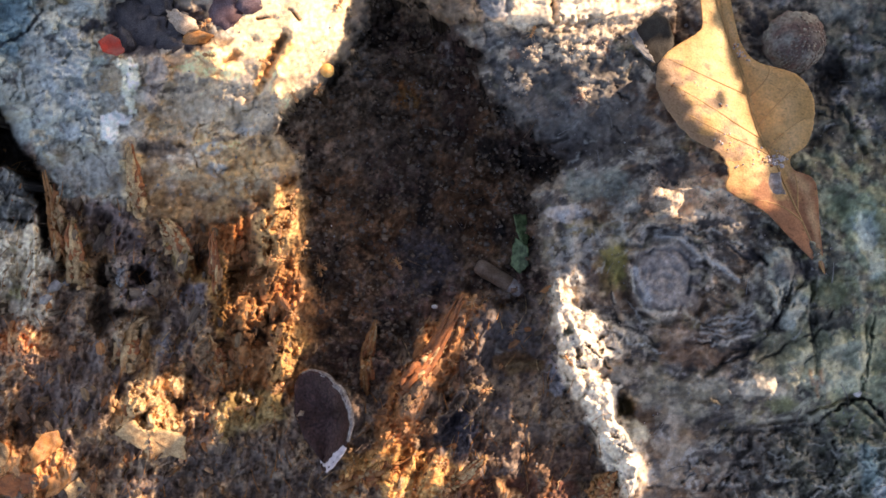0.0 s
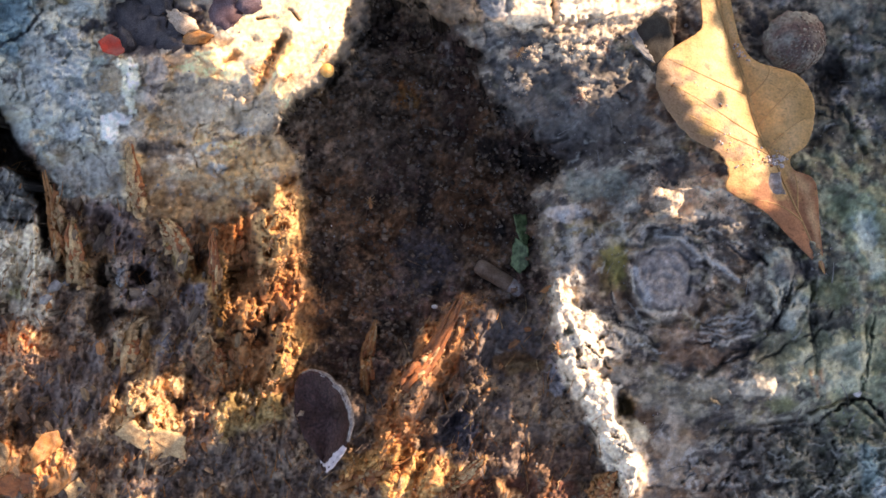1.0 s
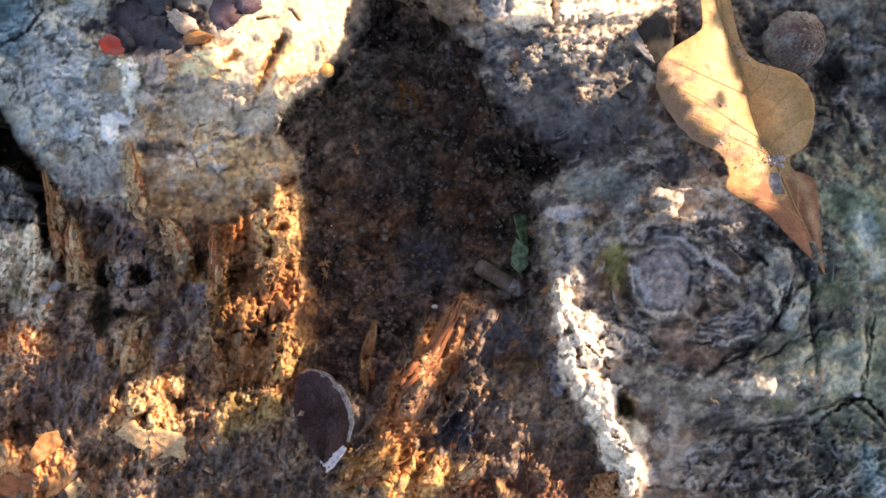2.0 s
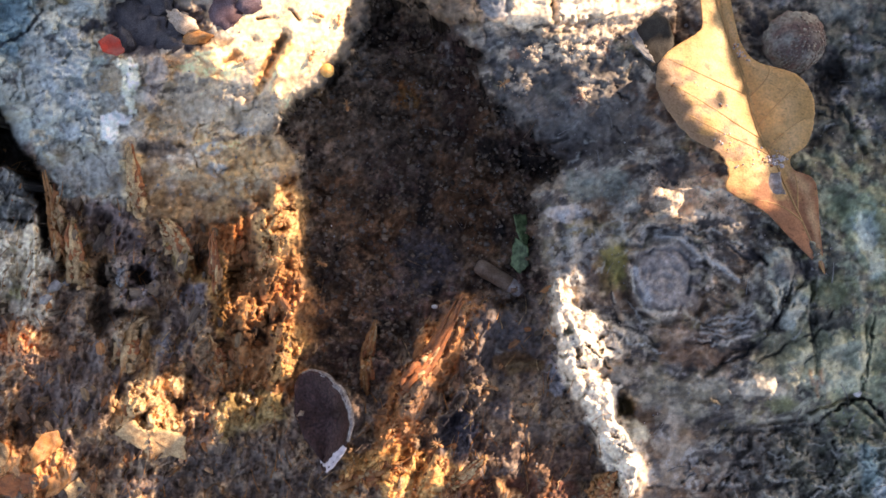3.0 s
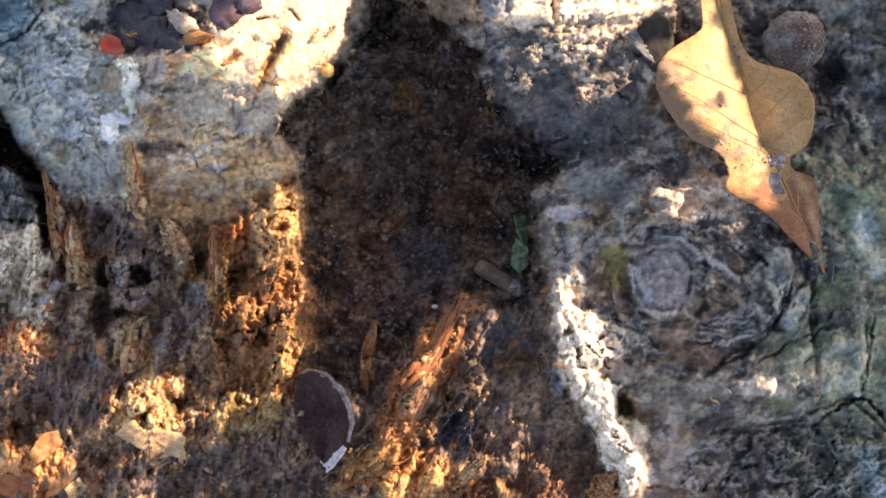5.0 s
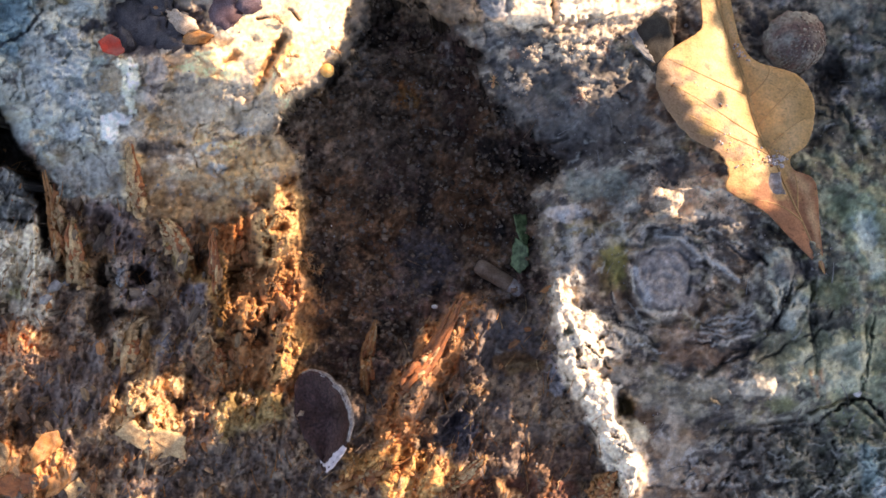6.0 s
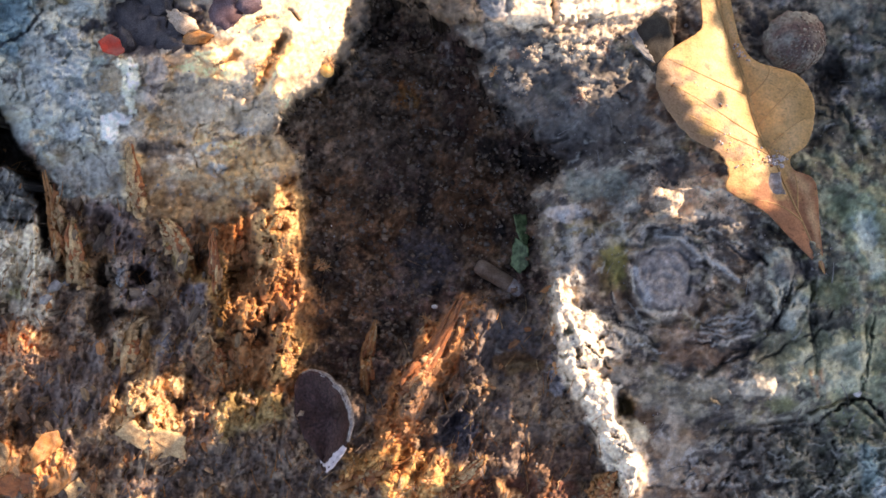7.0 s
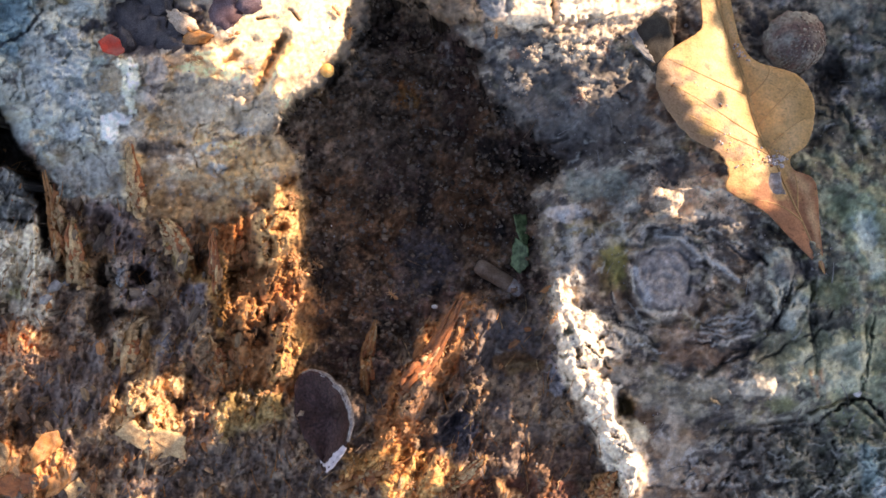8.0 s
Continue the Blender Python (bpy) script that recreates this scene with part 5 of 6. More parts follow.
def set_down(ob, u, v, lift=0.0, rx=0, ry=0, rz=0):
    """Rest a body on the relief, lifted by so many millimetres."""
    p = spot(u, v, height_at(u, v) + lift)
    ob.matrix_basis = pose(p.x, p.y, p.z, rx, ry, rz)
    return ob


# ---- the dry oak leaf ----
LEFT = [(1236, -60), (1240, 0), (1243, 42), (1232, 60), (1178, 96), (1161, 135), (1172, 180), (1218, 240), (1272, 272), (1289, 306), (1288, 338), (1352, 374), (1402, 425), (1455, 478)]
RIGHT = [(1284, -60), (1293, 0), (1301, 42), (1313, 80), (1340, 110), (1408, 132), (1438, 170), (1440, 215), (1428, 255), (1400, 278), (1404, 300), (1442, 322), (1450, 400), (1460, 486)]
RIB = [(1258, -60), (1268, 0), (1284, 50), (1294, 84), (1306, 112), (1318, 150), (1328, 190), (1342, 235), (1362, 272), (1374, 292), (1384, 318), (1402, 356), (1428, 412), (1457, 482)]
RIB_Z = [7, 7, 7, 7, 7, 7.2, 7.5, 7.8, 8, 8, 7.5, 7, 6, 4.5]


def along(table, s):
    i = min(int(s), len(table) - 2)
    f = s - i
    p = [table[max(i - 1, 0)], table[i], table[i + 1], table[min(i + 2, len(table) - 1)]]
    return [0.5 * (2 * b + (c - a) * f + (2 * a - 5 * b + 4 * c - d) * f * f + (3 * b - a - 3 * c + d) * f ** 3) for a, b, c, d in zip(*p)]


def leaf_point(s, t):
    rib = along(RIB, s)
    edge = along(LEFT if t < 0 else RIGHT, s)
    z0 = along([(z,) for z in RIB_Z], s)[0]
    u, v = rib[0] + (edge[0] - rib[0]) * abs(t), rib[1] + (edge[1] - rib[1]) * abs(t)
    wide = math.hypot(edge[0] - rib[0], edge[1] - rib[1]) * 0.15
    lift = wide * abs(t) * ((0.46 - 0.22 * abs(t)) if t < 0 else (0.62 - 0.30 * abs(t)) * (1.0 if s < 6.8 else max(0.2, 1 - (s - 6.8) * 0.4)))
    lift += 0.9 * noise.noise(Vector((u * 0.018, v * 0.018, 2.0))) * abs(t) + 0.25 * noise.noise(Vector((u * 0.06, v * 0.06, 5.0)))
    return u, v, z0 + lift


def dry_leaf():
    thing = new("oak_leaf")
    tagged(thing, "dry tan oak leaf with a folded midrib and rust-stained tip", "leaf")
    bm = bmesh.new()
    rows_n, cols_n = 200, 60
    grid = []
    for i in range(rows_n + 1):
        s = i / rows_n * (len(RIB) - 1)
        row = []
        for j in range(cols_n + 1):
            t = j / cols_n * 2 - 1
            k = 1 + ((0.02 * noise.noise(Vector((s * 5, t, 0))) + 0.012 * noise.noise(Vector((s * 25, t, 3)))) if abs(t) > 0.96 else 0)
            row.append(bm.verts.new(spot(*leaf_point(s, t * k))))
        grid.append(row)
    for a, b in zip(grid, grid[1:]):
        for j in range(cols_n):
            bm.faces.new((a[j], b[j], b[j + 1], a[j + 1]))
    bm.verts.index_update()
    tones = []
    for i in range(rows_n + 1):
        s = i / rows_n * (len(RIB) - 1)
        for j in range(cols_n + 1):
            t = j / cols_n * 2 - 1
            u, v, _ = leaf_point(s, t)
            n = noise.fractal(Vector((u * 0.03, v * 0.03, 3)), 0.8, 2.1, 4)
            fine = noise.fractal(Vector((u * 0.11, v * 0.11, 7)), 0.8, 2.1, 3)
            tip = max(0, min(1, (s - 9.4) * 0.9 + n * 1.2 - 0.1))
            web = max(0, min(1, ((-t - 0.52) * 2.4 + n * 1.3 - 0.15) * 3)) * (1 if 4.2 < s < 8.4 else 0)    # dull skin along the raised edge, its half-shade put into the brown
            worn = max(0, min(1, (n * 1.5 + fine * 0.8 - 0.05) * 3)) * (1 if t < -0.2 and 4.6 < s < 8.8 else 0)
            # sunlit half painted paler towards the rib, sunlight put into the colour
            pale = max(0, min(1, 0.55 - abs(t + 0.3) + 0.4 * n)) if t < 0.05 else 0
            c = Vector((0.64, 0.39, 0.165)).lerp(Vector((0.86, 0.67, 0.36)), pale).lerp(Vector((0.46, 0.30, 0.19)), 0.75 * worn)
            c = c.lerp(Vector((0.36, 0.235, 0.155)), 0.85 * web).lerp(Vector((0.36, 0.145, 0.08)), tip * 0.9)
            # right lobe: light through the blade put into a paler middle
            if t > 0.05:
                c = c.lerp(Vector((0.76, 0.52, 0.29)), max(0, min(1, 0.8 - abs(t - 0.6) * 2.4 + 0.6 * n)) * 0.6)
            speck = noise.noise(Vector((u * 0.16, v * 0.16, 9)))
            tones.append(c * (0.6 if speck > 0.5 else 1 + 0.10 * speck + 0.12 * fine))
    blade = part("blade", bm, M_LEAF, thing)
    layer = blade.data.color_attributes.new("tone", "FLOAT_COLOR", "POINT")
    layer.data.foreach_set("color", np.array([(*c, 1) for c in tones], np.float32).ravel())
    solid = blade.modifiers.new("thickness", "SOLIDIFY")
    solid.thickness, solid.offset = 0.0003, 0
    pts = [spot(*leaf_point(i / 40 * 13, 0.0)) + Vector((0, 0, 0.0002)) for i in range(41)]
    part("midrib", stick(pts, [0.55 - 0.35 * i / 40 for i in range(41)], 8, 1), M_VEIN, thing)
    for s, t, ds in ((4.2, -0.92, 1.3), (5.2, -0.9, 2.1), (6.3, -0.85, 1.9), (4.4, 0.9, 1.2), (5.4, 0.92, 1.4), (6.8, 0.85, 1.0), (10.2, 0.8, 1.2), (10.6, -0.8, 1.1)):
        pts = [spot(*leaf_point(s + ds * (1 - (i / 14)) ** 1.2, t * i / 14)) + Vector((0, 0, 0.00012)) for i in range(15)]
        part("vein", stick(pts, [0.24 - 0.14 * i / 14 for i in range(15)], 6, s), M_VEIN, thing)
    rng = random.Random(4)
    for i in range(150):                                           # crumbs of soil and frass along the fold
        s, t = rng.choice([(rng.gauss(8.5, 0.4), rng.gauss(-0.05, 0.22)), (rng.gauss(8.7, 0.25), rng.gauss(0.1, 0.2)), (rng.uniform(5, 9), rng.uniform(-0.9, -0.2)), (rng.uniform(2.8, 4), rng.uniform(0.1, 0.7))])
        r = rng.choice((0.12, 0.18, 0.25, 0.36))
        ob = part("crumb", lump(r, r * 0.8, r * 0.6, i, 0.4, 1), rng.choice([M_CHIPGREY, M_RIM, M_CHIPRED, M_RIM]), thing)
        ob.location = spot(*leaf_point(max(0, min(12.9, s)), max(-0.95, min(0.95, t)))) + Vector((0, 0, 0.0004))
    for i in range(70):                                            # pale clump of frass where the blade narrows
        s, t = rng.gauss(8.75, 0.28), rng.gauss(0.12, 0.2)
        r = rng.choice((0.2, 0.3, 0.45, 0.6))
        ob = part("crumb", lump(r, r * 0.7, r * 0.5, i + 200, 0.6, 1), M_RIM if i % 3 else M_CHIPPALE, thing)
        ob.location = spot(*leaf_point(s, t)) + Vector((0, 0, 0.0004))
    flake, _ = slab([(1345, 310), (1378, 306), (1388, 345), (1356, 340)], 0.3, 5)
    ob = part("grey_flake", flake, M_PALEEND, thing)
    ob.location = spot(*leaf_point(10.1, -0.2)) + Vector((0, 0, 0.0004))
    return thing


dry_leaf()


# ---- acorn cap ----
def acorn_cap():
    thing = set_down(tagged(new("acorn_cap"), "round grey-brown acorn cap with fine radiating scales", "acorn cap"), 1405, 74, 3.0)
    bm = lump(7.9, 7.7, 6.0, 3, 0.09, 4, 0.35)
    part("dome", bm, M_CAP, thing).matrix_parent_inverse = Matrix()
    scale_bm = lump(0.6, 0.8, 0.16, 8, 0.25, 1)
    first = part("scale", scale_bm, M_CAP, thing)
    first.matrix_parent_inverse = Matrix()
    axis = Vector((0.45, -0.35, 0.82)).normalized()
    turn = axis.to_track_quat("Z", "Y").to_matrix().to_4x4()
    count = 0
    for ring in range(1, 9):
        polar = ring * 0.17
        n = int(7 + ring * 4.2)
        for k in range(n):
            a = 2 * math.pi * (k + 0.5 * (ring % 2)) / n
            d = (turn @ Vector((math.sin(polar) * math.cos(a), math.sin(polar) * math.sin(a), math.cos(polar))))
            if d.x * 0.6 - d.y * 0.7 + 0.25 * random.random() < 0.05 and random.random() < 0.75:
                continue
            p = Vector((d.x * 7.85, d.y * 7.65, d.z * 6.0)) * 0.001
            ob = first if count == 0 else new("scale", first.data)
            ob.parent = thing
            m = d.to_track_quat("Z", "Y").to_matrix().to_4x4()
            ob.matrix_basis = Matrix.Translation(p) @ m @ pose(0, 0, 0, 0, 0, random.uniform(-25, 25)) @ Matrix.Diagonal((random.uniform(0.5, 1.1), random.uniform(0.6, 1.3), random.uniform(0.5, 1.2), 1))
            count += 1
    return thing


acorn_cap()

# ---- loose pieces ----
def pebble(name, u, v, r, seed, material, label, category, lift=0.0, turn=(0, 0, 0), rough=0.18):
    ob = part(name, lump(*r, seed, rough), material)
    set_down(ob, u, v, lift, *turn)
    return tagged(ob, label, category)


for u, v, r, seed, turn in ((228, 34, (6.2, 5.2, 1.9), 11, 0), (262, 66, (6.2, 4.0, 1.5), 12, 30), (300, 82, (6.0, 2.6, 1.2), 13, 12), (318, 48, (4.2, 3.0, 1.3), 18, 60), (274, 14, (5.0, 3.4, 1.6), 19, 10), (224, 70, (1.4, 2.8, 1.3), 23, 25)):
    pebble("stone_chip", u, v, r, seed, M_DARKNUT, "dark blue-grey rough stone chip in a hollow", "stone chip", 0.5, (8, -10, turn), 0.65)
pebble("seed_husk", 400, 22, (4.4, 5.2, 2.2), 14, M_HUSK, "mauve and brown seed husk on the stone", "seed husk", -0.8, (0, -15, 20), rough=0.35)
pebble("seed_husk", 448, 8, (4.6, 3.0, 1.8), 24, M_HUSK, "mauve and brown seed husk on the stone", "seed husk", -0.6, rough=0.35)
pebble("wood_chip", 322, 40, (4.0, 2.2, 1.2), 25, M_RIMCREAM, "pale splintered chip among dark stones", "wood chip", 2.6, (15, 10, -35), 0.5)
pebble("wood_chip", 348, 69, (3.6, 1.6, 1.2), 26, M_CHIP, "orange-tan chip among dark stones", "wood chip", 2.4, (0, 10, 8), 0.5)
pebble("amber_bead", 579, 125, (1.8, 1.8, 1.8), 15, M_AMBER, "tiny round amber seed on the stone's rim", "seed", 1.2, rough=0.05)
pebble("white_grain", 769, 543, (0.85, 0.6, 0.6), 16, M_WHITE, "tiny white grain on dark soil", "grain", 0.6)
pebble("white_grain", 1518, 697, (1.2, 0.9, 0.7), 17, M_WHITE, "small pale grain on the root", "grain", 0.6)


def green_scrap():
    thing = set_down(tagged(new("green_leaf_scrap"), "folded scrap of fresh green leaf in the hollow", "leaf"), 918, 430, 2.0)
    for outline, tilt in (([(905, 378), (930, 378), (938, 420), (930, 438), (914, 415)], (0, 20, 0)), ([(914, 420), (936, 436), (938, 470), (922, 488), (903, 470), (906, 440)], (0, -22, 0))):
        bm, c = slab(outline, 0.5, 3, 1.0)
        ob = part("fold", bm, M_GREEN, thing)
        ob.matrix_parent_inverse = Matrix()
        ob.matrix_basis = pose((c[0] - 918) * U, (430 - c[1]) * U, 0, *tilt)


green_scrap()


def twig_stub():
    thing = set_down(tagged(new("twig_stub"), "short smooth brown twig stub with a pale end", "twig"), 882, 492, 1.7, 0, 4, -31)
    pts = [Vector((x * 0.001, 0, 0.0005 * math.sin(x * 0.3))) for x in (-7.2, -7.0, -6.4, -4, 0, 3.5, 6.2, 7.2, 7.6)]
    part("shaft", stick(pts[:7], [0.3, 1.6, 2.1, 2.3, 2.25, 2.15, 1.9], 16, 2, 0.05), M_TWIG, thing).matrix_parent_inverse = Matrix()
    part("pale_end", stick(pts[5:], [2.16, 2.12, 1.9, 0.8], 16, 2, 0.0), M_PALEEND, thing, "pale worn end").matrix_parent_inverse = Matrix()


twig_stub()


def bark_flake():
    thing = set_down(tagged(new("bark_flake"), "cupped purple-brown bark flake with a pale broken edge", "bark flake"), 580, 735, 3.2, 0, -9, 0)
    rim = [(526, 690), (534, 664), (560, 655), (592, 668), (620, 690), (635, 718), (636, 748), (622, 785), (600, 812), (583, 824), (566, 800), (545, 772), (528, 735)]

    def dish(k, f):
        u, v = along(rim + rim[:1], f * len(rim))
        k *= 1 + 0.035 * noise.noise(Vector((f * 22, 0, 5))) * k
        x, y = (u - 580) * U * k, (735 - v) * U * k
        side = 0.45 + 0.75 * max(0, math.cos(2 * math.pi * (f - 0.47)))
        z = 6.0 * side * k ** 2.0 + 0.7 * noise.fractal(Vector((x * 350, y * 350, 1)), 0.7, 2.1, 3)
        return Vector((x, y, z * 0.001))

    bm = bmesh.new()
    n = 96
    rings = [[bm.verts.new(dish(0.06 + 0.94 * r / 16, i / n)) for i in range(n)] for r in range(17)]
    for a, b in zip(rings, rings[1:]):
        for i in range(n):
            bm.faces.new((a[i], b[i], b[(i + 1) % n], a[(i + 1) % n]))
    bm.faces.new(rings[0][::-1])
    bmesh.ops.recalc_face_normals(bm, faces=bm.faces)
    bmesh.ops.smooth_vert(bm, verts=rings[0] + rings[1] + rings[2], factor=0.8, use_axis_x=True, use_axis_y=True, use_axis_z=True)
    plate = part("plate", bm, M_PURPLE, thing)
    plate.matrix_parent_inverse = Matrix()
    solid = plate.modifiers.new("thickness", "SOLIDIFY")
    solid.thickness = 0.0007
    for name, lo, hi, wide, material, label in (("broken_edge", 0.52, 0.74, 2.3, M_RIM, "pale broken edge"), ("upper_edge", 0.10, 0.50, 1.1, M_SHADEDEDGE, "upper edge, its shade put into grey")):
        bm = bmesh.new()
        rows = []
        for i in range(41):
            f = lo + (hi - lo) * i / 40
            p, q = dish(1.0, f), dish(0.9, f)
            out = Vector((p.x - q.x, p.y - q.y, 0)).normalized()
            w = wide * (0.35 + 0.65 * math.sin(math.pi * i / 40)) * (1 + 0.3 * noise.noise(Vector((i * 0.4, wide, 0)))) * 0.001
            rows.append([bm.verts.new(p - out * w + Vector((0, 0, 0.0004))), bm.verts.new(p + Vector((0, 0, 0.0006))), bm.verts.new(p + out * 0.0003), bm.verts.new(p + out * 0.0002 - Vector((0, 0, 0.0009)))])
        for a, b in zip(rows, rows[1:]):
            for k in range(3):
                bm.faces.new((a[k], a[k + 1], b[k + 1], b[k]))
        part(name, bm, material, thing, label).matrix_parent_inverse = Matrix()


bark_flake()


def flat_piece(name, outline, thick, material, label, category, lift=1.0, bow=0.3, turn=(0, 0, 0), seed=1, rough=0.5):
    bm, c = slab(outline, thick, seed, bow, rough)
    ob = part(name, bm, material)
    set_down(ob, *c, lift, *turn)
    return tagged(ob, label, category)


flat_piece("red_petal", [(178, 76), (196, 62), (212, 72), (224, 94), (208, 100), (186, 94)], 0.8, M_RED, "small curled red skin of a berry", "berry skin", 3.0, 1.2)


def crust(name, spots, count, seed, material, label, category):
    """A thin crust of many small lobes over ovals (u, v, ru, rv)."""
    rng = random.Random(seed)
    bm = bmesh.new()
    for u0, v0, ru, rv in spots:
        for _ in range(count):
            a, d = rng.uniform(0, 2 * math.pi), rng.random() ** 0.6
            u, v = u0 + ru * d * math.cos(a), v0 + rv * d * math.sin(a)
            r = rng.uniform(0.12, 0.42)
            m = Matrix.Translation(spot(u, v, height_at(u, v) + 0.15)) @ pose(0, 0, 0, rng.uniform(-15, 15), rng.uniform(-15, 15), rng.uniform(0, 360)) @ Matrix.Diagonal((r * 0.001, r * 0.0007, r * 0.0003, 1))
            made = bmesh.ops.create_icosphere(bm, subdivisions=1, radius=1, matrix=m)
            for p in made["verts"]:
                p.co += Vector((rng.uniform(-1, 1), rng.uniform(-1, 1), rng.uniform(-0.4, 0.4))) * 0.00012
    return tagged(part(name, bm, material), label, category)


crust("pale_crumbs", [(1180, 350, 34, 26), (1222, 332, 30, 18), (1270, 362, 40, 20), (1160, 318, 14, 14)], 55, 5, M_RIMCREAM, "cream crumbs of crust on the root", "crumbs")
crust("pale_crumbs", [(915, 150, 28, 24), (1035, 160, 14, 34), (950, 95, 34, 24), (1010, 95, 36, 26), (1080, 60, 40, 26)], 45, 6, M_RIMCREAM, "cream crumbs of crust on the root", "crumbs")
crust("pale_crumbs", [(990, 530, 18, 24), (1020, 575, 32, 24), (1070, 590, 28, 22), (1022, 640, 34, 30), (1050, 700, 26, 26), (1080, 760, 26, 30), (1108, 820, 24, 34)], 30, 7, M_RIMCREAM, "cream crumbs of lichen crust along the root", "crumbs")
flat_piece("wood_chip", [(204, 768), (222, 752), (236, 742), (250, 756), (268, 762), (296, 760), (331, 770), (326, 790), (329, 812), (300, 806), (276, 814), (246, 796)], 0.9, M_CHIPPALE, "flat pale wood chip on the rotten log", "wood chip", 2.2, 0.5, (10, -6, 0))
for outline, m, turn, seed in (([(-6, 775), (14, 768), (20, 800), (8, 832), (-10, 828)], M_CHIPPALE, (18, -12, 0), 31), ([(58, 800), (72, 772), (100, 764), (110, 790), (86, 808), (66, 826)], M_CHIP, (-14, 12, 0), 32),
                               ([(10, 838), (44, 828), (74, 842), (60, 868), (24, 880), (4, 866)], M_CHIPRED, (20, 8, 0), 33), ([(88, 848), (124, 820), (136, 834), (108, 872), (92, 880)], M_CHIP, (-10, -16, 0), 34),
                               ([(116, 860), (140, 842), (150, 862), (128, 890)], M_CHIPPALE, (8, 18, 0), 35)):
    flat_piece("wood_flake", outline, 0.8, m, "curled flake of rotten wood on the log", "wood flake", 2.0, 2.2, turn, seed, 1.4)
flat_piece("leaf_scrap", [(1122, 54), (1140, 34), (1166, 22), (1184, 36), (1192, 74), (1184, 104), (1164, 132), (1140, 104)], 0.8, M_SCRAP, "dark curled scrap of old leaf", "leaf scrap", 1.6, -1.2, (0, -8, 0), 8, 0.2)
flat_piece("bark_scrap", [(1112, 60), (1124, 52), (1146, 90), (1160, 112), (1146, 106), (1124, 84)], 0.6, M_CHIPGREY, "thin pale bark scrap beside the leaf", "bark scrap", 1.0)


# splinters and standing fibres of the rotten log
def splinter(points, width, material, label, seed, rise=2.0):
    """A torn sliver of wood: a main body with loose strands, one thing."""
    thing = tagged(new("splinter"), label, "splinter")
    rng = random.Random(seed)
    base = height_at(*points[0])
    thing.location = spot(*points[0], base)
    inv = thing.matrix_basis.inverted()
    thing.matrix_basis = Matrix.Translation(spot(*points[0], base))
    inv = thing.matrix_basis.inverted()
    n = 14
    for k in range(11):
        off = (k - 5) / 5 * width * 0.44
        lo, hi = (0, 1) if k == 5 else (rng.uniform(0, 0.35), rng.uniform(0.5, 1.0))
        pts, radii = [], []
        for i in range(n):
            f = lo + (hi - lo) * i / (n - 1)
            s = f * (len(points) - 1)
            u, v = along(points, s)
            a, b = along(points, max(0, s - 0.1)), along(points, min(len(points) - 1.001, s + 0.1))
            d = math.hypot(b[0] - a[0], b[1] - a[1]) or 1
            nu, nv = -(b[1] - a[1]) / d, (b[0] - a[0]) / d
            w = off * (1 - 0.6 * f) + 2.2 * noise.noise(Vector((f * 7, k * 2.3, seed + 9)))
            z = max(height_at(u, v), base - 2) * (1 - 0.5 * f) + base * 0.5 * f + rise * (0.3 + f) - abs(k - 5) * 0.16 + rng.uniform(-0.25, 0.25)
            pts.append(inv @ spot(u + nu * w + 2 * noise.noise(Vector((f * 4, k, seed))), v + nv * w, z + 0.5 * noise.noise(Vector((f * 5, k, seed + 3)))))
            radii.append(width * 0.15 * 0.135 * (1.1 - 0.85 * (i / (n - 1)) ** 2) * rng.uniform(0.85, 1.15))
        ob = part("strand", stick(pts, radii, 7, seed + k, 0.9), (material, material, M_CHIPRED, M_CHIPPALE)[k % 4], None)
        ob.parent = thing
    return thing


splinter([(712, 700), (748, 650), (785, 592), (820, 522)], 36, M_CHIPRED, "long torn orange wood splinter on the log", 1, 2.5)
splinter([(650, 700), (648, 640), (660, 595), (668, 566)], 26, M_CHIP, "thin upright brown wood splinter", 2, 3)
splinter([(118, 470), (100, 400), (90, 345), (80, 300)], 30, M_CHIP, "curved tan wood splinter by the crack", 3, 3)
splinter([(140, 510), (132, 450), (126, 410), (128, 384)], 34, M_CHIPPALE, "short tan wood splinter", 4, 3)
splinter([(325, 470), (312, 430), (298, 400), (286, 388)], 44, M_CHIPPALE, "frayed yellowish wood splinter", 5, 2)
splinter([(378, 520), (380, 470), (376, 430), (378, 405)], 20, M_CHIPRED, "narrow red-brown wood splinter", 6, 2.5)
splinter([(245, 385), (240, 340), (232, 290), (226, 252)], 34, M_CHIPPALE, "tan woody strip on the stone", 7, 4.0)
splinter([(220, 660), (225, 610), (235, 580), (262, 560)], 46, M_CHIPPALE, "pale brown wood splinter", 9, 2)
splinter([(395, 690), (385, 640), (375, 610), (365, 590)], 34, M_CHIP, "frayed brown wood splinter", 10, 2)
splinter([(590, 870), (640, 850), (690, 830), (750, 800)], 40, M_CHIP, "orange wood splinter at the log's foot", 11, 2)
splinter([(790, 860), (820, 845), (842, 825), (858, 812)], 26, M_CHIPPALE, "short bright wood splinter", 12, 2.5)


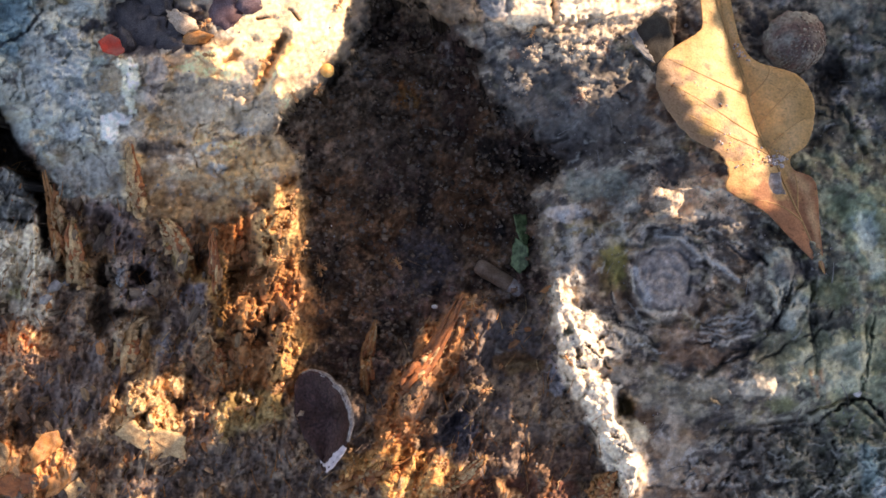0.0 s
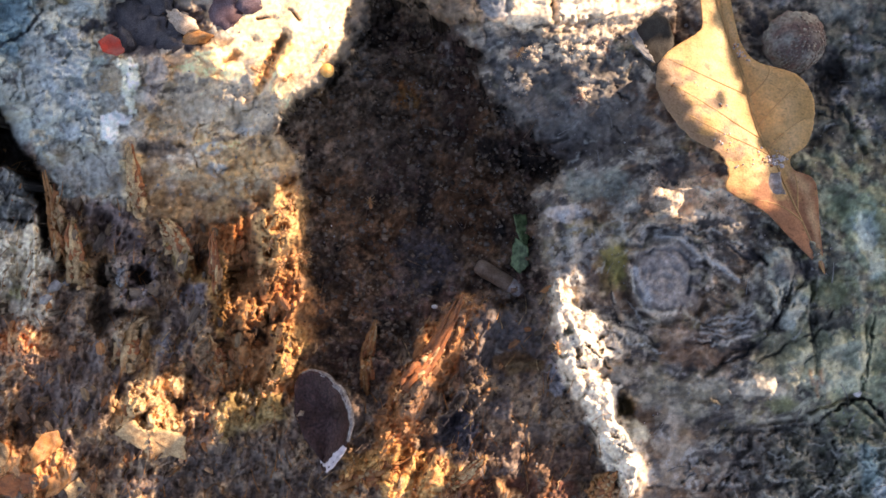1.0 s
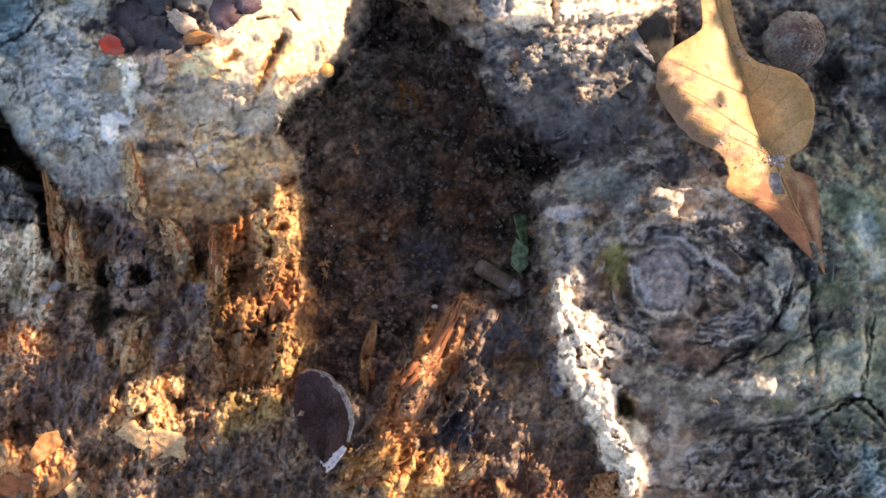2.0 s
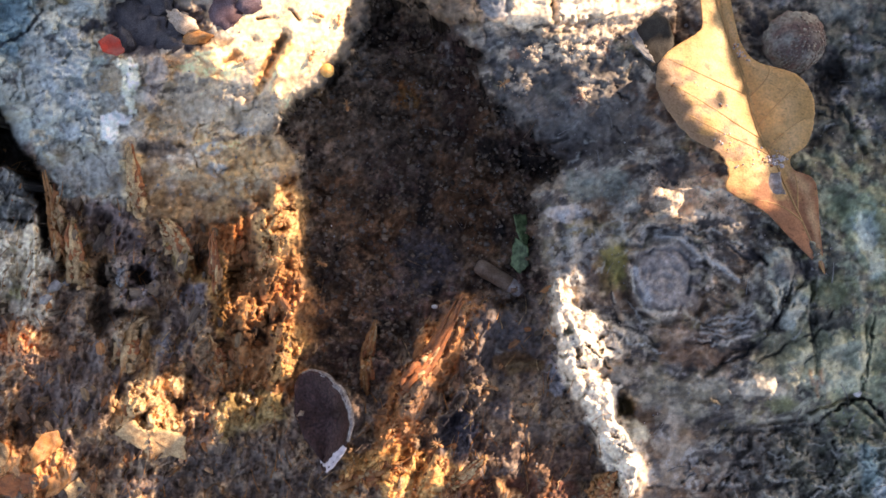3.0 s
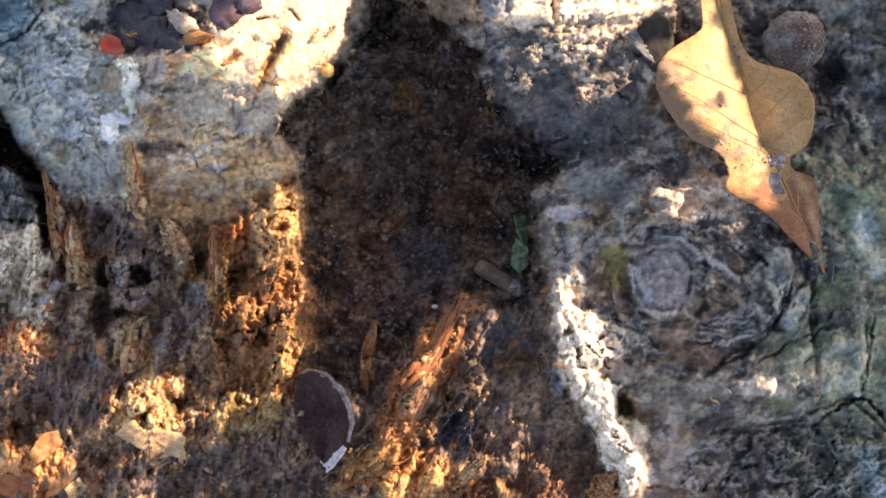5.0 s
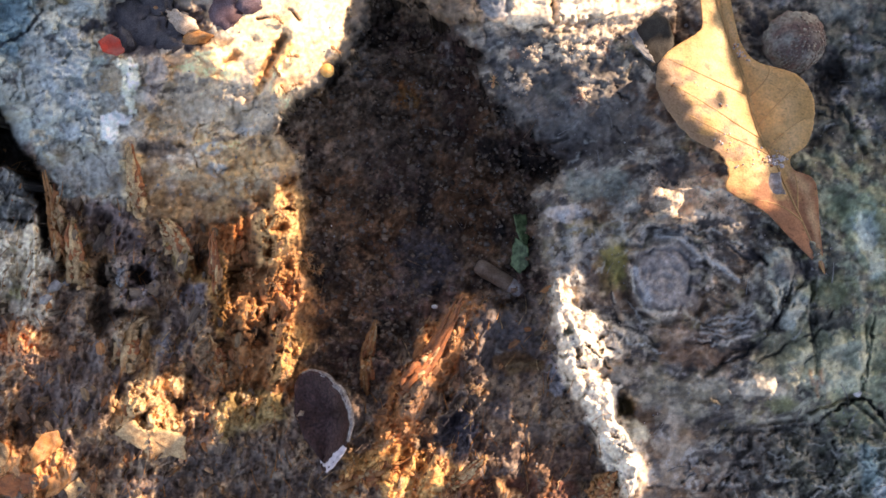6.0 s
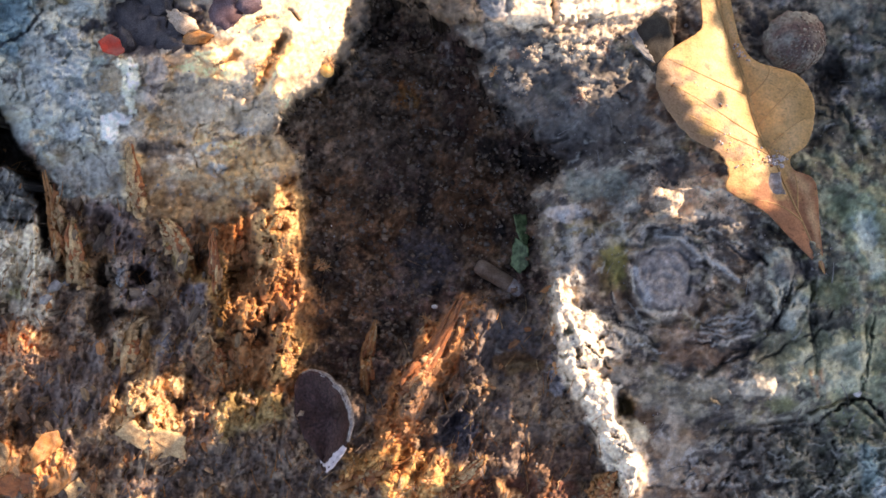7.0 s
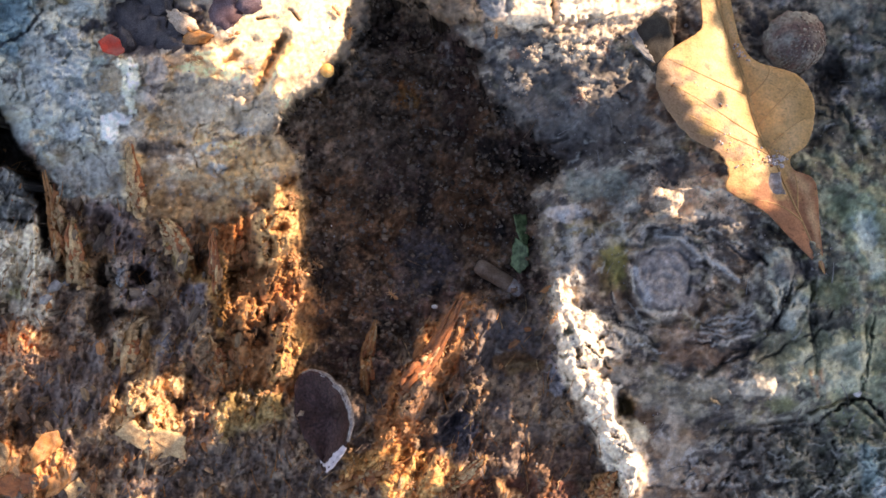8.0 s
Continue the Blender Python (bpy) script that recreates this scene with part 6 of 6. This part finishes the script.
def wood_ring():
    """The curled remains of a knot hole."""
    thing = tagged(new("knot_ring"), "broken grey-brown curl of wood round a hole", "wood")
    for k, (ru, rv, r, lift, m, lo, span) in enumerate(((38, 30, 1.5, 2.0, M_FRAGBROWN, 2.0, 4.4), (50, 42, 1.6, 0.6, M_FRAGBROWN, 0.2, 3.0), (32, 25, 0.7, 3.0, M_CHIPGREY, 2.2, 1.6))):
        pts, radii = [], []
        for i in range(30):
            a = lo + span * i / 29
            wob = 1 + 0.16 * noise.noise(Vector((i * 0.25, k * 3, 1)))
            u, v = 242 + ru * wob * math.cos(a), 492 - rv * wob * math.sin(a)
            pts.append(spot(u, v, max(-5, height_at(u, v) * 0.5) + lift + 1.2 * noise.noise(Vector((i * 0.3, k, 7)))))
            radii.append(r * (0.9 + 0.9 * noise.noise(Vector((i * 0.35, k, 4)))) * min(1, 0.3 + i / 5, 0.3 + (29 - i) / 5))
        part("curl", stick(pts, radii, 10, k, 0.9), m, thing)


wood_ring()
for u, v, r, seed in ((96, 508, (2.0, 1.2, 0.9), 41), (80, 530, (1.6, 1.0, 0.8), 42), (118, 500, (1.2, 0.9, 0.7), 43)):
    pebble("stone_chip", u, v, r, seed, M_CHIPGREY, "small blue-grey stone chip on the log", "stone chip", 0.8, (10, 15, 35), 0.4)

# torn fragments of the log, with the grain along them
def fragment_mesh(seed):
    rng = random.Random(seed)
    lx, ly, lz = rng.uniform(1.5, 2.6), rng.uniform(0.7, 1.2), rng.uniform(0.45, 0.9)
    bm = bmesh.new()
    bmesh.ops.create_icosphere(bm, subdivisions=3, radius=1)
    for p in bm.verts:
        d = p.co
        q = Vector([math.copysign(abs(c) ** 0.62, c) for c in d])
        fibre = noise.noise(Vector((q.x * 0.5 + seed, q.y * 3.2, q.z * 3.2)))
        torn = noise.noise(Vector((seed * 2.0, q.y * 2.6, q.z * 2.6)))
        q.x *= 1 + 0.7 * torn
        k = 1 + 0.5 * fibre + 0.3 * noise.noise(q * 1.3 + Vector((0, seed, 0))) + 0.28 * noise.noise(q * 4.1 + Vector((seed, 0, 0)))
        p.co = Vector((q.x * lx * (1 + 0.1 * fibre), q.y * ly * k, q.z * lz * k)) * 0.001
    me = bpy.data.meshes.new("wood_fragment")
    bm.to_mesh(me)
    bm.free()
    return me


def fragments():
    rng = random.Random(77)
    brown = [fragment_mesh(i) for i in range(9)]
    orange = [fragment_mesh(i + 20) for i in range(9)]
    for me in brown:
        me.materials.append(M_FRAGBROWN)
    for me in orange:
        me.materials.append(M_FRAGORANGE)
    placed = []
    tries = 0
    while len(placed) < 300 and tries < 20000:
        tries += 1
        u, v = rng.uniform(-40, 1080), rng.uniform(330, 920)
        k = int(piece[int((v + MARGIN) / STEP), int((u + MARGIN) / STEP)])
        if k not in (2, 9, 11) or any(math.hypot(u - a, v - b) < 17 for a, b in placed):
            continue
        if math.hypot(u - 580, v - 740) < 98 or (200 < u < 335 and 740 < v < 815) or math.hypot(u - 235, v - 500) < 85:
            continue
        if 440 < u < 545 and 318 < v < 486:
            continue
        if u > 840 and rng.random() < 0.6:
            continue
        hot = k in (9, 11) or rng.random() < 0.22 or math.hypot(u - 270, v - 700) < 70 or math.hypot(u - 720, v - 860) < 110
        ob = new("wood_fragment", rng.choice(orange if hot else brown))
        ob.parent = log
        size = rng.choice((0.4, 0.5, 0.65, 0.8, 1.0)) * (0.85 if hot else 1.0)
        grain = (82 if u < 560 else 60) + rng.gauss(0, 24)
        p = spot(u, v, height_at(u, v) - 0.15 * size)
        ob.matrix_basis = Matrix.Translation(p) @ pose(0, 0, 0, rng.uniform(-40, 40), rng.uniform(-30, 20), grain) @ Matrix.Scale(size, 4)
        placed.append((u, v))


fragments()


def fibres(name, count, k, material, seed, label, degrees, spread, length):
    """Loose hair-thin strands lying on one kind of surface."""
    rng = random.Random(seed)
    co, fs = [], []
    while count:
        u, v = rng.uniform(-20, 1588), rng.uniform(-20, 902)
        if on(k)(u, v) == 0:
            continue
        count -= 1
        a = radians(degrees + rng.gauss(0, spread))
        size, curl, r = rng.uniform(*length), rng.uniform(-0.02, 0.02), rng.uniform(0.07, 0.2)
        rings = []
        for i in range(5):
            p = spot(u, v, height_at(u, v) + 0.5 + 0.3 * math.sin(i))
            side = Vector((-math.sin(a), math.cos(a), 0)) * r * 0.001 * (1.1 - 0.2 * i)
            start = len(co)
            co += [p + side, p + Vector((0, 0, r * 0.0014)), p - side]
            rings.append(start)
            u, v, a = u + math.cos(a) * size / 4, v - math.sin(a) * size / 4, a + curl * size / 4
        for p, q in zip(rings, rings[1:]):
            fs += [[p, q, q + 1, p + 1], [p + 1, q + 1, q + 2, p + 2]]
    me = bpy.data.meshes.new(name)
    me.from_pydata(co, [], fs)
    me.materials.append(material)
    return tagged(new(name, me), label, "fibres", kind="stuff")


def on(k):
    return lambda u, v: 1.0 if zone[int(np.clip((v + MARGIN) / STEP, 0, ROWS - 1)), int(np.clip((u + MARGIN) / STEP, 0, COLS - 1))] == k else 0.0


fibres("wood_fibres", 320, 2, M_CHIP, 1, "loose orange wood fibres on the log", 78, 30, (14, 50))
fibres("wood_fibres", 130, 2, M_CHIPPALE, 2, "loose pale wood fibres on the log", 78, 35, (10, 40))
fibres("root_hairs", 35, 0, M_TWIG, 3, "thin brown rootlets in the soil", 40, 80, (14, 50))
fibres("bark_shreds", 50, 3, M_CHIPGREY, 4, "thin grey shreds on the root's bark", 30, 50, (10, 40))

splinter([(1050, 885), (1062, 868), (1078, 850), (1092, 834)], 40, M_CHIP, "curled orange wood splinter beside the lichen", 13, 4)


# crumbs and shreds scattered over the log, the hollow and the root
def scatter(name, count, material, sizes, region, seed, label, category, flat=0.6, stretch=1.0):
    """Loose bits too small to pick apart, resting on the relief."""
    rng = random.Random(seed)
    base = bmesh.new()
    bmesh.ops.create_icosphere(base, subdivisions=1, radius=1)
    shape = [v.co.copy() for v in base.verts]
    faces = [[v.index for v in f.verts] for f in base.faces]
    base.free()
    co, fs = [], []
    while count:
        u, v = rng.uniform(-60, 1628), rng.uniform(-60, 942)
        if rng.random() > region(u, v):
            continue
        count -= 1
        r = rng.uniform(*sizes) * rng.choice((0.6, 0.8, 1, 1.3))
        k = 1 + (stretch - 1) * rng.random()
        m = Matrix.Translation(spot(u, v, height_at(u, v) + r * 0.3)) @ pose(0, 0, 0, rng.uniform(-40, 40), rng.uniform(-40, 40), rng.uniform(0, 360)) @ Matrix.Diagonal((r * k * 0.001, r * 0.001, r * flat * 0.001, 1))
        start = len(co)
        co += [m @ (p * rng.uniform(0.45, 1.35)) for p in shape]
        fs += [[start + i for i in f] for f in faces]
    me = bpy.data.meshes.new(name)
    me.from_pydata(co, [], fs)
    me.materials.append(material)
    return tagged(new(name, me), label, category, kind="stuff")


scatter("soil_crumbs", 2200, M_CRUMBSOIL, (0.15, 0.8), on(0), 1, "loose dark humus crumbs in the hollow", "soil", 0.75, 1.6)
scatter("wood_crumbs", 1200, M_CRUMBWOOD, (0.12, 0.42), on(2), 3, "brown and orange crumbs of rotten wood", "wood crumbs", 0.75, 1.8)
scatter("pale_specks", 1100, M_CHIPGREY, (0.12, 0.32), lambda u, v: 1.0 if 560 < u < 1240 and 90 < v < 560 else 0.25, 9, "tiny pale specks of grit over soil and bark", "grit")
scatter("pale_specks", 420, M_RIM, (0.08, 0.2), lambda u, v: 1.0, 10, "tiny white specks over soil and bark", "grit")
scatter("bark_grit", 500, M_CHIPGREY, (0.12, 0.4), on(3), 7, "grey grit on the root's bark", "grit")
scatter("stone_grit", 200, M_CHIPGREY, (0.12, 0.4), on(1), 8, "grey grit on the stone", "grit")


# ---- an unseen shrub, added so that its foliage breaks up the sunlight ----
# openings left in the foliage over the spots to be lit, each a chain of view places with a half-width
OPENINGS = []


def opening(width, *places, z=None):
    width *= 0.82 if z is None else 1
    for (ua, va), (ub, vb) in zip(places, places[1:] + places[-1:]):
        n = max(1, int(math.hypot(ub - ua, vb - va) / (width * 0.6)))
        for i in range(n):
            OPENINGS.append((ua + (ub - ua) * i / n, va + (vb - va) * i / n, z, width))


# the pale cap of the stone and its ledge
opening(84, (538, -40), (540, 16))
opening(66, (538, 52), (526, 86))
opening(30, (440, 40), (440, 100), (435, 118))
opening(17, (505, 135), (520, 148))
opening(15, (440, 120), (425, 138))
opening(14, (372, 100), (385, 118), (365, 124))
opening(9, (296, 103), (340, 102))
opening(9, (345, 68), (325, 36))
# crust at the head of the root
opening(30, (935, -20), (1060, -24))
opening(16, (930, 12), (1060, 4))
opening(11, (1005, 84), (1050, 66))
opening(7, (1010, 52), (1090, 52))
opening(11, (960, 85), (966, 108))
opening(7, (875, 46), (880, 46))
opening(11, (896, 96), (900, 100))
opening(12, (925, 128), (902, 156))
opening(11, (1040, 125), (1032, 178))
opening(10, (1120, 20), (1170, -10))
opening(9, (1108, 112), (1120, 132))
opening(9, (1145, 142), (1158, 158))
# crumbs beside the leaf
opening(13, (1156, 312), (1158, 316))
opening(15, (1168, 368), (1200, 348))
opening(12, (1256, 332), (1290, 368))
# band of lichen
opening(20, (982, 514), (994, 542))
opening(32, (1020, 575), (1062, 592), (1070, 604))
opening(34, (1022, 622), (1024, 660))
opening(30, (1050, 690), (1060, 720))
opening(15, (1082, 688), (1078, 720))
opening(31, (1066, 742), (1086, 800))
opening(28, (1104, 806), (1104, 856))
opening(14, (1322, 690), (1326, 682))
opening(17, (1375, 682), (1377, 686))
# rim of the hollow and the orange wood below it
opening(18, (510, 345), (518, 358))
opening(15, (504, 385), (480, 420))
opening(13, (515, 420), (490, 448))
opening(15, (465, 465), (455, 482))
opening(9, (522, 450), (528, 462))
opening(12, (410, 418), (424, 418))
opening(16, (496, 515), (536, 528))
opening(13, (418, 556), (450, 546))
opening(18, (505, 585), (525, 612))
opening(17, (510, 645), (490, 680))
opening(11, (430, 702), (448, 710))
opening(10, (384, 725), (388, 755))
# the slanting ridge and the fibres at its foot
opening(13, (812, 578), (778, 618))
opening(14, (770, 632), (738, 680))
opening(11, (715, 708), (700, 718))
opening(11, (678, 760), (664, 788))
opening(9, (750, 756), (762, 762))
opening(16, (728, 830), (755, 815))
opening(16, (690, 876), (740, 855))
opening(7, (846, 820), (822, 842))
opening(9, (888, 868), (892, 885))
opening(7, (962, 884), (964, 890))
opening(20, (1068, 858), (1070, 890))
# chips and crumbs on the log
opening(17, (45, 600), (72, 600))
opening(9, (62, 630), (40, 650), (52, 676))
opening(11, (-8, 780), (8, 815))
opening(10, (24, 852), (48, 862))
opening(8, (84, 775), (78, 805))
opening(9, (102, 822), (132, 820))
opening(8, (100, 872), (114, 856))
opening(13, (235, 685), (242, 718))
opening(13, (262, 708), (285, 698))
opening(14, (314, 672), (322, 686))
opening(17, (232, 768), (262, 778))
opening(18, (290, 758), (308, 756))
opening(9, (340, 738), (356, 735))
opening(15, (240, 872), (258, 874))
opening(6, (608, 785), (625, 755))
# the raised half of the leaf
for i in range(30):
    for t in (-0.92, -0.7, -0.45, -0.2, -0.06):
        p = leaf_point(0.4 + i * 0.36, t)
        if not (1.4 < 0.4 + i * 0.36 < 3.0 and t > -0.5) and not (i > 24 and t > -0.3):
            opening(11, p[:2], z=p[2])


def shrub():
    thing = tagged(new("shrub"), "unseen leafy shrub added to shade the ground", "shrub")
    rng = random.Random(21)
    across = SUN.cross(Vector((0, 0, 1))).normalized()
    up = across.cross(SUN)
    co, fs = [], []
    nodes = []
    clear = []
    for a, b, z, c in OPENINGS:                                    # where the sun's rays through each opening meet height 0
        for du, dv in ((0, 0), (0.6, 0), (-0.6, 0), (0, 0.6), (0, -0.6)) if c > 16 else ((0, 0),):
            u, v = a + du * c, b + dv * c
            h = height_at(u, v) + 0.3 if z is None else z
            q = spot(u, v, h) - SUN * (h * 0.001 / SUN.z)
            clear.append((784 + q.x / U, 441 - q.y / U, (0.6 * c + 5 if c > 16 else c + 3)))
    clear = np.array(clear)
    # leaves fill the added shrub wherever they don't cover an opening
    for _ in range(80000):
        u, v = rng.uniform(-650, 2200), rng.uniform(-550, 1400)
        r = rng.choice((12, 15, 20, 28, 40, 60, 90))
        free = (np.hypot(u - clear[:, 0], v - clear[:, 1]) - clear[:, 2]).min()
        if free < r * 1.12 or (r < 40 and free > 110):
            continue
        edge = max(0, math.hypot((u - 784) / 1150, (v - 441) / 760) - 0.75)
        if edge > 0.1 + 0.45 * rng.random():
            continue
        d = rng.uniform(0.24, 0.29 + 0.35 * min(1, edge * 4))
        p = spot(u, v, 0) + SUN * d
        open_side = max(0, 1 - p.z / EYE)
        if p.z < 0.02 or (abs(p.x) < 0.118 * open_side + 0.03 and abs(p.y) < 0.067 * open_side + 0.03):
            continue
        a = rng.uniform(0, 2 * math.pi)
        e1 = (across * math.cos(a) + up * math.sin(a) + SUN * rng.uniform(-0.25, 0.25)).normalized()
        e2 = SUN.cross(e1).normalized()
        start = len(co)
        w = r * U
        for x, y in ((-1, 0), (-0.5, 0.48), (0.1, 0.6), (0.65, 0.4), (1.1, 0), (0.65, -0.4), (0.1, -0.6), (-0.5, -0.48)):
            co.append(p + e1 * x * w + e2 * y * w * 1.25 + SUN * abs(y) * w * 0.25)
        fs += [[start, start + 1, start + 7], [start + 1, start + 2, start + 6, start + 7], [start + 2, start + 3, start + 5, start + 6], [start + 3, start + 4, start + 5]]
        nodes.append(p)
    me = bpy.data.meshes.new("foliage")
    me.from_pydata(co, [], fs)
    me.materials.append(M_FOLIAGE)
    leaves = new("foliage", me)
    leaves.parent = thing
    tagged(leaves, kind="stuff")
    foot = Vector((SUN.x * 0.75, SUN.y * 0.75, -0.02))
    crotch = foot + Vector((0, 0, 0.14))
    part("stem", stick([foot, foot.lerp(crotch, 0.5) + Vector((0.004, 0, 0)), crotch], [9, 7.5, 6.5], 10, 3), M_STEM, thing)
    def shades(q):
        q = q - SUN * (q.z / SUN.z)
        return (np.hypot(784 + q.x / U - clear[:, 0], 441 - q.y / U - clear[:, 1]) - clear[:, 2]).min() < 12

    made = 0
    for i in range(400):
        tip = nodes[rng.randrange(len(nodes))] + SUN * 0.03
        mid = crotch.lerp(tip, 0.5) + SUN * 0.06
        if made > 25 or any(shades(crotch.lerp(mid, f / 24)) or shades(mid.lerp(tip, f / 24)) for f in range(25)):
            continue
        made += 1
        part("branch", stick([crotch, crotch.lerp(mid, 0.6) + SUN * 0.02, mid, tip], [3.2, 2.4, 1.7, 0.6], 6, i), M_STEM, thing)
    return thing


shrub()


# ---- ants ----
def ant():
    thing = tagged(new("ant"), "tiny amber-brown ant walking over the debris", "ant", "ants on the log")
    def body(name, r, x, z, m=M_ANT):
        ob = part(name, lump(*r, 1, 0.03, 2), m, thing)
        ob.matrix_parent_inverse = Matrix()
        ob.location = (x * 0.001, 0, z * 0.001)
    body("gaster", (0.8, 0.55, 0.5), -1.05, 0.75)
    body("waist", (0.22, 0.16, 0.2), -0.3, 0.65)
    body("thorax", (0.55, 0.28, 0.3), 0.25, 0.7)
    body("head", (0.42, 0.38, 0.32), 1.05, 0.75)
    legs = []
    for side in (-1, 1):
        pts = [Vector(p) * 0.001 for p in ((0, side * 0.0, 0), (0.35, side * 0.28, 0.12), (0.75, side * 0.55, 0.0))]
        ob = part("antenna", stick(pts, [0.06, 0.06, 0.05], 5, 1, 0), M_ANTLEG, thing)
        ob.matrix_parent_inverse = Matrix()
        ob.location = (0.0013, side * 0.0001, 0.0009)
        for k, (x, sweep) in enumerate(((0.5, 0.75), (0.25, 0.05), (0.0, -0.8))):
            pts = [Vector(p) * 0.001 for p in ((0, 0, 0), (sweep * 0.5, side * 0.62, 0.35), (sweep, side * 1.05, -0.45), (sweep * 1.35, side * 1.3, -0.62))]
            ob = part("leg", stick(pts, [0.09, 0.08, 0.06, 0.04], 5, 1, 0), M_ANTLEG, thing)
            ob.matrix_parent_inverse = Matrix()
            ob.location = (x * 0.001, side * 0.0002, 0.00065)
            legs.append((ob.name, (k + (side > 0)) % 2))
    return thing


# seen routes: places in the camera's view with the times at which an ant is there
ROUTES = [
    [(0, 800, 640), (0.3, 812, 650), (0.8, 835, 645), (1.2, 868, 686), (1.7, 885, 692), (2.8, 925, 715), (3.6, 965, 715), (4.4, 975, 640), (6.0, 962, 610), (8, 985, 560)],
    [(0, 905, 585), (0.6, 885, 612), (0.8, 868, 622), (1.0, 788, 543), (1.5, 818, 556), (3, 782, 540), (3.8, 812, 600), (5, 800, 590), (6.2, 800, 600), (8, 700, 520)],
    [(0, 700, 470), (1.5, 640, 300), (3.0, 610, 190), (4.5, 585, 112), (5.0, 560, 60), (6.2, 598, 100), (6.6, 576, 143), (6.9, 600, 95), (7.2, 572, 140), (7.5, 600, 110), (8, 620, 60)],
    [(0, 860, 690), (1.2, 880, 684), (1.7, 905, 696), (3.1, 868, 684), (4.5, 820, 700), (6.2, 845, 690), (6.4, 880, 682), (7.2, 868, 680), (7.5, 858, 684), (8, 840, 720)],
    [(0, 780, 815), (0.7, 835, 815), (1.0, 812, 800), (1.5, 832, 820), (3.5, 760, 770), (4.0, 730, 745), (4.3, 750, 760), (6.2, 770, 795), (8, 700, 830)],
    [(0, 370, 40), (0.3, 350, 65), (0.7, 298, 70), (0.9, 285, 30), (1.7, 300, 10), (3.0, 260, 20), (4.5, 205, 88), (6.0, 290, 15), (8, 340, 60)],
    [(0, 470, 110), (0.5, 430, 95), (1.2, 490, 130), (1.7, 520, 150), (3.2, 560, 90), (4.5, 600, 120), (6, 520, 100), (8, 440, 120)],
    [(0, 560, 160), (0.8, 575, 140), (1.2, 590, 120), (3, 560, 30), (4.5, 520, 60), (6.5, 480, 30), (8, 420, 60)],
    [(0, 1000, 640), (1.5, 985, 600), (3.5, 965, 590), (4.5, 1005, 660), (6.0, 968, 618), (7.0, 985, 650), (8, 1010, 720)],
    [(0, 940, 60), (2.5, 900, 140), (4.5, 860, 180), (7.2, 880, 120), (7.4, 868, 101), (7.6, 868, 88), (8, 875, 60)],
]


def wandering(seed, path, start):
    """A route to and fro along a trail."""
    rng = random.Random(seed)
    rows, t, k, step = [], 0.0, start, rng.choice((-1, 1))
    while t < 8.0:
        u, v = path[k]
        rows.append((round(t, 2), u + rng.uniform(-14, 14), v + rng.uniform(-14, 14)))
        if k + step < 0 or k + step >= len(path) or rng.random() < 0.15:
            step = -step
        k = max(0, min(len(path) - 1, k + step))
        t += rng.uniform(0.35, 0.8)
    return rows + [(8.3, *path[k])]


RIM_TRAIL = [(525, 330), (505, 375), (495, 420), (470, 455), (445, 490), (490, 520), (520, 560), (500, 600), (525, 640), (480, 680), (430, 710)]
RIDGE_TRAIL = [(825, 525), (800, 575), (770, 625), (740, 670), (715, 715), (690, 760), (680, 810), (720, 850), (780, 850)]
CAP_TRAIL = [(610, 20), (590, 70), (560, 120), (520, 160), (480, 130), (430, 110), (370, 110), (300, 105)]
for i in range(9):
    ROUTES.append(wandering(100 + i, RIM_TRAIL, (i * 3) % 11))
for i in range(5):
    ROUTES.append(wandering(200 + i, RIDGE_TRAIL, (i * 2) % 9))
EDGE_TRAIL = [(440, 500), (468, 472), (500, 456), (530, 452), (556, 462), (578, 472), (560, 480), (520, 470)]
for i in range(6):
    ROUTES.append(wandering(400 + i, EDGE_TRAIL, i))
for i in range(3):
    ROUTES.append(wandering(300 + i, CAP_TRAIL, (i * 3) % 8))


def motions():
    first = ant()
    bodies = [first] + [copy_thing(first, Matrix()) for _ in ROUTES[1:]]
    for i, (body, route) in enumerate(zip(bodies, ROUTES)):
        steps = []
        heading = None
        times = np.arange(0, 8.01, 0.2)
        for t in times:
            k = max(j for j in range(len(route)) if route[j][0] <= t + 1e-6)
            k = min(k, len(route) - 2)
            (ta, ua, va), (tb, ub, vb) = route[k], route[k + 1]
            f = min(1, (t - ta) / (tb - ta))
            wag = 5 * math.sin(t * 2.1 + i)
            u, v = ua + (ub - ua) * f + wag, va + (vb - va) * f - wag * 0.6
            want = math.degrees(math.atan2(-(vb - va), ub - ua)) + 12 * math.sin(t * 3 + i)
            if heading is None:
                heading = want
            turn = (want - heading + 180) % 360 - 180
            heading += max(-50, min(50, turn))
            p = spot(u, v, max(height_at(u + a, v + b) for a in (-6, 0, 6) for b in (-6, 0, 6)) + 0.2)
            steps.append((float(t), pose(p.x, p.y, p.z, 0, 0, heading)))
        walk(body, steps)
        for n, leg in enumerate(sorted((c for c in body.children if c.name.startswith("leg")), key=lambda c: c.name)):
            at = leg.location.copy()
            phase = (n % 2) * math.pi + i
            walk(leg, [(float(t), Matrix.Translation(at) @ pose(0, 0, 0, 0, 0, 18 * math.sin(t * 26 + phase))) for t in np.arange(0, 8.01, 0.2)])


motions()
